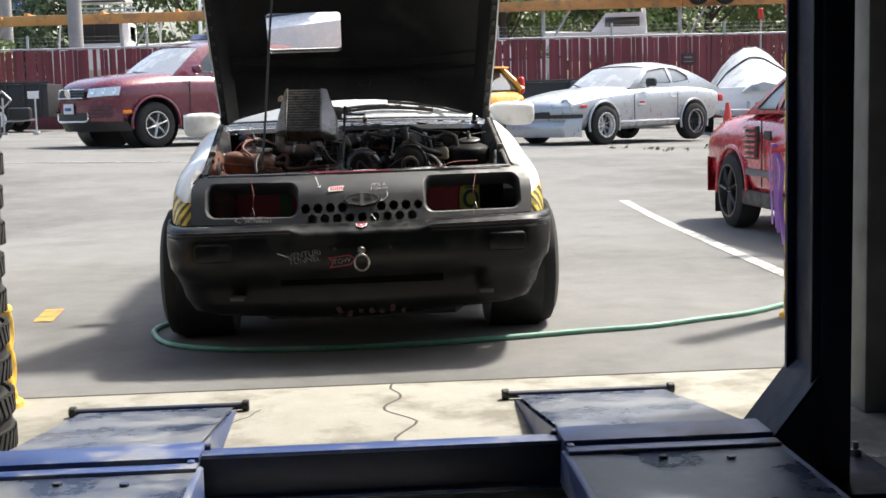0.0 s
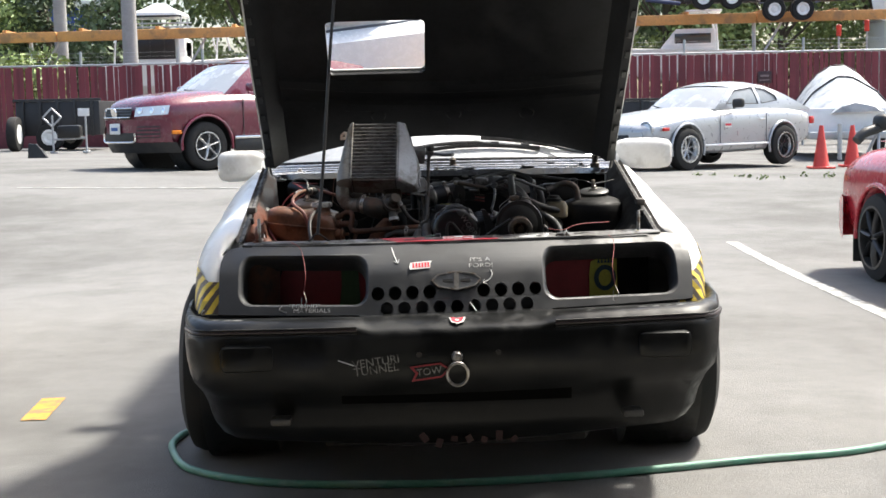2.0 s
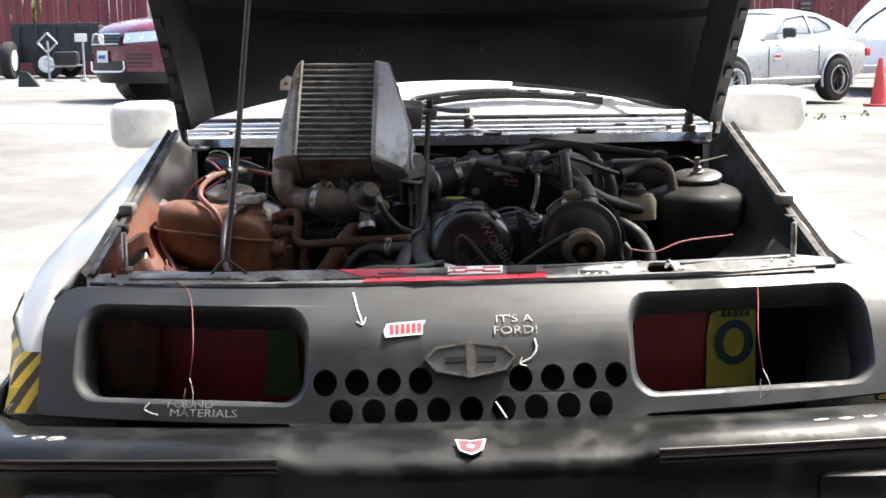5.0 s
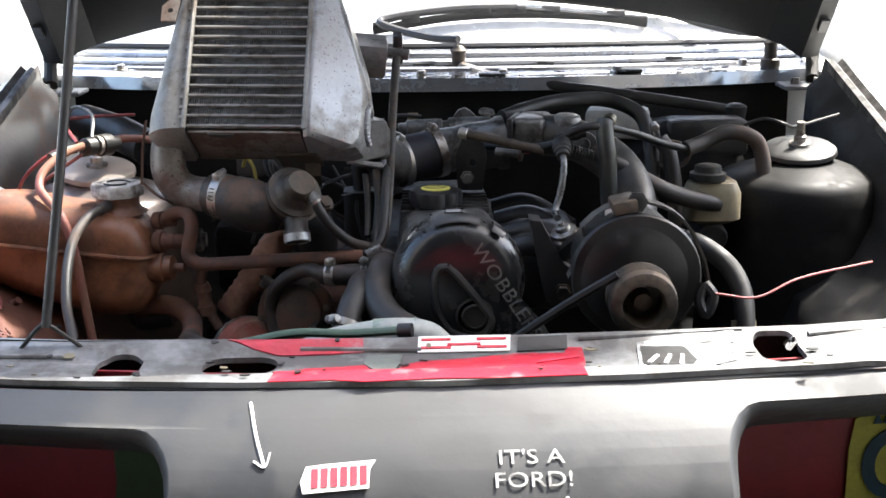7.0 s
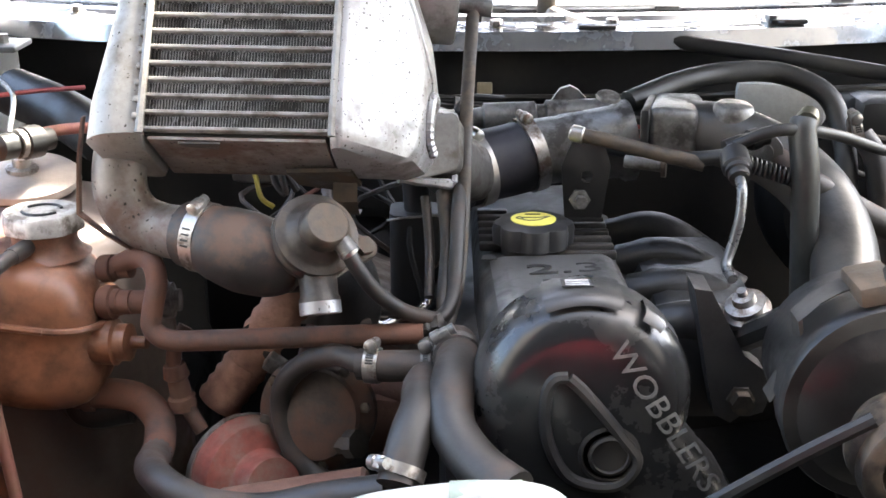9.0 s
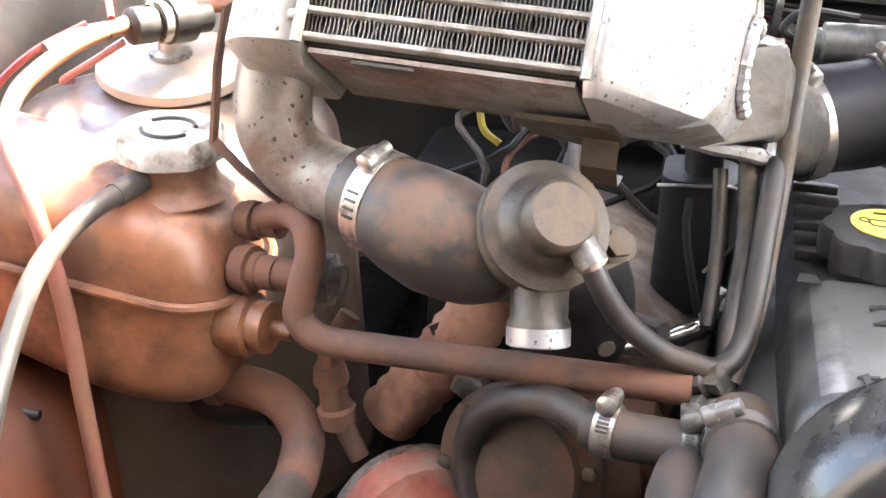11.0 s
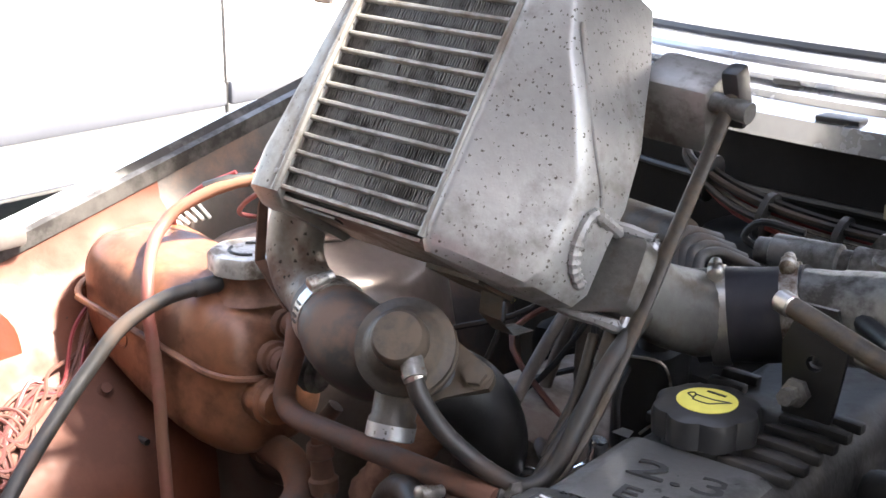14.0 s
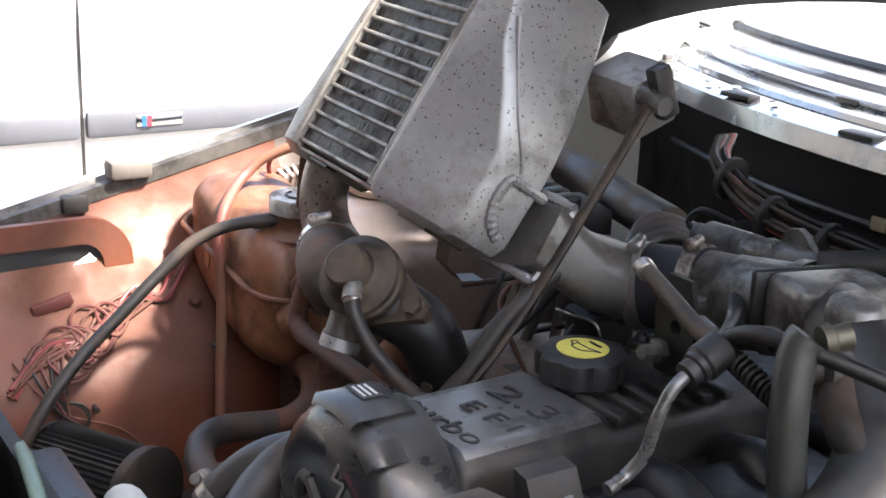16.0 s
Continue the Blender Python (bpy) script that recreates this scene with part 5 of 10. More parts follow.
def slam_patch(name, pts, material, lift=0.0016, label=""):
    return part(name, plate(pts, [], lambda u, v, w: Vector(slam_at(u, v, 0)) + Vector((0, 0, lift - w)), 0.0012, [("v", 0.265), ("v", 0.285), ("v", 0.345), ("v", 0.365)]), material, car, label)


slam_patch("red_tape", [(-0.176, 0.285), (-0.14, 0.300), (-0.115, 0.302), (-0.078, 0.307), (-0.072, 0.29), (-0.06, 0.280), (-0.047, 0.268), (-0.040, 0.306), (-0.02, 0.315), (0.03, 0.322), (0.08, 0.334), (0.133, 0.333), (0.135, 0.348), (0.153, 0.347), (0.151, 0.30), (0.144, 0.262), (0.146, 0.238), (0.06, 0.234), (0.0, 0.236), (-0.076, 0.231), (-0.11, 0.238), (-0.172, 0.236), (-0.168, 0.262)], REDTAPE, 0.0016, "torn red tape")
slam_patch("red_tape", [(-0.23, 0.37), (-0.083, 0.366), (-0.082, 0.347), (-0.13, 0.344), (-0.169, 0.343), (-0.20, 0.354)], REDTAPE, 0.0016, "torn red tape")
slam_patch("tape_fold", [(-0.045, 0.285), (0.02, 0.281), (0.09, 0.290), (0.143, 0.284), (0.143, 0.288), (0.08, 0.296), (0.01, 0.287)], mat("dark_red_crease", (0.45, 0.03, 0.06), 0.4, var=0.15, scale=40, bump=0.3), 0.0030)
slam_patch("tape_fold", [(0.10, 0.30), (0.147, 0.316), (0.146, 0.321), (0.104, 0.309)], mat("dark_red_crease", (0.45, 0.03, 0.06), 0.4), 0.0030)
slam_patch("grey_residue", [(-0.078, 0.335), (-0.04, 0.338), (-0.042, 0.31), (-0.05, 0.275), (-0.062, 0.278), (-0.08, 0.31)], mat("dull_residue", (0.10, 0.11, 0.10), 0.5, var=0.2, scale=30), 0.0022)
slam_patch("warning_label", [(-0.023, 0.366), (0.077, 0.366), (0.075, 0.343), (-0.024, 0.343)], DECALW, 0.0022, "white warning label")
for k in range(2):
    for j in range(2):
        slam_patch("label_bar", [(-0.02 + 0.060 * j, 0.361 - 0.011 * k), (0.012 + 0.060 * j, 0.361 - 0.011 * k), (0.012 + 0.060 * j, 0.3585 - 0.011 * k), (-0.02 + 0.060 * j, 0.3585 - 0.011 * k)], DECALR, 0.0036)
slam_patch("label_bar", [(0.008, 0.354), (0.044, 0.354), (0.044, 0.3515), (0.008, 0.3515)], DECALR, 0.0036)
slam_patch("black_label", [(0.085, 0.362), (0.138, 0.364), (0.137, 0.345), (0.083, 0.341)], DECALK, 0.002, "black label")
slam_patch("worn_sticker", [(0.212, 0.352), (0.32, 0.366), (0.309, 0.30), (0.28, 0.286), (0.25, 0.270), (0.206, 0.288)], mat("worn_sticker_white", (0.5, 0.51, 0.52), 0.5, var=0.1, scale=30, dirt=(0.12, 0.12, 0.12), amount=0.3, dscale=40), 0.0018, "worn black and white sticker")
slam_patch("sticker_print", [(0.215, 0.346), (0.262, 0.345), (0.268, 0.30), (0.255, 0.278), (0.236, 0.284), (0.225, 0.279), (0.21, 0.292)], DECALK, 0.0026)
for k in range(3):
    slam_patch("sticker_mark", [(0.215 + 0.016 * k, 0.296 - 0.004 * k), (0.228 + 0.013 * k, 0.318), (0.231 + 0.013 * k, 0.315), (0.219 + 0.016 * k, 0.293 - 0.004 * k)], DECALW, 0.0034)
slam_patch("sticker_mark", [(0.275, 0.352), (0.292, 0.354), (0.292, 0.350), (0.275, 0.348)], DECALK, 0.0026)
rsl = random.Random(5)
for k in range(46):      # chips and grime on the painted pressing
    cx, cy, rr = rsl.uniform(-0.6, 0.62), rsl.uniform(0.25, 0.365), rsl.uniform(0.0015, 0.006)
    slam_patch("paint_chip", [(cx + rr * rsl.uniform(0.5, 1.8) * math.cos(a), cy + rr * rsl.uniform(0.4, 1.0) * math.sin(a)) for a in (0, 1.0, 2.1, 3.1, 4.2, 5.2)], DECALK if k % 3 else CREAM, 0.0042)
for a, c in (((-0.60, 0.356), (-0.40, 0.350)), ((-0.15, 0.353), (-0.02, 0.349)), ((0.15, 0.36), (0.33, 0.372)), ((0.40, 0.36), (0.60, 0.385))):
    part("pressed_bead", tube([Vector(slam_at(*a, 0.0)), (Vector(slam_at(*a, 0.0)) + Vector(slam_at(*c, 0.0))) / 2, Vector(slam_at(*c, 0.0))], 0.0035, 8), SLAM, car)
for s in (-1, 1):
    pin = part("bonnet_pin", lathe((s * 0.615, 0.395, 0.775), (0, 0, 1), [(0, 0.012), (0.004, 0.012), (0.005, 0.0055), (0.075, 0.0055), (0.078, 0.003)], 12), STEEL, car, "threaded bonnet pin")
    part("washer", cyl((s * 0.615, 0.395, 0.783), (s * 0.615, 0.395, 0.788), 0.014, 14), STEEL, pin)
    part("cable", tube([(s * 0.50 - 0.004, 0.262, 0.788), (s * 0.49 + 0.02, fy(0.49, 0.76) - 0.006, 0.765), (s * 0.47 + 0.02, fy(0.48, 0.70) - 0.03, 0.70), (s * 0.475 + 0.02, fy(0.48, 0.64) - 0.012, 0.645)], 0.0009, 6), DULLRED, car, "thin red wire")
    part("wire_clip", tube([(s * 0.475 + 0.02, fy(0.48, 0.64) - 0.012, 0.645), (s * 0.475 + 0.028, fy(0.48, 0.6) - 0.01, 0.618), (s * 0.475 + 0.012, fy(0.48, 0.6) - 0.01, 0.60), (s * 0.475 + 0.014, fy(0.48, 0.62) - 0.01, 0.63)], 0.0010, 6), STEEL, car)
part("zip_tie", tube([(0.362, 0.30, 0.79), (0.366, 0.295, 0.80), (0.37, 0.31, 0.795), (0.366, 0.32, 0.787)], 0.004, 8), CHROME, car)
slam_patch("scuff", [(-0.60, 0.30), (-0.50, 0.31), (-0.44, 0.29), (-0.52, 0.285)], CREAM, 0.0012)

# firewall and chassis floor
part("firewall", loft([[(x, cowl_front(x) + 0.03, z) for x in (-0.66, -0.4, -0.2, 0, 0.2, 0.4, 0.66)] for z in (0.955, 0.85, 0.6, 0.3)]), DARKBAY, car, "black firewall")
part("firewall_seam", tube([(-0.5, cowl_front(0.5) + 0.022, 0.875), (-0.2, cowl_front(0.2) + 0.022, 0.88), (0.2, cowl_front(0.2) + 0.022, 0.88), (0.5, cowl_front(0.5) + 0.022, 0.875)], 0.004, 6), DUSTBLACK, car)
part("bay_floor", box(0, 0.82, 0.40, 1.0, 0.95, 0.03), DARKBAY, car)
part("radiator", box(0, 0.455, 0.55, 0.62, 0.035, 0.34, 0.01), DUSTBLACK, car)
for s, mm in ((-1, RUST), (1, DARKBAY)):
    part("chassis_leg", box(s * 0.42, 0.8, 0.50, 0.09, 0.9, 0.13, 0.02), DUSTBLACK, car)

# strut towers
def strut(x, y, z, m, top):
    ob = part("strut_tower", lathe((x, y, 0.55), (0, 0, 1), [(0, 0.15), (z - 0.70, 0.136), (z - 0.625, 0.125), (z - 0.602, 0.121), (z - 0.590, 0.113), (z - 0.584, 0.098), (z - 0.576, 0.075), (z - 0.568, 0.05), (z - 0.567, 0.0)], 36), m, car, "domed strut tower")
    a = (0.05 * (1 if x < 0 else -1), -0.16, 1)
    part("top_plate", lathe((x, y, z - 0.012), a, [(0, 0.052), (0.004, 0.056), (0.010, 0.055), (0.014, 0.05), (0.016, 0.02), (0.016, 0)], 32), top, ob)
    part("stud", lathe((x, y - 0.002, z), a, [(0, 0.016), (0.008, 0.016), (0.009, 0.009), (0.018, 0.009), (0.02, 0.0065), (0.04, 0.006)], 12), STEEL, ob)
    return ob


strut(-0.499, 0.912, 0.872, mat("dusty_tower_paint", (0.14, 0.118, 0.110), 0.28, metal=0.3, var=0.12, scale=18, bump=0.03, dirt=(0.15, 0.105, 0.09), amount=0.3, dscale=10), mat("pale_tower_plate", (0.30, 0.26, 0.23), 0.45, var=0.1, scale=25, bump=0.05))
strut(0.548, 0.94, 0.888, mat("black_tower_paint", (0.006, 0.006, 0.0065), 0.5, var=0.2, scale=18, bump=0.06, dirt=(0.018, 0.017, 0.015), amount=0.3, dscale=14, spec=0.15), mat("grey_tower_plate", (0.05, 0.05, 0.05), 0.45, metal=0.4, var=0.1, scale=25))

# ---- expansion tank ----
def tank_loop(x, y0, y1, z0, z1, r, n=6):
    return [(x, yy, zz) for yy, zz in rrect(y0, z0, y1, z1, r, n)]


tk = part("expansion_tank", loft([tank_loop(-0.628, 0.735, 0.80, 0.785, 0.84, 0.025), tank_loop(-0.622, 0.718, 0.815, 0.765, 0.858, 0.03), tank_loop(-0.60, 0.708, 0.822, 0.745, 0.868, 0.035), tank_loop(-0.56, 0.705, 0.824, 0.73, 0.866, 0.035), tank_loop(-0.50, 0.70, 0.824, 0.712, 0.852, 0.035), tank_loop(-0.45, 0.70, 0.82, 0.70, 0.846, 0.035), tank_loop(-0.41, 0.704, 0.815, 0.70, 0.838, 0.035), tank_loop(-0.392, 0.712, 0.808, 0.71, 0.826, 0.035), tank_loop(-0.383, 0.73, 0.792, 0.73, 0.80, 0.025)], closed=True, caps=True), TANKPL, car, "aged tan plastic expansion tank", angle=70)
m = tk.modifiers.new("soft", "SUBSURF")
m.levels = m.render_levels = 1
seam = []
for u, v in rrect(-0.632, 0.698, -0.379, 0.829, 0.045, 6):
    seam.append((u, v, 0.815 - 0.135 * (u + 0.632) * 0.9))
part("mould_seam", tube(seam + [seam[0]], 0.0034, 8, 2), TANKPL, tk)
part("neck", lathe((-0.436, 0.766, 0.838), (0, 0, 1), [(0, 0.04), (0.006, 0.032), (0.012, 0.029), (0.026, 0.029)], 28), TANKPL, tk)
cap = bmesh.new()
seg = 40
rows = []
for h, r, k in ((0, 0.033, 0.0), (0.001, 0.035, 0.0012), (0.014, 0.035, 0.0012), (0.017, 0.033, 0.0006), (0.018, 0.026, 0), (0.0165, 0.022, 0), (0.0165, 0.0, 0)):
    rows.append([cap.verts.new((-0.436 + (r + k * math.cos(8 * a)) * math.cos(a), 0.766 + (r + k * math.cos(8 * a)) * math.sin(a), 0.861 + h)) for a in [i * math.tau / seg for i in range(seg)]])
grid_faces(cap, rows, True)
capo = part("cap", cap, mat("grey_cap_metal", (0.45, 0.44, 0.42), 0.45, metal=0.5, var=0.15, scale=35, bump=0.1, dirt=(0.16, 0.14, 0.12), amount=0.35, dscale=40), tk, "grey metal filler cap")
for a0, a1 in ((20, 150), (200, 330)):
    part("cap_mark", tube([(-0.436 + 0.017 * math.cos(radians(a)), 0.766 + 0.017 * math.sin(radians(a)), 0.878) for a in range(a0, a1 + 1, 26)], 0.0016, 6, 2), DECALK, capo)
part("overflow_nipple", cyl((-0.442, 0.742, 0.853), (-0.45, 0.716, 0.851), 0.0078, 12), GREYHOSE, tk)
for x, z in ((-0.545, 0.786), (-0.50, 0.79), (-0.465, 0.776)):
    part("mould_mark", lathe((x, 0.7035, z), (0, -1, 0), [(0, 0.011), (0.0015, 0.011), (0.0016, 0.009), (0.0006, 0.0085), (0.0006, 0)], 20), TANKPL, tk)
for (px, py, pz), rr in (((-0.386, 0.758, 0.826), 0.009), ((-0.383, 0.742, 0.80), 0.011)):
    part("outlet_nut", lathe((px, py, pz), (1, -0.25, 0.1), [(0, rr * 1.3), (0.004, rr * 1.42), (0.012, rr * 1.42), (0.013, rr * 1.1), (0.018, rr * 1.1), (0.019, rr), (0.03, rr)], 12), BROWNHOSE, tk)
part("level_sensor", lathe((-0.392, 0.735, 0.765), (1, -0.15, 0.05), [(0, 0.020), (0.022, 0.021), (0.024, 0.017), (0.034, 0.017), (0.036, 0.006), (0.05, 0.006)], 14), TANKPL, tk)
# Dark tube added under the tank to stand in for its shade.
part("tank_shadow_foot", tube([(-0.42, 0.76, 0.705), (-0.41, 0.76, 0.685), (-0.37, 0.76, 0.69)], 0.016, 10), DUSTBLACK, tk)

# hoses round the tank
part("overflow_hose", tube([(-0.448, 0.72, 0.852), (-0.458, 0.69, 0.847), (-0.468, 0.655, 0.83), (-0.470, 0.62, 0.80), (-0.462, 0.575, 0.765), (-0.445, 0.53, 0.735), (-0.43, 0.485, 0.69), (-0.425, 0.45, 0.63)], 0.0066, 12), GREYHOSE, car, "grey rubber overflow hose")
part("red_hose", tube([(-0.40, 1.05, 0.885), (-0.46, 0.93, 0.912), (-0.507, 0.83, 0.915), (-0.533, 0.775, 0.898), (-0.536, 0.747, 0.879), (-0.522, 0.726, 0.866), (-0.500, 0.705, 0.850), (-0.487, 0.694, 0.828), (-0.481, 0.692, 0.806), (-0.477, 0.692, 0.782), (-0.474, 0.691, 0.757), (-0.466, 0.686, 0.70), (-0.455, 0.68, 0.62)], 0.0058, 12), mat("dust_caked_hose", (0.20, 0.064, 0.050), 0.55, var=0.12, scale=25, bump=0.06, dirt=(0.16, 0.075, 0.045), amount=0.4, dscale=9), car, "faded dust-caked red rubber hose")
part("hose_connector", lathe((-0.50, 0.845, 0.914), (0.55, 0.85, -0.06), [(0, 0.008), (0.004, 0.013), (0.02, 0.013), (0.022, 0.010), (0.03, 0.010), (0.032, 0.016), (0.05, 0.016), (0.052, 0.011), (0.065, 0.011)], 14), DUSTBLACK, car, "dark hose connector")
part("connector_band", lathe((-0.487, 0.865, 0.9128), (0.55, 0.85, -0.06), [(0, 0.0145), (0.006, 0.0145)], 14), STEEL, car)
part("hose_sleeve", tube([(-0.532, 0.795, 0.908), (-0.518, 0.815, 0.914), (-0.507, 0.832, 0.9145)], 0.0068, 12), DUSTBLACK, car)
for k, pts in enumerate((((-0.505, 0.835, 0.922), (-0.53, 0.88, 0.935), (-0.55, 0.93, 0.94), (-0.52, 1.0, 0.935), (-0.47, 1.05, 0.93)), ((-0.515, 0.82, 0.922), (-0.545, 0.80, 0.905), (-0.57, 0.79, 0.88), (-0.585, 0.80, 0.85)), ((-0.50, 0.84, 0.905), (-0.53, 0.84, 0.885), (-0.56, 0.86, 0.865), (-0.575, 0.90, 0.85)), ((-0.49, 0.86, 0.925), (-0.50, 0.91, 0.95), (-0.53, 0.96, 0.955), (-0.56, 1.02, 0.945)))):
    part("strut_wire", tube(pts, 0.0026, 8), (REDWIRE, REDWIRE, PINKHOSE, CAST)[k], car)
part("water_pipe", tube([(-0.372, 0.755, 0.829), (-0.350, 0.742, 0.842), (-0.334, 0.728, 0.843), (-0.328, 0.719, 0.828), (-0.332, 0.714, 0.805), (-0.333, 0.711, 0.788), (-0.318, 0.708, 0.778), (-0.28, 0.705, 0.779), (-0.20, 0.70, 0.784), (-0.098, 0.694, 0.790)], 0.0092, 14, 8), BROWNHOSE, car, "dusty brown water pipe")
part("stub_hose", tube([(-0.37, 0.738, 0.802), (-0.345, 0.735, 0.803), (-0.325, 0.735, 0.805)], 0.0105, 12), BROWNHOSE, car)
part("hose_end", lathe((-0.332, 0.735, 0.804), (1, 0, 0.05), [(0, 0.014), (0.006, 0.016), (0.014, 0.016), (0.016, 0.01), (0.02, 0.01)], 14), CAST, car)
part("lower_hose", tube([(-0.418, 0.752, 0.706), (-0.385, 0.748, 0.709), (-0.357, 0.742, 0.706), (-0.338, 0.729, 0.692), (-0.333, 0.705, 0.681), (-0.331, 0.68, 0.681)], 0.0140, 16), BROWNHOSE, car, "dusty brown coolant hose")
part("lower_hose", tube([(-0.331, 0.685, 0.681), (-0.330, 0.655, 0.685), (-0.318, 0.622, 0.693), (-0.298, 0.597, 0.694), (-0.27, 0.585, 0.688), (-0.225, 0.583, 0.684), (-0.174, 0.572, 0.70), (-0.12, 0.55, 0.72)], 0.0138, 16), GREYHOSE, car, "dark coolant hose")
part("loop_hose", tube([(-0.15, 0.672, 0.772), (-0.172, 0.685, 0.774), (-0.200, 0.70, 0.760), (-0.221, 0.708, 0.735), (-0.224, 0.71, 0.705), (-0.212, 0.70, 0.672), (-0.185, 0.69, 0.65), (-0.15, 0.68, 0.64)], 0.0098, 14), GREYHOSE, car, "looped grey hose")
dk = part("heater_hose", tube([(-0.152, 0.672, 0.771), (-0.13, 0.666, 0.772), (-0.10, 0.662, 0.774), (-0.086, 0.66, 0.772)], 0.0135, 14), GREYHOSE, car, "short black hose")


def clamp(at, axis, r, w, parent, m=STEEL, ang=0.0, up=None):
    """A worm-drive band with its screw housing."""
    a, s, u = frame_of(axis)
    at = Vector(at)
    ob = part("hose_clamp", lathe(at - a * w / 2, a, [(0, r), (0, r + 0.0016), (w, r + 0.0016), (w, r)], 28), m, parent, "steel hose clamp")
    d = s * math.cos(radians(ang)) + u * math.sin(radians(ang))
    if up is not None:
        d = (Vector(up) - a * Vector(up).dot(a)).normalized()
    side = a.cross(d).normalized()
    c = at + d * (r + 0.004)
    part("screw", lathe(c - side * 0.010, side, [(0, 0.0046), (0.012, 0.0046), (0.013, 0.006), (0.02, 0.006), (0.0215, 0.004)], 10), m, ob)
    part("housing", box(*c, 0.011, 0.011, 0.008, 0.002, m=facing((0, 0, 0), side, a)), m, ob)
    for k in range(4):
        t = radians(ang - 45 - 9 * k)
        d2 = s * math.cos(t) + u * math.sin(t)
        if up is not None:
            d2 = (d * math.cos(radians(40 + 9 * k)) - side * math.sin(radians(40 + 9 * k)))
        part("slot", box(*(at + d2 * (r + 0.002)), 0.0016, w * 0.55, 0.001, m=facing((0, 0, 0), a.cross(d2), a)), DECALK, ob)
    return ob


clamp((-0.405, 0.751, 0.7065), (1, -0.1, 0.08), 0.0142, 0.009, car, RUST, 100)
clamp((-0.140, 0.669, 0.7715), (1, -0.2, 0.03), 0.0138, 0.012, dk, STEEL, 100)
clamp((-0.096, 0.6615, 0.774), (1, 0, 0.0), 0.0138, 0.008, dk, CAST, 100)

# ---- intercooler ----
IO = Vector((-0.328, 0.709, 0.964))
IU = Vector((1, -0.05, -0.01)).normalized()
IV = Vector((0.05, 0.545, 0.838)).normalized()
IV = (IV - IU * IV.dot(IU)).normalized()
IW = IV.cross(IU).normalized()     # through the core, front to back


def ic(u, v, w):
    return IO + IU * u * 0.98 + IV * v * 0.9 + IW * w


cooler = part("intercooler", box(0, 0, 0, 0.155, 0.222, 0.086, 0.0, m=facing((0, 0, 0), IU, IV)), FIN, car, "worn aluminium intercooler")
cooler.data.transform(Matrix.Translation(ic(0.079, 0.121, 0.050)))
NB = 15
for k in range(NB + 1):
    v = 0.002 + 0.0161 * k
    part("bar", loft([[ic(u, v + dv, dw) for dv, dw in ((-0.0022, 0.006), (-0.0022, 0.001), (-0.001, -0.0005), (0.001, -0.0005), (0.0022, 0.001), (0.0022, 0.006))] for u in (-0.004, 0.162)], closed=True, caps=True), BARM, cooler)
for k in range(NB):           # folded fins between the bars
    v0 = 0.002 + 0.0161 * k + 0.0024
    v1 = v0 + 0.0113
    rng = random.Random(k)
    pts = []
    for j in range(31):
        u = 0.001 + 0.156 * j / 31
        bend = rng.uniform(-0.0007, 0.0007)
        for du, v in ((0, v0), (bend, (v0 + v1) / 2), (0, v1), (0.0025, v1), (0.0025 + bend, (v0 + v1) / 2), (0.0025, v0)):
            pts.append((u + du, v, 0.0022 + rng.uniform(-0.0005, 0.0007)))
    bm = bmesh.new()
    a = [bm.verts.new(ic(*p)) for p in pts]
    c = [bm.verts.new(ic(p[0], p[1], p[2] + 0.006)) for p in pts]
    a2 = [bm.verts.new(ic(p[0] + 0.0009, p[1], p[2])) for p in pts]
    for i in range(len(pts) - 1):
        bm.faces.new((a[i], a[i + 1], c[i + 1], c[i]))
        bm.faces.new((a[i], a[i + 1], a2[i + 1], a2[i]))
    part("fin_strip", bm, mat("fin_metal", (0.15, 0.145, 0.135), 0.45, metal=0.5, var=0.3, scale=60, bump=0, dirt=(0.04, 0.035, 0.03), amount=0.3, dscale=45), cooler)


def tank_mesh(profile):
    """An end tank lofted up the core: rows of (v, [(u, w) ...])."""
    return loft([[ic(u, v, w) for u, w in ring_] for v, ring_ in profile], closed=True, caps=True)


def soft_ring(pts, r=0.010, n=3):
    """Rounds the corners of a 2D loop."""
    out = []
    k = len(pts)
    for i in range(k):
        p, a, b = Vector(pts[i]), Vector(pts[i - 1]), Vector(pts[(i + 1) % k])
        ra, rb = min(r, (a - p).length * 0.45), min(r, (b - p).length * 0.45)
        s, e = p + (a - p).normalized() * ra, p + (b - p).normalized() * rb
        for j in range(n + 1):
            t = j / n
            out.append(tuple(s * (1 - t) ** 2 + p * 2 * t * (1 - t) + e * t * t))
    return out


def right_ring(wf, wr, wm, scale=1.0, off=0.0):
    # front seam, front face, ridge, side face to the back, back
    return soft_ring([(0.158, -0.003 + off), (0.167, -0.006 + off), (wf, wm + off), (wf + 0.004, wm + 0.010), (wr, 0.093 - off * 0.5), (0.158, 0.095 - off)], 0.0035)


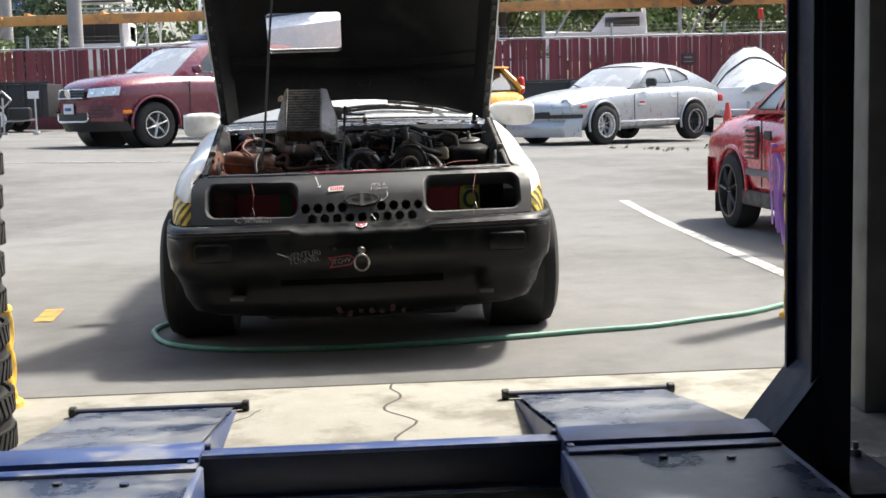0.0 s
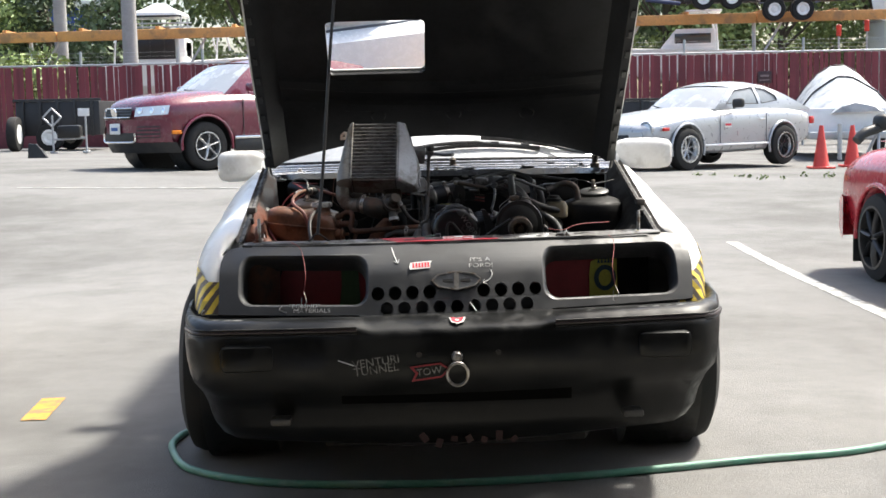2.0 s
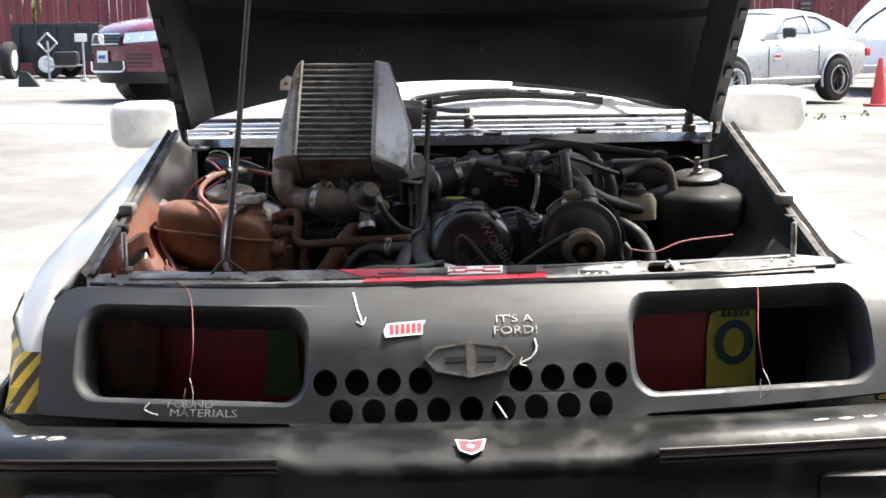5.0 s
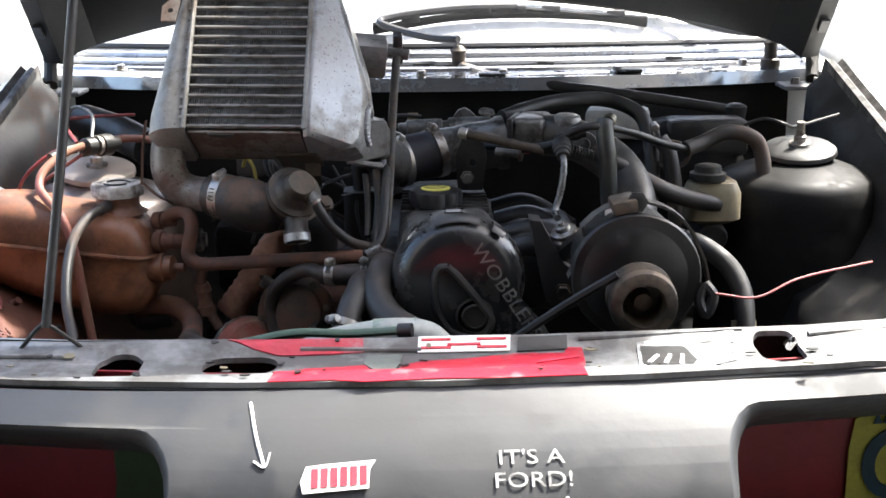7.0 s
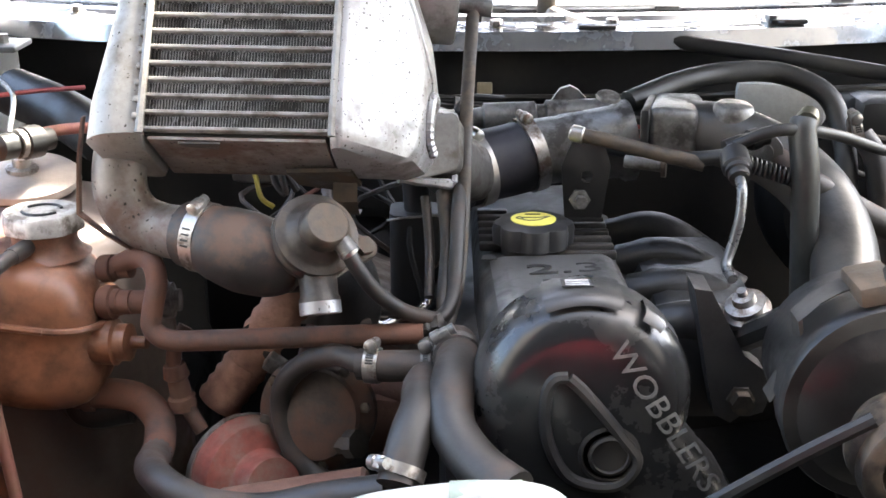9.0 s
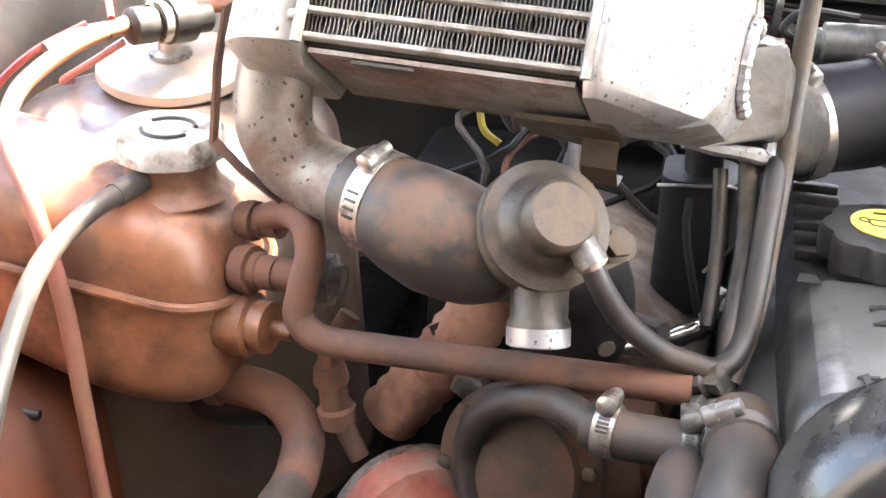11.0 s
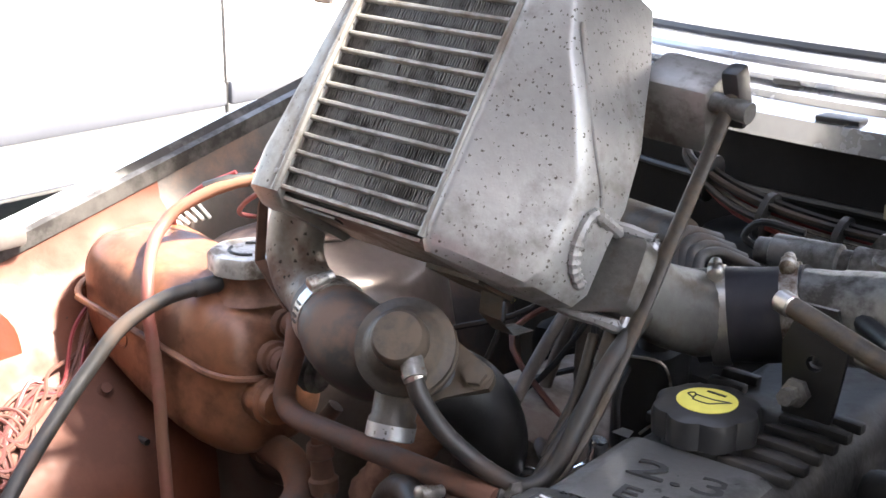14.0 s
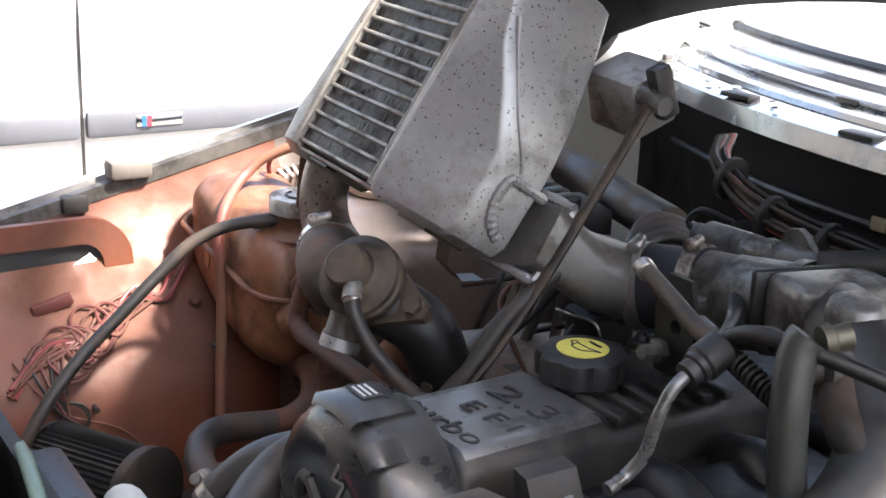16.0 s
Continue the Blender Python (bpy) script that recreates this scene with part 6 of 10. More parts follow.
part("end_tank", tank_mesh([(-0.012, right_ring(0.205, 0.218, 0.036, off=0.010)), (-0.005, right_ring(0.220, 0.233, 0.042, off=0.003)), (0.008, right_ring(0.227, 0.240, 0.046)), (0.045, right_ring(0.230, 0.240, 0.047)), (0.08, right_ring(0.231, 0.242, 0.043)), (0.13, right_ring(0.220, 0.235, 0.022)), (0.165, right_ring(0.208, 0.224, 0.008)), (0.20, right_ring(0.199, 0.214, 0.003)), (0.246, right_ring(0.186, 0.196, -0.002)), (0.252, right_ring(0.178, 0.186, 0.0, off=0.006))]), ALU, cooler, "pitted aluminium end tank", angle=35)
part("end_tank", tank_mesh([(-0.014, soft_ring([(0, 0.01), (-0.03, 0.012), (-0.045, 0.03), (-0.04, 0.085), (0, 0.09)], 0.01)), (-0.004, soft_ring([(0, -0.004), (-0.035, 0.0), (-0.056, 0.02), (-0.052, 0.095), (0, 0.10)], 0.012)), (0.03, soft_ring([(0, -0.004), (-0.036, -0.002), (-0.054, 0.016), (-0.05, 0.095), (0, 0.10)], 0.012)), (0.13, soft_ring([(0, -0.004), (-0.026, -0.002), (-0.038, 0.014), (-0.034, 0.095), (0, 0.10)], 0.01)), (0.23, soft_ring([(0, -0.004), (-0.014, -0.002), (-0.022, 0.012), (-0.02, 0.095), (0, 0.10)], 0.006)), (0.25, soft_ring([(0, 0.0), (-0.01, 0.002), (-0.016, 0.016), (-0.014, 0.09), (0, 0.095)], 0.006))]), TANKALU, cooler, "dusty aluminium end tank", angle=40)
# seams where the tanks meet the core, lug, and bottom plate
for u in (-0.002, 0.160):
    part("weld_seam", tube([ic(u, -0.004, -0.002), ic(u, 0.12, -0.0045), ic(u, 0.25, -0.002)], 0.0035, 8), TANKALU, cooler)
for k in range(13):
    part("seam_tooth", box(*ic(-0.006, 0.012 + 0.0161 * k, -0.003), 0.006, 0.006, 0.005, 0.002, m=facing((0, 0, 0), IU, IV)), TANKALU, cooler)
part("lug", plate([(-0.044, 0.165), (-0.024, 0.165), (-0.020, 0.20), (-0.030, 0.205), (-0.044, 0.19)], [ring(-0.032, 0.183, 0.004, n=10)], lambda u, v, w: ic(u, v, -0.008 - w), 0.003), ALUPIPE, cooler)
part("bottom_plate", plate([(0.004, 0.004), (0.154, 0.004), (0.154, 0.094), (0.004, 0.094)], [], lambda u, v, w: ic(u, -0.0045 - w, v), 0.003), ALUPIPE, cooler)
part("bottom_flange", plate([(0.03, 0.004), (0.066, 0.004), (0.062, 0.018), (0.034, 0.012)], [], lambda u, v, w: ic(u, -0.009 - w, v), 0.002), VALVEM, cooler)
part("support_bracket", plate([(0.112, 0.065), (0.17, 0.06), (0.175, 0.10), (0.15, 0.115), (0.118, 0.10)], [], lambda u, v, w: ic(u, -0.011 - w, v), 0.004), VALVEM, cooler)
part("support_ear", loft([[ic(0.150 + du, -0.014 - dv, 0.09 + dw) for dv, dw in ((0, 0), (0.018, 0.008), (0.024, 0.03), (0.012, 0.05))] for du in (0, 0.022)]), VALVEM, cooler)
# outlet with its welded flange
outlet = part("outlet", loft([[Vector(c) + Vector((0, 0, 0)) + (s1 * a + s2 * b) for a, b in rrect(-h, -g, h, g, rr, 5)] for c, s1, s2, h, g, rr in (
    ((-0.118, 0.79, 0.93), Vector((0, 0.55, 0.83)), Vector((0.83, 0.3, -0.2)), 0.029, 0.026, 0.008),
    ((-0.090, 0.812, 0.925), Vector((0, 0.50, 0.86)), Vector((0.86, -0.3, 0.2)), 0.028, 0.026, 0.010),
    ((-0.074, 0.848, 0.896), Vector((-0.1, 0.30, 0.95)), Vector((0.9, -0.4, 0.1)), 0.030, 0.029, 0.02),
    ((-0.058, 0.888, 0.880), Vector((-0.1, 0.15, 0.98)), Vector((0.9, -0.4, 0.1)), 0.033, 0.033, 0.0329))], closed=True, caps=True), mat("stained_outlet_alloy", (0.11, 0.105, 0.097), 0.42, metal=0.6, var=0.2, scale=25, bump=0.12, dirt=(0.10, 0.085, 0.07), amount=0.3, dscale=40), cooler, "welded outlet pipe")
wl = []
for a, b in rrect(-0.034, -0.030, 0.034, 0.030, 0.006, 3):
    wl.append(Vector((-0.097, 0.806, 0.926)) + Vector((0, 0.55, 0.83)) * a + Vector((0.83, 0.3, -0.2)) * b)
part("weld_bead", tube(wl + [wl[0]], 0.0048, 8, 3, ribs=0.12), ALU, cooler, "rippled weld bead")
part("weld_bead", tube([(-0.119, 0.8005, 1.100), (-0.114, 0.7975, 1.076), (-0.101, 0.7915, 1.031), (-0.092, 0.7915, 0.993), (-0.0905, 0.791, 0.978)], 0.0019, 8), ALU, cooler, "sharp welded crease")
part("weld_bead", tube([(-0.092, 0.816, 0.953), (-0.0885, 0.794, 0.967), (-0.0905, 0.781, 0.974), (-0.0935, 0.769, 0.958), (-0.0935, 0.7655, 0.940), (-0.09, 0.770, 0.925)], 0.0045, 8, 6, ribs=0.14), ALU, cooler, "rippled weld bead")
part("coupler_hose", tube([(-0.066, 0.888, 0.878), (-0.045, 0.898, 0.882), (-0.018, 0.906, 0.886), (0.012, 0.913, 0.893)], 0.0355, 28), HOSEBLUE, car, "blue-black coupling hose")
cpl = bpy.data.objects["coupler_hose"]
clamp((-0.051, 0.896, 0.880), (0.86, 0.45, 0.15), 0.0362, 0.013, cpl, STEEL, up=(0, -0.25, 1))
clamp((0.002, 0.910, 0.891), (0.88, 0.35, 0.2), 0.0362, 0.013, cpl, STEEL, up=(0, -0.1, 1))
# inlet elbow from the other tank down to the bypass valve
part("inlet_elbow", tube([(-0.352, 0.772, 0.955), (-0.360, 0.760, 0.93), (-0.361, 0.752, 0.90), (-0.350, 0.748, 0.878), (-0.328, 0.742, 0.868), (-0.298, 0.727, 0.868)], 0.0235, 24), ALUPIPE, cooler, "dusty aluminium inlet elbow")
rub = part("inlet_hose", tube([(-0.300, 0.728, 0.868), (-0.284, 0.7195, 0.8675), (-0.268, 0.713, 0.864), (-0.248, 0.709, 0.858), (-0.228, 0.710, 0.852), (-0.210, 0.714, 0.850)], 0.0285, 28, radii=[0.0285, 0.0287, 0.033, 0.0355, 0.0335, 0.028]), mat("dusty_black_rubber", (0.024, 0.023, 0.022), 0.5, var=0.15, scale=30, bump=0.08, dirt=(0.10, 0.062, 0.043), amount=0.33, dscale=22), car, "dusty rubber inlet hose")
clamp((-0.284, 0.7195, 0.8675), (0.90, -0.42, -0.06), 0.0290, 0.013, rub, STEEL, 75)
part("inlet_strap", loft([[(x + dx, y, z) for dx in (-0.001, 0.001)] + [(x + dx, y - 0.010, z) for dx in (0.001, -0.001)] for x, y, z in ((-0.388, 0.758, 0.965), (-0.393, 0.752, 0.93), (-0.397, 0.75, 0.882), (-0.378, 0.748, 0.866), (-0.352, 0.742, 0.852))], closed=True, caps=True), RUST, car, "rusty flat strap")

# ---- bypass valve ----
BA = Vector((0.40, -0.69, 0.60)).normalized()
bc = Vector((-0.189, 0.701, 0.873))
valve = part("bypass_valve", lathe(bc - BA * 0.014, BA, [(0, 0.031), (0.004, 0.0355), (0.009, 0.0368), (0.012, 0.0368), (0.014, 0.0345), (0.017, 0.0345), (0.019, 0.0368), (0.0225, 0.0362), (0.024, 0.0315), (0.0245, 0.030), (0.026, 0.0275), (0.030, 0.026), (0.034, 0.0205), (0.047, 0.0195), (0.050, 0.017), (0.0505, 0.0)], 40), VALVEM, car, "dusty round boost bypass valve")
b1, b2 = Vector((-0.240, 0.697, 0.862)), Vector((-0.152, 0.734, 0.852))
ax_ = (b2 - b1).normalized()
ay_ = BA.cross(ax_).normalized()
mid_ = (b1 + b2) / 2
ear = []
L_ = (b2 - b1).length / 2
for a in range(0, 360, 15):
    t = radians(a)
    x = math.cos(t)
    if abs(x) > 0.86:
        ear.append((math.copysign(L_, x) + 0.013 * math.cos(t), 0.013 * math.sin(t)))
    else:
        ear.append((x * L_ * 0.9, 0.031 * math.copysign(abs(math.sin(t)) ** 1.2, math.sin(t))))
part("flange", plate(ear, [], lambda u, v, w: mid_ + ax_ * u + ay_ * v + BA * (0.003 - w), 0.012), VALVEM, valve)
for b in (b1, b2):
    bo = part("bolt", lathe(b + BA * 0.003, BA, [(0, 0.0115), (0.0015, 0.0115), (0.002, 0.0085), (0.009, 0.0085), (0.0095, 0.006)], 6), VALVEM, valve)
part("outlet_stub", lathe((-0.187, 0.692, 0.852), (0.10, -0.38, -0.92), [(0, 0.0165), (0.026, 0.016), (0.028, 0.0175), (0.040, 0.0172), (0.041, 0.0145), (0.03, 0.0135), (0.012, 0.0135)], 24), VALVEM, valve, "cast outlet stub")
part("stub_rim", lathe(Vector((-0.187, 0.692, 0.852)) + Vector((0.10, -0.38, -0.92)) * 0.0305, (0.10, -0.38, -0.92), [(0, 0.0178), (0.010, 0.0178), (0.011, 0.0160), (0.004, 0.0150)], 24, ends=False), ALU, valve, "bare bright rim")
part("nipple", cyl((-0.166, 0.681, 0.878), (-0.156, 0.674, 0.868), 0.0085, 10), CAST, valve)
part("vacuum_hose", tube([(-0.160, 0.676, 0.872), (-0.152, 0.675, 0.856), (-0.138, 0.682, 0.833), (-0.118, 0.694, 0.812), (-0.100, 0.700, 0.803), (-0.084, 0.705, 0.800), (-0.074, 0.722, 0.809), (-0.070, 0.745, 0.838), (-0.068, 0.775, 0.872), (-0.064, 0.82, 0.905)], 0.0068, 14), GREYHOSE, car, "grey vacuum hose")
part("nipple_clip", lathe((-0.1605, 0.6765, 0.8725), (0.5, 0.05, -0.85), [(0, 0.0072), (0, 0.0088), (0.006, 0.0088), (0.006, 0.0072)], 14), STEEL, car)
for pts in (((-0.20, 0.925, 0.855), (-0.192, 0.875, 0.83), (-0.186, 0.832, 0.802), (-0.170, 0.785, 0.785), (-0.15, 0.745, 0.778)), ((-0.196, 0.928, 0.852), (-0.203, 0.905, 0.81), (-0.204, 0.883, 0.768), (-0.165, 0.83, 0.762), (-0.119, 0.782, 0.776)), ((-0.190, 0.93, 0.855), (-0.190, 0.92, 0.82), (-0.183, 0.908, 0.783), (-0.16, 0.888, 0.760), (-0.133, 0.873, 0.747))):
    part("breather_hose", tube(pts, 0.0055, 10), mat("tan_grey_hose", (0.085, 0.07, 0.06), 0.55, var=0.2, scale=30, bump=0.1), car, "thin tan-grey breather hose")
part("turbo_elbow", tube([(-0.215, 0.706, 0.852), (-0.195, 0.725, 0.845), (-0.172, 0.752, 0.826), (-0.165, 0.768, 0.79), (-0.175, 0.775, 0.75)], 0.028, 20), DUSTBLACK, car, "dusty cast compressor elbow")

# ---- engine ----
part("engine_block", box(0.01, 0.86, 0.62, 0.19, 0.42, 0.34, 0.02), DUSTBLACK, car, "grimy black engine block")


def vc_loop(y, dx, z0, z1):
    return [(x, y, z) for x, z in soft_ring([(-0.062 + dx, z0), (-0.056 + dx, z1 - 0.012), (-0.040 + dx, z1), (0.056 + dx, z1 + 0.003), (0.070 + dx, z1 - 0.010), (0.076 + dx, z0)], 0.008)]


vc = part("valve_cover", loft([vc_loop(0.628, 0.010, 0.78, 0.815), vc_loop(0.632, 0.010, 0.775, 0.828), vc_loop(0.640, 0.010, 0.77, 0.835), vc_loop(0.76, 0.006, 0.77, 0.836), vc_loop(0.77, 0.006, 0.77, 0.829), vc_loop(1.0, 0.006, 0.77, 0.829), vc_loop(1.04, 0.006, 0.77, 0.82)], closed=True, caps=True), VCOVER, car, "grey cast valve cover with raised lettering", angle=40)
part("cover_rim", loft([[(x, y, z) for x, y in rrect(-0.072, 0.632, 0.096, 1.05, 0.015)] for z in (0.762, 0.776)], closed=True, caps=True), DUSTBLACK, vc)
DARKCAST = mat("dark_cover_casting", (0.030, 0.029, 0.028), 0.42, metal=0.3, var=0.25, scale=30, bump=0.2, dirt=(0.055, 0.05, 0.045), amount=0.3, dscale=22)
vc.data.materials.append(DARKCAST)
# Upward faces at the front keep the grey; all others take the darker casting.
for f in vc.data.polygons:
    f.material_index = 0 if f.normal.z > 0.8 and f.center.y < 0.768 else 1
INK = mat("dark_cast_letters", (0.028, 0.028, 0.028), 0.6, metal=0.2, var=0.2, scale=30, bump=0.1)
for txt, sz, x, y in (("2.3", 0.034, 0.024, 0.723), ("E F I", 0.025, 0.030, 0.6885), ("turbo", 0.027, 0.022, 0.6535)):
    words(txt, sz, Matrix.Translation((x, y, 0.8376)) @ Matrix.Rotation(radians(6), 4, "Z") @ Matrix.Diagonal((1.7 if txt == "2.3" else 1.35, 0.95, 1, 1)), INK, vc, "raised_lettering", 0.0008, "dark raised lettering")
for k in range(6):
    part("cooling_rib", box(0.048, 0.775 + 0.021 * k, 0.8325, 0.052, 0.009, 0.008, 0.002), DARKCAST, vc)
    part("cooling_rib", box(-0.034, 0.80 + 0.021 * k, 0.8325, 0.03, 0.009, 0.008, 0.002), DARKCAST, vc)
part("cast_mark", plate([(-0.048, 0.752), (-0.034, 0.752), (-0.037, 0.763), (-0.046, 0.763)], [], lambda u, v, w: (u, v, 0.8368 - w), 0.0006), INK, vc)
oc = bmesh.new()
rows = []
seg = 48
for h, r, k in ((0, 0.030, 0.0), (0.002, 0.0345, 0.0022), (0.016, 0.0352, 0.0024), (0.021, 0.034, 0.0018), (0.0235, 0.029, 0.0), (0.0235, 0.0, 0)):
    rows.append([oc.verts.new(((r + k * (abs(math.cos(4 * a)) * 2 - 1)) * math.cos(a), 0.793 + (r + k * (abs(math.cos(4 * a)) * 2 - 1)) * math.sin(a), 0.837 + h)) for a in [i * math.tau / seg for i in range(seg)]])
grid_faces(oc, rows, True)
ocap = part("oil_cap", oc, BLACK, vc, "black oil filler cap")
part("cap_neck", cyl((0, 0.793, 0.825), (0, 0.793, 0.84), 0.029, 28), DUSTBLACK, vc)
part("cap_label", cyl((0, 0.793, 0.8605), (0, 0.793, 0.8612), 0.0205, 32), DECALY, ocap, "yellow oil symbol label")
for pts in (((-0.010, 0.003), (-0.008, -0.005), (0.004, -0.005), (0.009, 0.001), (0.015, 0.006), (0.010, 0.005), (0.003, 0.003), (-0.010, 0.003)), ((-0.009, 0.002), (-0.013, 0.005), (-0.0155, 0.001), (-0.010, -0.002))):
    part("cap_symbol", tube([(u, 0.793 + v, 0.8613) for u, v in pts], 0.0008, 6, 2, flat=0.5), DECALK, ocap)
part("symbol_bar", box(0.0, 0.8055, 0.8616, 0.014, 0.0022, 0.0005), DECALK, ocap)

# timing cover
tc_loop = []
for a in range(-20, 201, 10):
    tc_loop.append((0.026 + 0.084 * math.cos(radians(a)), 0.785 + 0.085 * math.sin(radians(a))))
tc_loop += [(-0.055, 0.74), (-0.03, 0.70), (0.0, 0.66), (0.06, 0.60), (0.16, 0.60), (0.17, 0.66), (0.135, 0.72)]


def scaled(loop, g, cx=0.04, cz=0.75):
    out = []
    for x, z in loop:
        d = Vector((x - cx, z - cz))
        out.append((cx + d.x * (1 - g / d.length), cz + d.y * (1 - g / d.length)))
    return out


tc = part("timing_cover", loft([[(x, y, z) for x, z in scaled(tc_loop, g)] for g, y in ((0.004, 0.622), (0.0, 0.612), (0.0, 0.588), (0.003, 0.574), (0.009, 0.563), (0.018, 0.556), (0.03, 0.554))], closed=True, caps=True), mat("black_timing_cover", (0.017, 0.018, 0.019), 0.22, var=0.12, scale=20, bump=0.03, dirt=(0.035, 0.034, 0.032), amount=0.3, dscale=12), car, "black plastic timing belt cover", angle=50)
rib = [(0.012, 0.812), (0.026, 0.798), (0.052, 0.765), (0.066, 0.742), (0.05, 0.722), (0.016, 0.728), (-0.002, 0.76), (-0.004, 0.795), (0.002, 0.81)]
part("cover_rib", tube([(x, 0.554, z) for x, z in rib + [rib[0]]], 0.005, 8), BLACK, tc)
part("cover_plug", lathe((0.045, 0.556, 0.748), (0, -1, 0), [(0, 0.0165), (0.005, 0.0165), (0.006, 0.014), (0.003, 0.0135), (0.003, 0)], 24), BLACK, tc)
part("plug_ring", lathe((0.045, 0.556, 0.748), (0, -1, 0), [(0, 0.024), (0.003, 0.024), (0.004, 0.021), (0.002, 0.020)], 24), BLACK, tc)
wd = Vector((0.081, 0, -0.124)).normalized()
words("WOBBLERS", 0.0265, facing((0.085, 0.5525, 0.779), wd, Vector((0.84, 0, 0.55))) @ Matrix.Diagonal((1.06, 0.95, 1, 1)), mat("worn_cover_print", (0.16, 0.16, 0.155), 0.6, var=0.3, scale=60, bump=0), tc, depth=0.0002, label="thin white lettering")
for a0, a1, y0, y1 in ((72, 112, 0.566, 0.610), (48, 60, 0.563, 0.588)):
    part("cover_pad", loft([[(0.026 + (0.084 + h) * math.cos(radians(a0 + (a1 - a0) * k / 6)), y, 0.785 + (0.085 + h) * math.sin(radians(a0 + (a1 - a0) * k / 6))) for k in range(7)] for y, h in ((y0 - 0.004, -0.004), (y0, 0.0028), (y1, 0.0028), (y1 + 0.003, -0.002))]), tc.data.materials[0], tc, angle=60)
part("cover_label", box(0.020, 0.590, 0.8735, 0.024, 0.016, 0.0006), DECALK, tc)
for k in range(3):
    part("label_bar", box(0.020, 0.5945 - 0.0045 * k, 0.8741, 0.018, 0.002, 0.0004), mat("dull_white_print", (0.4, 0.4, 0.4), 0.6), tc)

# alternator with pulley and belt
alt = part("alternator", lathe((0.237, 0.63, 0.812), (-0.02, -1, -0.04), [(0, 0.05), (0.02, 0.068), (0.085, 0.07), (0.09, 0.074), (0.115, 0.074), (0.12, 0.066), (0.128, 0.05), (0.13, 0.03), (0.132, 0.0)], 40), DUSTBLACK, car, "dusty black alternator")
part("pulley", lathe((0.236, 0.500, 0.797), (-0.02, -1, -0.04), [(0, 0.03), (0.02, 0.040), (0.024, 0.040), (0.03, 0.033), (0.036, 0.040), (0.042, 0.033), (0.05, 0.040), (0.062, 0.0385), (0.064, 0.036), (0.064, 0.0255), (0.03, 0.022), (0.03, 0.012), (0.05, 0.010), (0.05, 0)], 40), VALVEM, alt, "grooved steel pulley")
part("fan_rim", lathe((0.237, 0.525, 0.809), (-0.02, -1, -0.04), [(0, 0.076), (0.012, 0.078), (0.016, 0.076)], 40), DUSTBLACK, alt)
part("belt", tube([(0.205, 0.452, 0.828), (0.16, 0.455, 0.80), (0.11, 0.46, 0.765), (0.06, 0.47, 0.725)], 0.0055, 8), RUBBER, car, "black drive belt")
arc = [(0.158, 0.800), (0.178, 0.838)] + [(0.237 + 0.083 * math.cos(radians(a)), 0.810 + 0.083 * math.sin(radians(a))) for a in range(140, 24, -12)] + [(0.322, 0.822), (0.332, 0.782)]
part("strap", loft([[(x + dx * 0.0025, y, z + dx * 0.0025) for x, z in arc] for dx, y in ((0, 0.536), (0, 0.560), (1, 0.560), (1, 0.536), (0, 0.536))]), mat("worn_strap_steel", (0.075, 0.07, 0.063), 0.45, metal=0.4, var=0.2, scale=30, bump=0.1), alt, "dusty steel strap")
part("strap_lug", box(0.222, 0.535, 0.893, 0.03, 0.05, 0.016, 0.004, m=Matrix.Rotation(radians(-12), 4, "Y")), VALVEM, alt)
part("adjuster", tube([(0.318, 0.51, 0.80), (0.328, 0.505, 0.785), (0.32, 0.50, 0.765), (0.312, 0.505, 0.78), (0.318, 0.51, 0.80)], 0.007, 8), DUSTBLACK, alt)
part("case_bolt", lathe((0.238, 0.535, 0.895), (-0.1, -1, 0.2), [(0, 0.013), (0.02, 0.013), (0.022, 0.009)], 6), DUSTBLACK, alt)
BRKM = mat("grimy_cast_bracket", (0.026, 0.025, 0.024), 0.62, metal=0.1, var=0.18, scale=30, bump=0.15, dirt=(0.045, 0.042, 0.038), amount=0.3, dscale=22)
brk = part("alternator_bracket", loft([[(x, y, z) for x, z in ((0.120, 0.848), (0.134, 0.846), (0.164, 0.790), (0.181, 0.777), (0.181, 0.749), (0.156, 0.730), (0.142, 0.738), (0.135, 0.770))] for y in (0.645, 0.648, 0.685)], closed=True, caps=True), BRKM, car, "cast bracket plate", smooth=False)
part("bracket_bolt", lathe((0.163, 0.645, 0.752), (0, -1, 0), [(0, 0.012), (0.003, 0.012), (0.004, 0.0095), (0.014, 0.0095)], 6), VALVEM, brk)
part("bracket_arm", tube([(0.165, 0.66, 0.80), (0.185, 0.62, 0.83), (0.215, 0.57, 0.872)], 0.012, 8), DUSTBLACK, brk)
part("pressure_sender", lathe((0.172, 0.668, 0.812), (-0.35, -0.3, 0.9), [(0, 0.019), (0.012, 0.020), (0.014, 0.016), (0.02, 0.017), (0.022, 0.010), (0.028, 0.009), (0.029, 0.004), (0.034, 0.004)], 20), STEEL, car, "bright metal pressure sender")

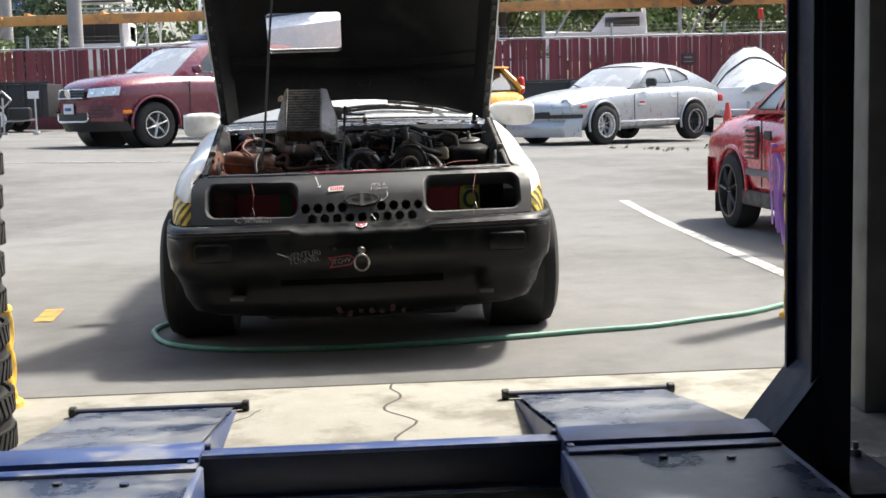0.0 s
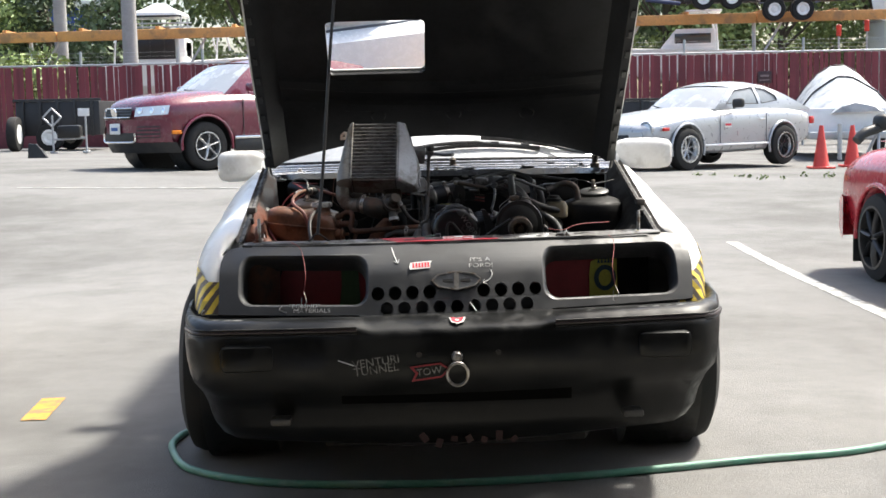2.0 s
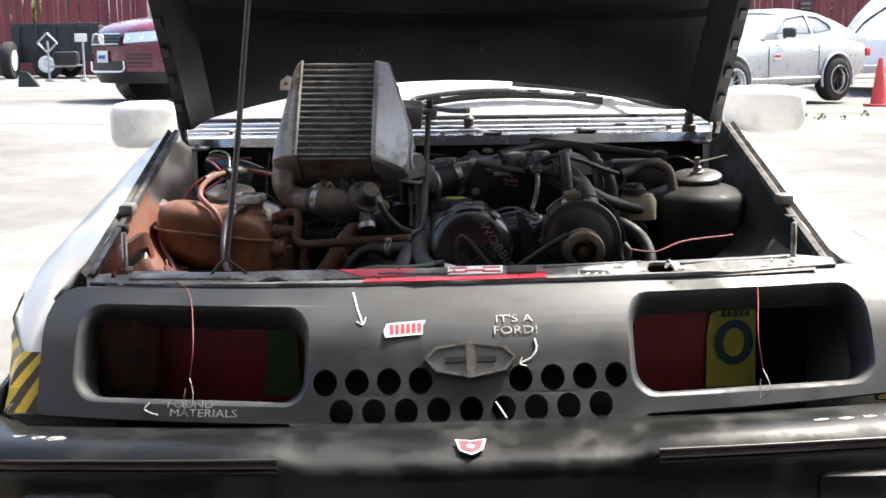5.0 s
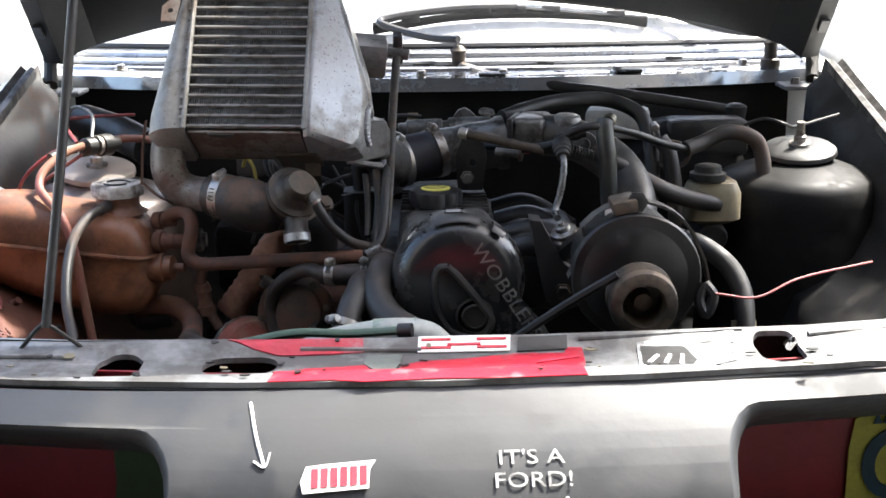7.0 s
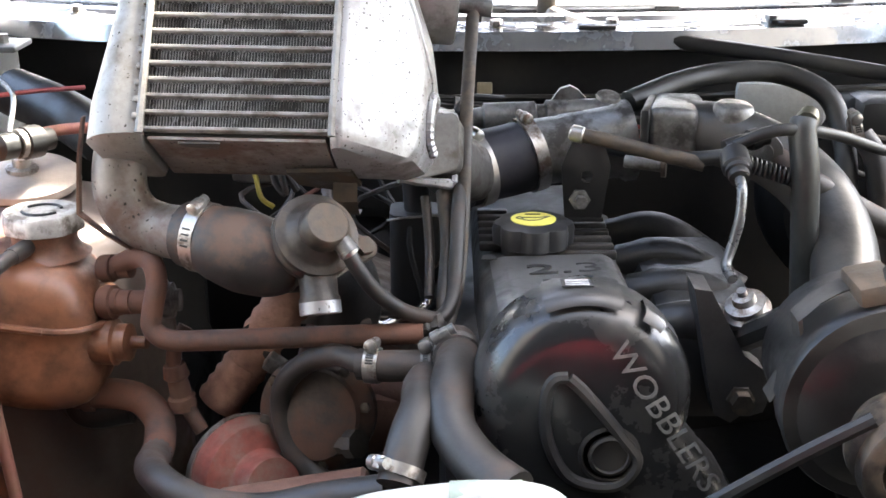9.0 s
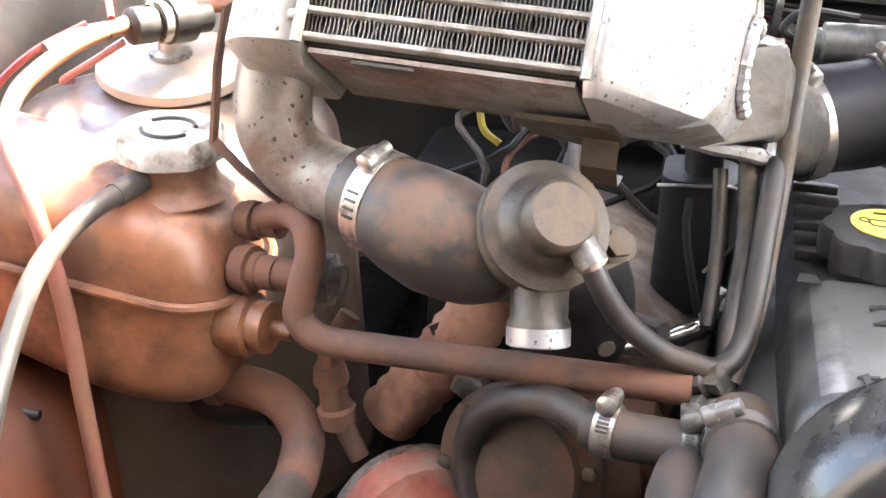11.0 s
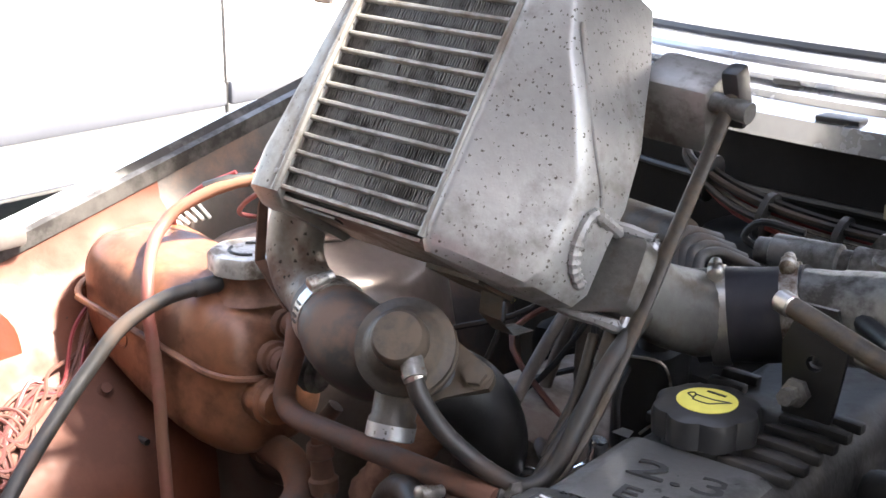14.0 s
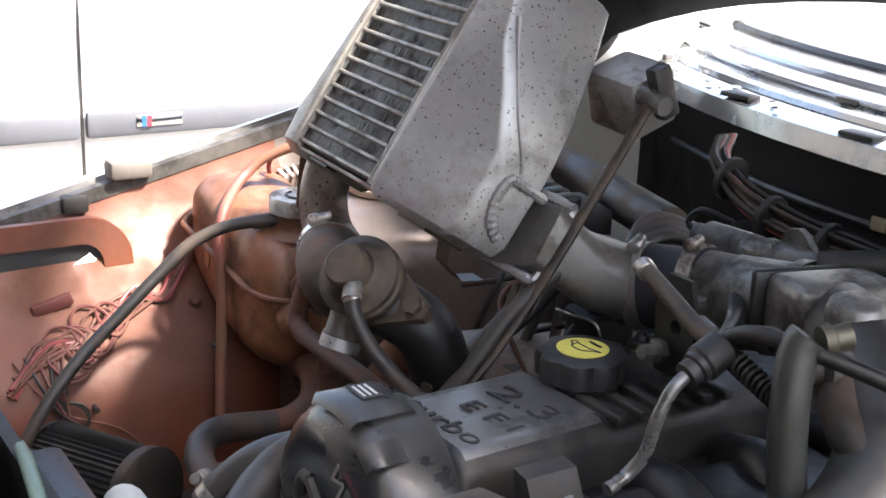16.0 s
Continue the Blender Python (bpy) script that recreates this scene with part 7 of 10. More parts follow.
# throttle body and intake
tb = part("throttle_body", lathe((0.004, 0.911, 0.892), (0.95, 0.12, 0.10), [(0, 0.033), (0.03, 0.033), (0.032, 0.034), (0.085, 0.036), (0.09, 0.040), (0.10, 0.040)], 28), CAST, car, "grey cast throttle body")
part("bracket_ear", loft([[(0.022, y, 0.925), (0.036, y, 0.945), (0.046, y, 0.948), (0.054, y, 0.944), (0.072, y, 0.925)] for y in (0.965, 0.972)], closed=True, caps=True), CAST, tb)
part("idle_valve", lathe((-0.055, 0.955, 0.917), (1, 0.06, 0.02), [(0, 0.010), (0.012, 0.011), (0.014, 0.015), (0.065, 0.015), (0.067, 0.012), (0.075, 0.012), (0.077, 0.016), (0.14, 0.016), (0.142, 0.010)], 20), CAST, tb, "cylindrical idle valve")
part("idle_wire", tube([(-0.055, 0.955, 0.917), (-0.068, 0.956, 0.925), (-0.055, 0.958, 0.938), (-0.02, 0.96, 0.936)], 0.003, 8), RUBBER, tb)
part("throttle_cover", box(0.142, 0.900, 0.924, 0.048, 0.085, 0.046, 0.009, m=Matrix.Rotation(radians(-14), 4, "Z"), seg=3), CAST, tb, "square cast housing")
part("housing_gasket", box(0.115, 0.893, 0.922, 0.008, 0.075, 0.05, 0.003, m=Matrix.Rotation(radians(-14), 4, "Z")), DUSTBLACK, tb)
part("linkage_plate", plate([(-0.02, -0.05), (0.015, -0.05), (0.022, 0.0), (0.012, 0.03), (-0.012, 0.03), (-0.024, 0.0)], [ring(0, -0.01, 0.006, n=10)], lambda u, v, w: Vector((0.052 + u, 0.838 + w, 0.898 + v)), 0.004), DUSTBLACK, tb)
part("linkage_rod", tube([(0.036, 0.815, 0.935), (0.07, 0.806, 0.929), (0.11, 0.796, 0.921), (0.150, 0.787, 0.913)], 0.0068, 12), VALVEM, tb, "grey linkage rod")
part("cable_stop", cyl((0.085, 0.83, 0.905), (0.118, 0.82, 0.903), 0.006, 12, 0.001), CAST, tb)
part("stop_disc", cyl((0.118, 0.82, 0.903), (0.122, 0.819, 0.903), 0.0105, 16), VALVEM, tb)
part("cast_boss", lathe((0.075, 0.888, 0.952), (0.1, -0.3, 1), [(0, 0.012), (0.003, 0.011), (0.004, 0.0)], 14), CAST, tb)
part("rod_end", cyl((0.033, 0.816, 0.9355), (0.046, 0.812, 0.933), 0.0078, 14, 0.002), STEEL, tb)
part("bolt", lathe((0.045, 0.832, 0.868), (0, -1, 0.1), [(0, 0.010), (0.006, 0.010), (0.007, 0.006), (0.02, 0.006)], 6), CAST, tb)
part("spring_bolt", lathe((0.045, 0.862, 0.868), (0, 0, 1), [(0, 0.008), (0.01, 0.008), (0.011, 0.005), (0.03, 0.005), (0.031, 0.009), (0.038, 0.009)], 10), CAST, tb)
part("intake_elbow", tube([(0.155, 0.895, 0.918), (0.188, 0.872, 0.918), (0.228, 0.852, 0.904), (0.262, 0.822, 0.878), (0.275, 0.775, 0.844), (0.262, 0.71, 0.81), (0.25, 0.68, 0.76)], 0.030, 28), mat("dark_cast_elbow", (0.05, 0.05, 0.048), 0.4, metal=0.5, var=0.2, scale=22, bump=0.12, dirt=(0.08, 0.075, 0.068), amount=0.3, dscale=16), car, "dark cast intake elbow")
part("elbow_boss", lathe((0.190, 0.868, 0.935), (0.05, -0.1, 1), [(0, 0.022), (0.008, 0.020), (0.014, 0.018), (0.016, 0.015), (0.016, 0.0)], 20), CAST, car, "cast boss on the elbow")
part("elbow_fitting", lathe((0.215, 0.835, 0.915), (-0.3, -1, 0.1), [(0, 0.014), (0.012, 0.014), (0.014, 0.017), (0.02, 0.017), (0.022, 0.009), (0.03, 0.009)], 18), CAST, car)
part("intake_manifold", box(0.15, 0.80, 0.76, 0.10, 0.26, 0.09, 0.02), DUSTBLACK, car)
for k in range(4):
    part("runner", tube([(0.09, 0.70 + 0.085 * k, 0.79), (0.14, 0.69 + 0.085 * k, 0.80), (0.20, 0.70 + 0.07 * k, 0.77)], 0.02, 12), DUSTBLACK, car)
con = part("vacuum_tee", lathe((0.171, 0.772, 0.930), (0.0, -0.88, -0.42), [(0, 0.008), (0.004, 0.010), (0.006, 0.0125), (0.024, 0.013), (0.026, 0.011), (0.030, 0.011), (0.031, 0.009), (0.038, 0.009), (0.039, 0.006)], 20), BLACK, car, "black plastic connector")
part("tee_arm", tube([(0.165, 0.777, 0.930), (0.18, 0.782, 0.934), (0.205, 0.79, 0.938)], 0.0075, 12), BLACK, con)
part("tee_collar", cyl((0.188, 0.7845, 0.9355), (0.196, 0.787, 0.937), 0.0095, 14), BLACK, con)
part("tee_lead", tube([(0.171, 0.738, 0.914), (0.171, 0.726, 0.905), (0.169, 0.718, 0.885), (0.164, 0.716, 0.862), (0.158, 0.708, 0.846), (0.160, 0.69, 0.84)], 0.0046, 12), mat("silver_sheath", (0.12, 0.122, 0.12), 0.3, metal=0.5, var=0.1, scale=30), con, "silver-grey sheathed lead")
coil = []
for j in range(14 * 12 + 1):
    a = j / 12 * math.tau
    f = j / (14 * 12)
    coil.append(Vector((0.172, 0.772, 0.922)).lerp(Vector((0.232, 0.775, 0.902)), f) + Vector((0.1, 1, 0.1)) * 0.0062 * math.cos(a) + Vector((0.3, 0, 1)) * 0.0062 * math.sin(a))
part("return_spring", tube(coil, 0.0016, 6, 1), BLACK, car, "dark coil return spring")
part("spring_core", tube([(0.172, 0.772, 0.922), (0.20, 0.7735, 0.912), (0.232, 0.775, 0.902)], 0.0045, 8), DECALK, car)
part("grey_downpipe", tube([(0.232, 0.775, 0.955), (0.230, 0.770, 0.945), (0.234, 0.764, 0.91), (0.238, 0.766, 0.86), (0.245, 0.775, 0.79)], 0.0125, 14), mat("worn_grey_rubber", (0.034, 0.036, 0.034), 0.36, var=0.15, scale=25, bump=0.06, dirt=(0.06, 0.06, 0.055), amount=0.25, dscale=14), car, "worn grey rubber drop hose")
part("brass_fitting", lathe((0.236, 0.782, 0.952), (0.2, 0.5, 0.1), [(0, 0.010), (0.006, 0.011), (0.008, 0.008), (0.018, 0.009)], 10), mat("dull_brass", (0.10, 0.095, 0.07), 0.45, metal=0.6, var=0.15, scale=30), car)
part("loom", tube([(0.06, 0.89, 0.905), (0.10, 0.85, 0.908), (0.14, 0.80, 0.915), (0.165, 0.77, 0.925)], 0.007, 10), RUBBER, car)
part("thin_hose", tube([(0.172, 0.771, 0.934), (0.195, 0.765, 0.946), (0.221, 0.766, 0.950), (0.27, 0.80, 0.936), (0.32, 0.84, 0.914), (0.365, 0.88, 0.897)], 0.0055, 10), RUBBER, car, "thin black hose")
part("brake_hose", tube([(0.365, 0.88, 0.897), (0.395, 0.895, 0.905), (0.425, 0.90, 0.917), (0.455, 0.90, 0.915), (0.478, 0.90, 0.896), (0.484, 0.89, 0.843), (0.47, 0.87, 0.78), (0.456, 0.85, 0.70)], 0.0115, 12), GREYHOSE, car, "black rubber hose")
part("arched_hose", tube([(0.10, 0.93, 0.938), (0.150, 0.97, 0.948), (0.20, 1.0, 0.953), (0.265, 1.02, 0.951), (0.312, 1.0, 0.934), (0.327, 0.98, 0.903), (0.329, 0.95, 0.86), (0.325, 0.93, 0.80)], 0.0115, 12), RUBBER, car, "arched black hose")
part("reservoir_hose", tube([(0.21, 0.84, 0.915), (0.235, 0.81, 0.90), (0.269, 0.80, 0.881), (0.331, 0.81, 0.847), (0.405, 0.835, 0.824)], 0.013, 14), GREYHOSE, car, "black reservoir hose")
part("steering_hose", tube([(0.29, 0.66, 0.83), (0.308, 0.62, 0.829), (0.333, 0.60, 0.824), (0.362, 0.58, 0.803), (0.376, 0.56, 0.776), (0.377, 0.54, 0.745), (0.375, 0.52, 0.70)], 0.0125, 12), RUBBER, car, "thick black hose")
part("hose_ferrule", lathe((0.3765, 0.545, 0.742), (0, -0.3, -1), [(0, 0.0155), (0.016, 0.0155), (0.017, 0.012)], 14), CREAM, car)
part("drop_hose", tube([(0.34, 0.95, 0.90), (0.352, 0.94, 0.88), (0.36, 0.93, 0.83), (0.365, 0.92, 0.76)], 0.012, 12), GREYHOSE, car)
clamp((0.333, 0.95, 0.905), (1, 0, 0.2), 0.0122, 0.010, car, STEEL, 80)
part("heater_coil", tube([(0.36 + 0.028 * math.cos(a), 0.97, 0.872 + 0.02 * math.sin(a)) for a in [k * 0.5 for k in range(26)]], 0.004, 8, 2), GREYHOSE, car)
res = part("brake_reservoir", loft([[(x, y, z) for x, y in rrect(0.36 + g, 0.825 + g, 0.44 - g, 0.885 - g, 0.02)] for g, z in ((0.01, 0.795), (0.0, 0.802), (0.0, 0.84), (0.006, 0.855), (0.02, 0.862))], closed=True, caps=True), CREAM, car, "yellowed brake fluid reservoir")
part("cap", lathe((0.392, 0.85, 0.858), (0, 0, 1), [(0, 0.026), (0.01, 0.026), (0.012, 0.02), (0.02, 0.019), (0.022, 0.014), (0.022, 0)], 20), DUSTBLACK, res)
part("master_cylinder", cyl((0.40, 0.83, 0.775), (0.40, 1.05, 0.785), 0.022, 16, 0.004), DUSTBLACK, car)
part("brake_servo", lathe((0.40, 1.06, 0.79), (0, 1, 0), [(0, 0.03), (0.01, 0.10), (0.04, 0.118), (0.08, 0.118), (0.10, 0.09)], 32), DARKBAY, car, "black brake servo")
part("relay_box", box(0.30, 1.12, 0.90, 0.10, 0.06, 0.05, 0.01, m=Matrix.Rotation(radians(-15), 4, "Z")), mat("grey_relay", (0.30, 0.30, 0.29), 0.6), car, "grey relay box")
part("fuse_box", box(0.44, 1.10, 0.88, 0.13, 0.07, 0.06, 0.012), BLACK, car)
part("bay_wire", tube([(0.33, 0.50, 0.79), (0.38, 0.50, 0.785), (0.44, 0.53, 0.80), (0.55, 0.60, 0.80)], 0.0016, 8), DULLRED, car, "thin dull red wire")
part("bay_wire", tube([(0.45, 1.0, 0.90), (0.50, 0.98, 0.925), (0.53, 0.96, 0.92), (0.56, 1.0, 0.91), (0.64, 1.05, 0.92)], 0.0025, 8), RUBBER, car)

# strap and bracket that hold the cooler
part("cooler_stay", tube([(-0.052, 0.892, 1.048), (-0.055, 0.878, 1.02), (-0.060, 0.838, 0.955), (-0.064, 0.78, 0.87), (-0.069, 0.738, 0.818), (-0.078, 0.708, 0.79)], 0.0062, 10, flat=0.7), VALVEM, car, "flat steel stay bar")
st = part("stay_bracket", box(-0.052, 0.898, 1.045, 0.014, 0.018, 0.045, 0.003, m=Matrix.Rotation(radians(20), 4, "X")), BLACK, car)
part("stay_bolt", cyl((-0.066, 0.89, 1.04), (-0.036, 0.888, 1.036), 0.008, 10), CAST, st)
part("control_box", box(-0.098, 0.905, 1.034, 0.058, 0.05, 0.052, 0.006, m=facing((0, 0, 0), (1, 0.1, -0.1), (0.0, 0.95, 0.3))), mat("plain_grey_box", (0.22, 0.215, 0.21), 0.42, metal=0.4, var=0.1, scale=25, bump=0.08, dirt=(0.12, 0.11, 0.10), amount=0.25, dscale=30), car, "grey metal box bracket")

# hot side: turbo, pipes and wrap
tu = part("turbocharger", lathe((-0.275, 0.735, 0.638), (0.55, -0.75, 0.2), [(0, 0.03), (0.01, 0.05), (0.03, 0.056), (0.05, 0.05), (0.056, 0.03), (0.06, 0.028), (0.08, 0.026)], 28), mat("rust_red_turbo", (0.20, 0.05, 0.035), 0.7, var=0.2, scale=25, bump=0.2, dirt=(0.2, 0.13, 0.1), amount=0.4, dscale=18), car, "rust-red turbocharger housing")
part("band", lathe((-0.262, 0.717, 0.642), (0.55, -0.75, 0.2), [(0, 0.0575), (0.008, 0.0575)], 28), STEEL, tu)
pod = part("wastegate_pod", lathe((-0.19, 0.735, 0.700), (-0.2, -0.95, 0.25), [(0, 0.045), (0.006, 0.052), (0.020, 0.053), (0.024, 0.049), (0.028, 0.042), (0.034, 0.040), (0.038, 0.028), (0.040, 0.0)], 36), mat("brown_cast_housing", (0.045, 0.034, 0.028), 0.6, metal=0.3, var=0.25, scale=30, bump=0.25, dirt=(0.11, 0.06, 0.042), amount=0.4, dscale=20), car, "dusty round compressor housing")
part("port_stub", lathe((-0.175, 0.70, 0.683), (0.75, -0.55, 0.25), [(0, 0.010), (0.014, 0.010), (0.015, 0.0135), (0.026, 0.0135), (0.027, 0.009)], 8), VALVEM, pod)
for k in range(8):
    a = k * math.tau / 8 + 0.2
    part("housing_bolt", lathe(Vector((-0.1945, 0.7145, 0.7055)) + Vector((0.97, -0.2, 0.0)) * 0.047 * math.cos(a) + Vector((0.05, 0.25, 0.97)) * 0.047 * math.sin(a), (-0.2, -0.95, 0.25), [(0, 0.005), (0.006, 0.005), (0.007, 0.003)], 6), VALVEM, pod)
part("wrapped_pipe", tube([(-0.205, 0.80, 0.80), (-0.233, 0.77, 0.775), (-0.262, 0.77, 0.73), (-0.292, 0.765, 0.69)], 0.021, 14, 8, ribs=0.05), mat("heat_wrap", (0.34, 0.19, 0.14), 0.9, var=0.2, scale=40, bump=0.5, dirt=(0.22, 0.12, 0.09), amount=0.4, dscale=30), car, "rust-stained wrapped pipe")
mani = part("exhaust_manifold", box(-0.17, 0.86, 0.685, 0.12, 0.28, 0.07, 0.03), RUST, car, "rusty exhaust manifold")
for k in range(4):
    part("port", tube([(-0.11, 0.75 + 0.075 * k, 0.70), (-0.15, 0.755 + 0.07 * k, 0.715), (-0.185, 0.77 + 0.06 * k, 0.69)], 0.018, 12), RUST, mani)
part("oil_line", tube([(-0.312, 0.748, 0.775), (-0.322, 0.74, 0.755), (-0.322, 0.738, 0.73), (-0.312, 0.735, 0.70), (-0.30, 0.73, 0.68)], 0.007, 10), BROWNHOSE, car)
part("oil_fitting", lathe((-0.323, 0.738, 0.742), (0.15, 0, -1), [(0, 0.010), (0.012, 0.012), (0.014, 0.009), (0.03, 0.010), (0.032, 0.013), (0.044, 0.012)], 10), RUST, car)
part("sensor_lead", tube([(-0.26, 0.76, 0.77), (-0.25, 0.755, 0.755), (-0.238, 0.752, 0.742)], 0.0045, 8), GREYHOSE, car)
part("union", box(-0.232, 0.745, 0.738, 0.022, 0.016, 0.016, 0.003, m=Matrix.Rotation(radians(35), 4, "Y")), CAST, car)
part("heat_shield", loft([[(-0.255 + 0.165 * u, y, z + 0.012 * math.sin(3.1 * u) - 0.05 * u * u) for u in (0, 0.12, 0.3, 0.5, 0.7, 0.88, 1)] for y, z in ((0.815, 0.745), (0.82, 0.768), (0.835, 0.778), (0.90, 0.772), (0.97, 0.766), (1.04, 0.752), (1.06, 0.735))]), mat("pale_heat_shield", (0.24, 0.215, 0.195), 0.55, metal=0.3, var=0.15, scale=20, bump=0.15, dirt=(0.15, 0.115, 0.095), amount=0.35, dscale=14), car, "pale dusty heat shield")
part("shield_bolt", lathe((-0.20, 0.985, 0.768), (0, 0, 1), [(0, 0.010), (0.006, 0.010), (0.007, 0.005), (0.03, 0.005)], 8), CAST, car)
part("steel_tube", tube([(-0.082, 0.80, 0.885), (-0.078, 0.77, 0.846), (-0.081, 0.725, 0.808), (-0.080, 0.70, 0.779), (-0.078, 0.68, 0.765)], 0.0065, 12), VALVEM, car, "grey steel tube")
part("steel_tube", tube([(-0.098, 0.80, 0.88), (-0.094, 0.775, 0.84), (-0.094, 0.74, 0.805)], 0.0045, 10), VALVEM, car, "grey steel tube")
part("foil_sleeve", tube([(-0.089, 0.80, 0.80), (-0.095, 0.798, 0.775), (-0.125, 0.79, 0.762), (-0.154, 0.78, 0.755)], 0.007, 10, 6, ribs=0.1), CHROME, car, "crumpled foil sleeve")
for y, z in ((0.705, 0.792), (0.69, 0.776), (0.668, 0.768)):
    part("pipe_fitting", lathe((-0.098, y, z), (0.8, -0.3, 0.3), [(0, 0.011), (0.008, 0.012), (0.010, 0.009), (0.018, 0.010), (0.02, 0.006)], 6), CAST, car)
part("thermostat_hose", tube([(-0.071, 0.672, 0.788), (-0.069, 0.635, 0.79), (-0.074, 0.59, 0.785), (-0.074, 0.56, 0.768), (-0.055, 0.53, 0.752), (-0.029, 0.50, 0.745)], 0.0185, 16), GREYHOSE, car, "dusty thermostat hose")
clamp((-0.0695, 0.645, 0.79), (0.03, -1, 0.02), 0.019, 0.010, car, CAST, 60)
part("thermostat_hose", tube([(-0.093, 0.66, 0.765), (-0.098, 0.62, 0.772), (-0.098, 0.58, 0.775), (-0.106, 0.555, 0.762), (-0.115, 0.53, 0.735)], 0.0165, 16), GREYHOSE, car, "dusty thermostat hose")
clamp((-0.112, 0.537, 0.743), (-0.3, -0.6, -0.8), 0.017, 0.009, car, STEEL, 60)
part("taped_hose", tube([(-0.16, 0.478, 0.728), (-0.129, 0.47, 0.744), (-0.084, 0.463, 0.755), (-0.044, 0.46, 0.76), (-0.012, 0.462, 0.754), (0.006, 0.465, 0.735)], 0.0165, 16), mat("pale_hose_tape", (0.34, 0.36, 0.34), 0.6, var=0.15, scale=20, bump=0.1), car, "pale tape-wrapped hose")
for x in (-0.075, -0.045):
    part("tape_band", lathe((x, 0.4625, 0.757), (1, -0.05, 0.08), [(0, 0.0172), (0.02, 0.0172)], 20), mat("green_tape", (0.22, 0.28, 0.24), 0.5), car)
part("green_cable", tube([(-0.24, 0.42, 0.758), (-0.20, 0.415, 0.768), (-0.157, 0.408, 0.777), (-0.10, 0.40, 0.778), (-0.038, 0.386, 0.786)], 0.006, 10, flat=0.8), mat("dark_green_sheath", (0.06, 0.10, 0.07), 0.5), car, "dark green cable")
part("cable_end", cyl((-0.045, 0.387, 0.785), (-0.03, 0.383, 0.787), 0.008, 10), BLACK, car)

# air filter and intake pipe low at the front
flt = bmesh.new()
fa, fs, fu = frame_of((0.95, 0.52, 0.03))
f0 = Vector((-0.475, 0.505, 0.612))
rows = []
for h in (0.0, 0.125):
    rows.append([flt.verts.new(f0 + fa * h + (fs * math.cos(k * math.tau / 96) + fu * math.sin(k * math.tau / 96)) * (0.042 if k % 2 else 0.047)) for k in range(96)])
grid_faces(flt, rows, True)
fl = part("air_filter", flt, RUBBER, car, "black pleated cone air filter", smooth=False)
part("filter_rim", lathe(f0 + fa * 0.118, fa, [(0, 0.049), (0.012, 0.05), (0.014, 0.046), (0.014, 0.02)], 36), GREYHOSE, fl)
part("filter_cap", lathe(f0 - fa * 0.004, fa, [(0, 0.0), (0.0, 0.046), (0.008, 0.048)], 36), RUBBER, fl)
part("filter_mesh", lathe(f0, fa, [(0, 0.0435), (0.12, 0.0435)], 36), GREYHOSE, fl)
part("rusty_pipe", cyl((-0.26, 0.60, 0.665), (-0.14, 0.60, 0.685), 0.026, 20, 0.003), RUST, car, "rusty pipe")

# wiring on the orange panel: a dusty bundle with knots, and darker tails
rnd = random.Random(21)


def on_wing(y, z, off=0.006):
    """A point just clear of the orange panel."""
    (x,) = spline([(0.43, 0.42), (0.48, 0.48), (0.58, 0.49), (0.65, 0.50), (0.692, 0.515), (0.715, 0.555), (0.745, 0.60), (0.79, 0.632)], z - 0.02 * (y - 0.6))
    return Vector((off - x, y, z))


def wander(line, spread):
    return [on_wing(p[1] + rnd.uniform(-spread, spread), p[2] + rnd.uniform(-spread, spread), rnd.uniform(0.005, 0.012)) for p in line]


trunk = [(-0.612, 0.735, 0.80), (-0.592, 0.70, 0.768), (-0.572, 0.664, 0.742), (-0.566, 0.638, 0.738), (-0.560, 0.594, 0.726), (-0.558, 0.562, 0.713), (-0.555, 0.52, 0.706), (-0.553, 0.475, 0.688)]
for k in range(9):
    part("loose_wire", tube(wander(trunk, 0.009), 0.0021, 6, 5), (TANWIRE, TANWIRE, REDWIRE, DUSTRED)[k % 4], car)
for y, z, size in ((0.578, 0.722, 0.022), (0.56, 0.712, 0.017), (0.60, 0.728, 0.014), (0.545, 0.708, 0.024)):
    for k in range(2):
        part("loose_wire", tube([on_wing(y + 0.006 * k + size * math.cos(a), z - 0.003 * k + size * 0.75 * math.sin(a + 0.4 * k), 0.010 + 0.003 * math.sin(2 * a)) for a in [j * 0.7 for j in range(10)]], 0.002, 6, 3), TANWIRE if k else DUSTRED, car)
for k in range(6):
    part("loose_wire", tube(wander([(-0.558, 0.55 - 0.012 * k, 0.71), (-0.545, 0.535 - 0.006 * k, 0.685), (-0.535, 0.527, 0.655), (-0.525, 0.53 + 0.016 * (k - 2), 0.63), (-0.515, 0.545 + 0.024 * (k - 2), 0.60)], 0.004), 0.0017, 6, 4), (RUBBER, TANWIRE, RUBBER, DUSTRED)[k % 4], car)
for k in range(3):
    part("loose_wire", tube([on_wing(0.522 + 0.03 * math.cos(a + k), 0.648 + 0.02 * math.sin(a + 1.1 * k), 0.008) for a in [j * 0.7 for j in range(9)]], 0.0016, 6, 3), RUBBER, car)
part("wire_plug", box(*on_wing(0.545, 0.742, 0.008), 0.01, 0.045, 0.014, 0.003, m=Matrix.Rotation(radians(15), 4, "X")), DUSTRED, car)
part("tape_wrap", tube([on_wing(0.575, 0.716, 0.01), on_wing(0.557, 0.706, 0.01), on_wing(0.54, 0.695, 0.01)], 0.005, 8), RUST, car)

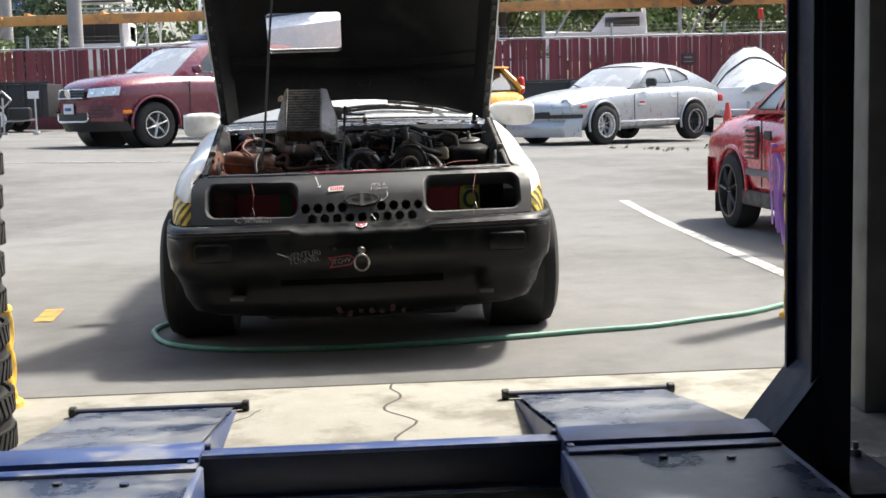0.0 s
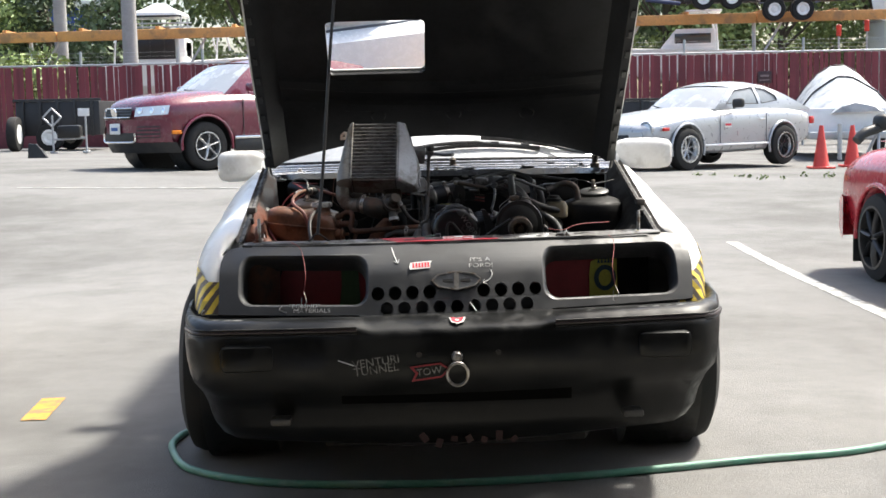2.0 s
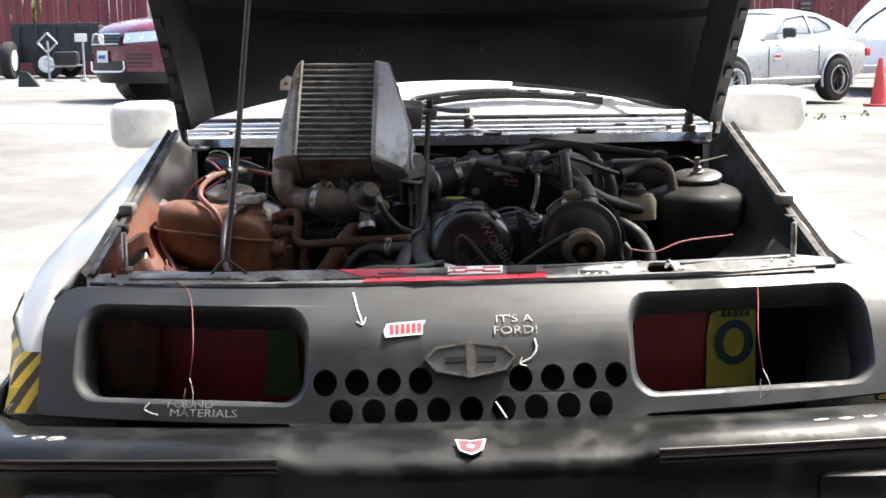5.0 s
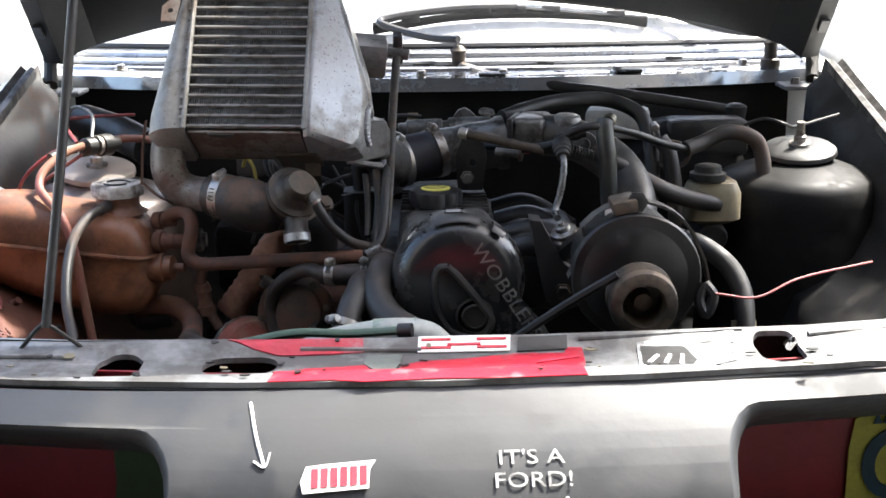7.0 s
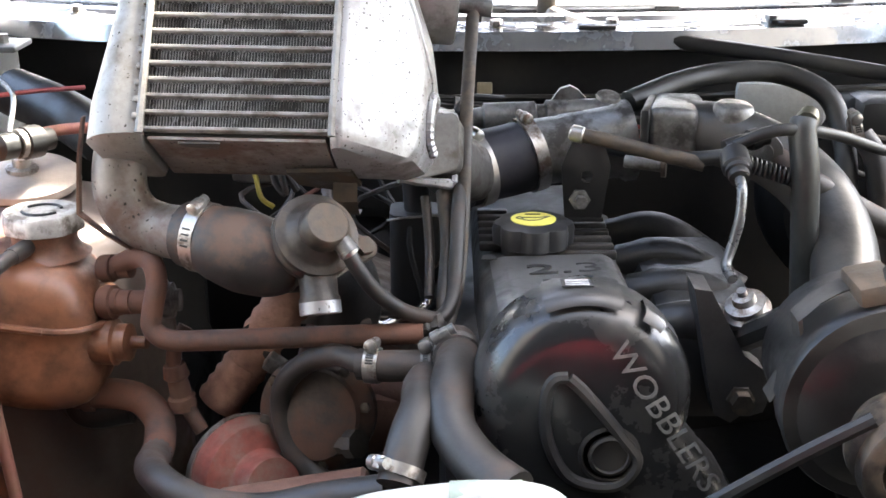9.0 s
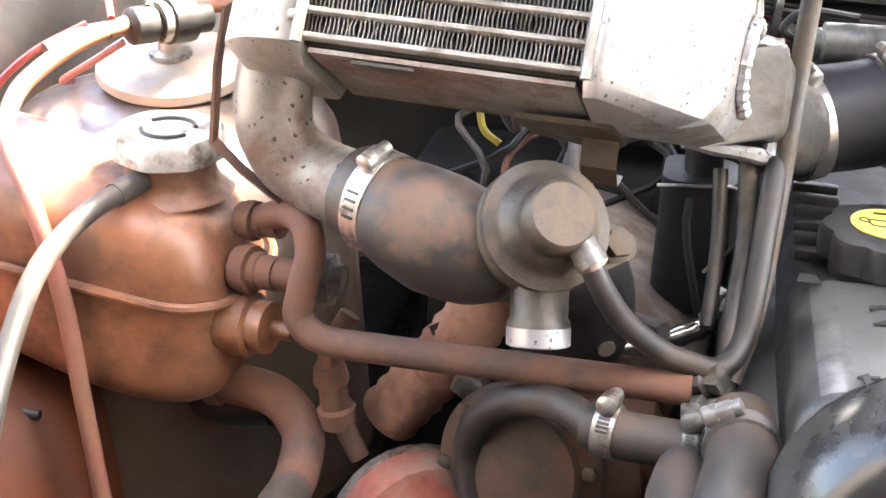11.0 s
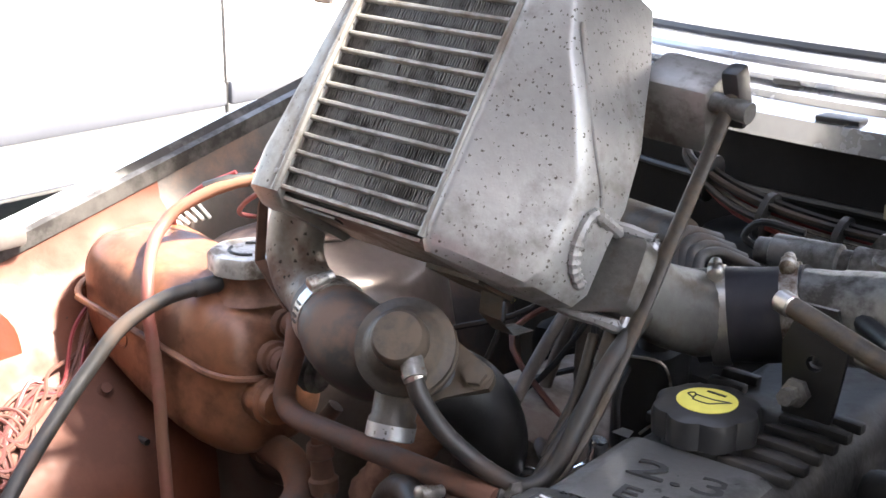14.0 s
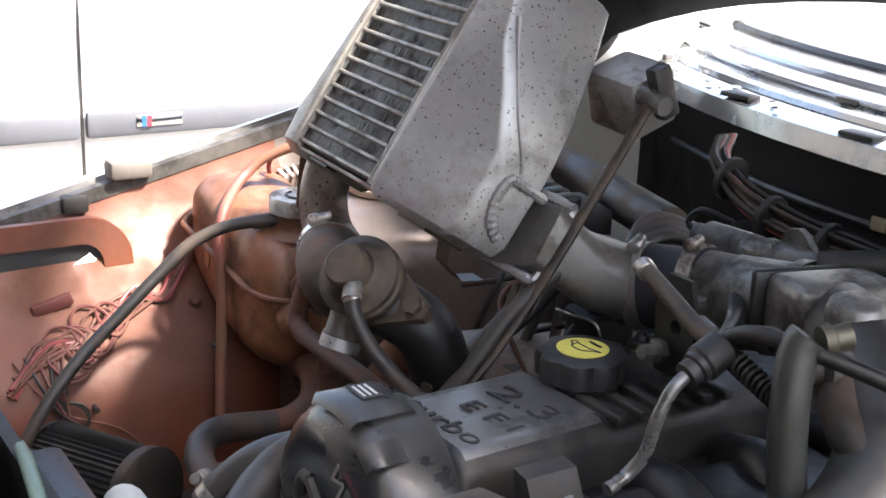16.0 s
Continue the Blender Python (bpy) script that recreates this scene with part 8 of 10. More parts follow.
# looms under the firewall
rnd = random.Random(33)
for k in range(11):
    dz, dy = rnd.uniform(-0.018, 0.018), rnd.uniform(-0.015, 0.01)
    part("loom_wire", tube([(-0.235, 1.16 + dy, 0.95), (-0.225, 1.145 + dy, 0.925 + dz * 0.4), (-0.17, 1.135 + dy, 0.895 + dz), (-0.10, 1.14 + dy, 0.88 + dz), (-0.02, 1.15 + dy, 0.872 + dz), (0.06, 1.16 + dy, 0.865 + dz), (0.16, 1.17, 0.85 + dz)], 0.0032, 6, 4), (CAST, RUBBER, PINKHOSE, GREYHOSE, REDWIRE, CAST)[k % 6], car)
for x, y, z in ((-0.205, 1.14, 0.912), (-0.14, 1.134, 0.888), (-0.07, 1.14, 0.878)):
    part("loom_tie", lathe((x - 0.003, y, z), (1, 0.05, -0.15), [(0, 0.021), (0, 0.023), (0.006, 0.023), (0.006, 0.021)], 16), BLACK, car)
part("heater_box", lathe((-0.14, 1.18, 0.78), (0, 0, 1), [(0, 0.09), (0.06, 0.09), (0.078, 0.082), (0.085, 0.06), (0.086, 0)], 28), DARKBAY, car, "black heater motor housing")
part("loom_clip", box(-0.035, 1.165, 0.905, 0.018, 0.004, 0.014, 0.002), CREAM, car)
for k in range(9):
    a = Vector((-0.28 + 0.02 * k, 1.02 + rnd.uniform(-0.06, 0.08), 0.86 + rnd.uniform(-0.03, 0.02)))
    part("loose_wire", tube([a, a + Vector((rnd.uniform(-0.05, 0.05), -0.05, rnd.uniform(-0.04, 0.03))), a + Vector((rnd.uniform(-0.06, 0.08), -0.10, rnd.uniform(-0.05, 0.02))), a + Vector((rnd.uniform(-0.06, 0.1), -0.12, -0.08))], 0.0028, 6, 4), (RUBBER, RUBBER, GREYHOSE, RUBBER, TANWIRE)[k % 5], car)
for k in range(4):
    part("injector_lead", tube([(-0.112 + 0.006 * k, 0.93, 0.893), (-0.128 + 0.008 * k, 0.955, 0.905 - 0.002 * k), (-0.132 + 0.011 * k, 0.98, 0.909 - 0.004 * k), (-0.125 + 0.012 * k, 1.02, 0.895 - 0.006 * k)], 0.0058, 10), GREYHOSE, car)
part("yellow_wire", tube([(-0.285, 0.92, 0.87), (-0.278, 0.91, 0.885), (-0.268, 0.905, 0.872), (-0.262, 0.90, 0.85), (-0.25, 0.90, 0.84)], 0.0026, 8), YELLOWWIRE, car)
part("grey_wire", tube([(-0.25, 0.90, 0.90), (-0.246, 0.885, 0.872), (-0.235, 0.88, 0.86), (-0.24, 0.885, 0.885), (-0.225, 0.89, 0.86)], 0.0036, 8), GREYHOSE, car)
part("airbox_plate", box(-0.25, 1.12, 0.69, 0.22, 0.12, 0.12, 0.02), DARKBAY, car)
rb = part("relay_block", box(-0.262, 0.985, 0.868, 0.075, 0.05, 0.045, 0.006, m=Matrix.Rotation(radians(-12), 4, "Z")), BLACK, car, "black relay block")
for k in range(3):
    part("relay", box(-0.286 + 0.024 * k, 0.965 - 0.005 * k, 0.897, 0.02, 0.022, 0.02, 0.003), DUSTBLACK, rb)
part("duct", loft([[(x, y, z) for x, y in rrect(-0.135, 0.875, -0.085, 0.925, 0.012)] for z in (0.74, 0.83, 0.838)], closed=True, caps=True), DECALK, car, "black square duct")
part("edge_wire", tube([(-0.137, 0.872, 0.835), (-0.11, 0.866, 0.84), (-0.083, 0.875, 0.836), (-0.080, 0.88, 0.80), (-0.10, 0.872, 0.775)], 0.0012, 6), STEEL, car)
part("down_pipe", cyl((-0.112, 0.90, 0.905), (-0.108, 0.90, 0.835), 0.013, 16, 0.002), BLACK, car)
part("rear_pipe", cyl((-0.40, 1.08, 0.885), (-0.16, 1.02, 0.885), 0.022, 16), VALVEM, car, "grey pipe across the firewall")
part("side_pipe", tube([(-0.44, 1.0, 0.885), (-0.50, 1.06, 0.90), (-0.57, 1.12, 0.91)], 0.028, 16), DUSTBLACK, car)

# ---- parked vehicles ----
def shell(stations, material, parent, name="body"):
    """A car's body below the windows: stations along its length of (y, low z, shoulder z, top z, half width low, half width, half width at top)."""
    sec = []
    for y, zb, zs, zt, wb, ws, wt in stations:
        half = [(0, zb), (wb * 0.85, zb), (wb, zb + 0.04), (ws * 0.985, zb + 0.35 * (zs - zb)), (ws, zb + 0.7 * (zs - zb)), (ws * 0.985, zs - 0.02), (ws * 0.95, zs + 0.02), (wt, zt - 0.01), (wt * 0.55, zt + 0.012), (0, zt + 0.02)]
        ringp = half + [(-x, z) for x, z in reversed(half[1:-1])]
        sec.append([(x, y, z) for x, z in ringp])
    ob = part(name, loft(sec, closed=True, caps=True), material, parent, angle=50)
    m = ob.modifiers.new("soft", "SUBSURF")
    m.levels = m.render_levels = 2
    return ob


def cabin(parent, paint, base, roof, pillar=0.035, mid=None, rear_side=True):
    """Windows, pillars and roof. base: front y, rear y, z front, z rear, half width front and rear; roof: front y, rear y, z front, z rear, half width."""
    by0, by1, bz0, bz1, bw0, bw1 = base
    ry0, ry1, rz0, rz1, rw0, rw1 = roof
    F = [Vector((-bw0, by0, bz0)), Vector((bw0, by0, bz0)), Vector((rw0, ry0, rz0)), Vector((-rw0, ry0, rz0))]
    R = [Vector((bw1, by1, bz1)), Vector((-bw1, by1, bz1)), Vector((-rw1, ry1, rz1)), Vector((rw1, ry1, rz1))]
    part("windscreen", quad(F[0], F[1], F[2], F[3], bulge=0.05), GLASS, parent, "windscreen glass")
    part("rear_window", quad(R[0], R[1], R[2], R[3], bulge=0.04), GLASS, parent, "rear window glass")
    for s in (-1, 1):
        a, b = Vector((s * bw0, by0 + 0.05, bz0)), Vector((s * bw1, by1 - 0.05, bz1))
        c, d = Vector((s * rw1, ry1, rz1)), Vector((s * rw0, ry0, rz0))
        k = mid if mid is not None else 0.5
        part("side_window", quad(a, a.lerp(b, k), d.lerp(c, k), d, bulge=0.015 * s), GLASS, parent)
        part("side_window", quad(a.lerp(b, k), b, c, d.lerp(c, k), bulge=0.015 * s), GLASS, parent)
        for p, q, rr in ((a, d, pillar), (b, c, pillar * 1.5), (a.lerp(b, k), d.lerp(c, k), pillar * 0.8)):
            part("pillar", tube([p, p.lerp(q, 0.5) + Vector((s * 0.012, 0, 0)), q], rr, 8, 3), paint, parent)
    rows = []
    for i in range(9):
        u = i / 8
        y = ry0 + (ry1 - ry0) * u
        z0 = rz0 + (rz1 - rz0) * u
        w = rw0 + (rw1 - rw0) * u
        rows.append([(w * 1.02 * math.sin(radians(a)), y, z0 - 0.035 + 0.075 * math.cos(radians(a)) * (0.75 + 0.25 * math.sin(math.pi * u))) for a in (-90, -75, -55, -30, 0, 30, 55, 75, 90)])
    part("roof", loft(rows, caps=True), paint, parent)


def cut_arches(ob, arches, inner=0.42):
    """Cuts round wheel wells of (y, z, radius) out of both sides of a body."""
    bm = bmesh.new()
    for y, z, r in arches:
        for sd in (-1, 1):
            lathe((sd * inner, y, z), (sd, 0, 0), [(0, 0.001), (0, r), (0.9, r), (0.9, 0.001)], 40, bm=bm)
    bmesh.ops.recalc_face_normals(bm, faces=bm.faces)
    cutter = part("cutter", bm, BLACK)
    m = ob.modifiers.new("wells", "BOOLEAN")
    m.operation, m.object, m.solver = "DIFFERENCE", cutter, "EXACT"
    dg = bpy.context.evaluated_depsgraph_get()
    dg.update()
    me = bpy.data.meshes.new_from_object(ob.evaluated_get(dg))
    ob.modifiers.clear()
    ob.data = me
    bpy.data.objects.remove(cutter)


def greenhouse(parent, paint, sill, upper, windows, w0, w1, z0, z1, screen, rear=None, glass=None):
    """A cabin: sides with window openings between the sill line and the upper profile of (y, z), roof, windscreen and rear glass."""
    def wide(z):
        k = min(1.0, max(0.0, (z - z0) / (z1 - z0)))
        return w0 + (w1 - w0) * k - 0.0 + 0.03 * math.sin(math.pi * k)

    glass = glass or GLASS
    for sd in (-1, 1):
        place = lambda u, v, w: (sd * (wide(v) - w), u, v)
        cuts = [("v", z0 + (z1 - z0) * k / 6) for k in range(1, 6)]
        part("cabin_side", plate(sill + list(reversed(upper)), windows, place, 0.03, cuts), paint, parent, angle=50)
        for wn in windows:
            part("side_window", plate(wn, [], lambda u, v, w: (sd * (wide(v) - 0.012 - w), u, v), 0.006, cuts), glass, parent, "side window glass")
            part("window_trim", tube([(sd * (wide(v) + 0.002), u, v) for u, v in wn + [wn[0]]], 0.008, 6, 1), BLACK, parent)
    rows = []
    for y, z in upper[screen:]:
        w = wide(z)
        rows.append([(w * a, y, z + 0.045 * (1 - abs(a) ** 2.4)) for a in (-1, -0.92, -0.75, -0.5, -0.2, 0.2, 0.5, 0.75, 0.92, 1)])
    part("roof", loft(rows), paint, parent, angle=60)
    rows = []
    for y, z in upper[:screen + 1]:
        w = wide(z) - 0.015
        rows.append([(w * a, y + 0.10 * abs(a) ** 2 - 0.10, z + 0.02 * (1 - a * a)) for a in (-1, -0.6, -0.2, 0.2, 0.6, 1)])
    part("windscreen", loft(rows), SCREEN, parent, "windscreen coloured pale for the sky's reflection")
    if rear:
        rows = []
        for y, z in rear:
            w = wide(z) * 0.86
            rows.append([(w * a, y, z + 0.045 * (1 - abs(0.86 * a) ** 2.4) + 0.006) for a in (-1, -0.5, 0, 0.5, 1)])
        part("rear_window", loft(rows), GLASS, parent, "rear window glass")


def mirror(parent, x, y, z, side, m):
    part("mirror", box(x + side * 0.11, y, z, 0.2, 0.1, 0.14, 0.04, seg=3), m, parent)
    part("mirror_arm", tube([(x, y + 0.03, z - 0.07), (x + side * 0.05, y + 0.02, z - 0.04)], 0.025, 8), m, parent)


# maroon sport utility vehicle, built nose at y = 0 and length along +y
def make_suv():
    t = thing("suv", "maroon sport utility vehicle parked on the lot", "suv", (0, 0, 0))
    st = [(-0.01, 0.46, 0.84, 0.93, 0.30, 0.38, 0.28), (0.06, 0.42, 0.92, 1.03, 0.50, 0.58, 0.46), (0.15, 0.40, 0.97, 1.09, 0.62, 0.70, 0.57), (0.30, 0.38, 1.00, 1.14, 0.76, 0.83, 0.66), (0.48, 0.37, 1.03, 1.18, 0.85, 0.92, 0.72), (0.95, 0.36, 1.06, 1.23, 0.88, 0.96, 0.77), (1.4, 0.36, 1.08, 1.25, 0.88, 0.96, 0.80), (2.6, 0.30, 1.06, 1.20, 0.88, 0.96, 0.84), (3.8, 0.30, 1.06, 1.20, 0.88, 0.95, 0.84), (4.5, 0.34, 1.04, 1.18, 0.84, 0.92, 0.80), (4.72, 0.45, 0.97, 1.10, 0.74, 0.80, 0.66)]
    body = shell(st, MAROON, t)
    cut_arches(body, [(0.95, 0.40, 0.46), (3.78, 0.40, 0.46)])
    greenhouse(t, MAROON, [(1.42, 1.16), (2.4, 1.18), (3.6, 1.19), (4.6, 1.18)], [(1.36, 1.18), (1.72, 1.46), (2.02, 1.66), (2.3, 1.73), (3.0, 1.76), (3.8, 1.74), (4.3, 1.66), (4.62, 1.22)], [[(1.80, 1.24), (2.22, 1.60), (2.62, 1.655), (2.66, 1.23)], [(2.76, 1.23), (2.74, 1.66), (3.5, 1.67), (3.6, 1.24)]], 0.84, 0.62, 1.18, 1.74, 2, [(4.32, 1.66), (4.6, 1.3)])

    def plan(x, z):
        return -0.085 + 0.44 * (abs(x) / 0.9) ** 3 + 0.28 * max(0, z - 0.84) + 0.55 * max(0, 0.48 - z)

    def wrap(x0, x1, z0, z1, off, n=9, shear=0.0):
        return loft([[(x0 + (x1 - x0) * k / n, plan(x0 + (x1 - x0) * k / n, z) - off, z + shear * k / n) for k in range(n + 1)] for z in (z0, z0 + (z1 - z0) * 0.1, (z0 + z1) / 2, z1 - (z1 - z0) * 0.1, z1)])

    part("bumper_skin", wrap(-0.90, 0.90, 0.44, 0.80, 0.0, 24), MAROON, t)
    part("lower_cladding", wrap(-0.93, 0.93, 0.29, 0.45, 0.005, 24), BLACK, t, "black lower bumper")
    g = part("grille", wrap(-0.40, 0.40, 0.82, 0.985, 0.012), DECALK, t, "chrome-barred grille")
    for k in range(4):
        part("grille_bar", tube([(x, plan(x, 0.84 + 0.046 * k) - 0.025, 0.84 + 0.046 * k) for x in (-0.40, -0.2, 0, 0.2, 0.40)], 0.010 if k in (0, 3) else 0.006, 8), CHROME if k in (0, 3) else GREYTRIM, g)
    part("emblem", cyl((0, -0.105, 0.905), (0, -0.125, 0.90), 0.085, 28, 0.006), CHROME, t, "round chrome emblem")
    part("number_plate", box(0, -0.115, 0.665, 0.31, 0.015, 0.165, 0.004), DECALW, t, "white number plate with plain bars")
    part("plate_bar", box(0, -0.126, 0.66, 0.2, 0.004, 0.05), DECALB, t)
    it = part("intake", wrap(-0.44, 0.44, 0.475, 0.60, 0.012), DECALK, t, "dark lower intake in a chrome frame")
    part("chrome_strip", tube([(x, plan(x, z) - 0.025, z) for x, z in ((-0.48, 0.60), (-0.46, 0.47), (-0.2, 0.455), (0.2, 0.455), (0.46, 0.47), (0.48, 0.60))], 0.018, 8), CHROME, it)
    for s in (-1, 1):
        hl = part("headlight", wrap(s * 0.47, s * 0.88, 0.845, 0.985, 0.016, 9, 0.03), LAMPGLASS, t, "clear headlight")
        for x in (0.55, 0.70, 0.82):
            part("reflector", lathe((s * x, plan(x, 0.93) - 0.02, 0.935), (s * 0.4, -1, 0.2), [(0, 0.05), (0.006, 0.045), (0.008, 0.02), (0.012, 0)], 16), CHROME, hl)
        fv = part("fog_vent", wrap(s * 0.50, s * 0.80, 0.52, 0.70, 0.012), BLACK, t)
        for k in range(3):
            part("vent_bar", wrap(s * 0.50, s * 0.80, 0.535 + 0.058 * k, 0.565 + 0.058 * k, 0.022), MAROON, fv)
        part("side_marker", box(s * 0.925, 0.42, 0.60, 0.05, 0.15, 0.055, 0.01, m=Matrix.Rotation(radians(-s * 20), 4, "Z")), AMBER, t)
        part("sill_trim", box(s * 0.955, 2.4, 0.50, 0.03, 1.9, 0.045, 0.01), CHROME, t)
        part("sill", box(s * 0.92, 2.4, 0.38, 0.06, 1.9, 0.2, 0.03), BLACK, t)
        for y in (0.95, 3.78):
            wheel(t, s * 0.83, y, 0.375, 0.26, s, RIM, 6, rim_r=0.6)
            part("arch_well", lathe((s * 0.5, y, 0.40), (s, 0, 0), [(0, 0.0), (0, 0.45), (0.40, 0.455)], 28, ends=False), BLACK, t)
            part("arch_lip", tube([(s * 0.950, y + 0.462 * math.cos(radians(a)), 0.40 + 0.45 * math.sin(radians(a))) for a in range(-10, 191, 20)], 0.022, 8, 2), MAROON, t)
        mirror(t, s * 0.93, 1.72, 1.28, s, MAROON)
        part("door_line", box(s * 0.958, 1.62, 0.80, 0.01, 0.012, 0.6), BLACK, t)
        part("door_line", box(s * 0.958, 2.7, 0.80, 0.01, 0.012, 0.6), BLACK, t)
        part("door_handle", box(s * 0.968, 2.5, 0.99, 0.03, 0.18, 0.035, 0.012), MAROON, t)
    part("wiper", tube([(0.3, 1.28, 1.235), (0.0, 1.33, 1.26), (-0.35, 1.36, 1.275)], 0.012, 6), BLACK, t)
    return t


suv = make_suv()
suv.matrix_world = pose(-4.807, 17.461, rise(-3.6, 17.3), 0, 0, -49) @ Matrix.Scale(1.05, 4)


# classic silver coupe with a long bonnet
def make_coupe():
    t = thing("classic_coupe", "silver classic fastback coupe with wide dark wheels", "sports car", (0, 0, 0))
    st = [(0.0, 0.40, 0.58, 0.63, 0.50, 0.56, 0.42), (0.12, 0.30, 0.64, 0.71, 0.66, 0.72, 0.54), (0.5, 0.24, 0.71, 0.80, 0.74, 0.79, 0.60), (0.9, 0.22, 0.78, 0.88, 0.76, 0.815, 0.60), (1.5, 0.22, 0.81, 0.93, 0.76, 0.81, 0.62), (2.4, 0.22, 0.83, 0.94, 0.76, 0.81, 0.66), (3.2, 0.24, 0.85, 0.94, 0.76, 0.82, 0.66), (3.8, 0.30, 0.82, 0.90, 0.72, 0.79, 0.62), (4.12, 0.40, 0.76, 0.82, 0.64, 0.72, 0.58)]
    body = shell(st, SILVER, t)
    cut_arches(body, [(0.86, 0.33, 0.355), (3.16, 0.33, 0.355)])
    greenhouse(t, SILVER, [(1.66, 0.88), (2.4, 0.89), (3.2, 0.89), (4.0, 0.86)], [(1.60, 0.90), (1.88, 1.10), (2.12, 1.235), (2.35, 1.29), (2.65, 1.30), (2.95, 1.265), (3.3, 1.16), (3.65, 1.02), (4.02, 0.88)], [[(1.90, 0.985), (2.18, 1.185), (2.64, 1.235), (2.68, 0.98)], [(2.76, 0.985), (2.73, 1.23), (2.95, 1.20), (3.14, 1.10), (3.17, 1.03)]], 0.69, 0.54, 0.90, 1.28, 2, [(2.98, 1.255), (3.3, 1.16), (3.6, 1.04)], glass=PALEGLASS)
    part("air_dam", loft([[(-0.79, 0.34, z), (-0.66, 0.07 + d, z), (-0.3, -0.01 + d, z), (0, -0.03 + d, z), (0.3, -0.01 + d, z), (0.66, 0.07 + d, z), (0.79, 0.34, z)] for z, d in ((0.14, 0.02), (0.28, -0.02), (0.40, 0.02), (0.44, 0.06))]), SILVER, t)
    part("grille", box(0, 0.03, 0.50, 0.80, 0.05, 0.10, 0.02), BLACK, t)
    part("bumper", loft([[(-0.80, 0.36, z), (-0.68, 0.04, z), (0, -0.07, z), (0.68, 0.04, z), (0.80, 0.36, z)] for z in (0.44, 0.50)]), BLACK, t)
    for s in (-1, 1):
        part("headlight_bucket", lathe((s * 0.60, 0.18, 0.62), (s * 0.1, -1, 0.0), [(-0.25, 0.09), (-0.05, 0.125), (0.02, 0.12), (0.025, 0.10), (-0.03, 0.095)], 28), SILVER, t)
        part("headlight", lathe((s * 0.60, 0.17, 0.62), (0, -1, 0), [(-0.02, 0.095), (0.01, 0.09), (0.028, 0.055), (0.034, 0.0)], 24), LAMPGLASS, t, "round glass headlight")
        part("side_marker", box(s * 0.788, 0.40, 0.62, 0.02, 0.14, 0.05, 0.008), REDLENS, t)
        for y in (0.86, 3.16):
            part("arch_lip", tube([(s * 0.812, y + 0.365 * math.cos(radians(a)), 0.33 + 0.365 * math.sin(radians(a))) for a in range(-18, 199, 18)], 0.020, 8, 2), SILVER, t)
            wheel(t, s * 0.735, y, 0.315, 0.24, s, RIM if y < 1 else DARKRIM, 8, rim_r=0.62, deep=0.085)
            part("rim_lip", lathe((s * 0.80, y, 0.315), (s, 0, 0), [(-0.02, 0.165), (0.045, 0.195), (0.055, 0.205), (0.06, 0.203), (0.06, 0.195), (0.05, 0.186), (0.0, 0.165)], 36, ends=False), RIM, t, "polished deep rim lip")
        mirror(t, s * 0.74, 1.98, 0.99, s, BLACK)
        # White strip paints the bright highlight along the body's lower edge.
        part("sill_trim", box(s * 0.812, 2.0, 0.36, 0.02, 1.55, 0.03, 0.008), mat("sill_highlight_white", (0.8, 0.8, 0.8), 0.4), t)
        part("door_line", box(s * 0.812, 1.60, 0.60, 0.008, 0.008, 0.44), GREYTRIM, t)
        part("door_line", box(s * 0.812, 2.72, 0.60, 0.008, 0.008, 0.44), GREYTRIM, t)
        part("door_handle", box(s * 0.822, 2.60, 0.74, 0.02, 0.13, 0.025, 0.008), CHROME, t)
        part("door_decal", box(s * 0.8155, 1.78, 0.66, 0.004, 0.17, 0.075), DECALW, t, "small red and white decal")
        part("decal_bar", box(s * 0.818, 1.78, 0.665, 0.004, 0.14, 0.035), DECALR, t)
        part("tail_lamp", box(s * 0.70, 4.0, 0.70, 0.10, 0.12, 0.12, 0.02), REDLENS, t)
    for s in (-1, 1):
        part("wiper", tube([(s * 0.28 - 0.05, 1.56, 0.93), (s * 0.28 - 0.33, 1.64, 0.985)], 0.010, 6), BLACK, t)
    return t


coupe = make_coupe()
coupe.matrix_world = pose(3.1, 17.05, rise(4.1, 16.7), 0, 0, -53) @ Matrix.Scale(1.08, 4)


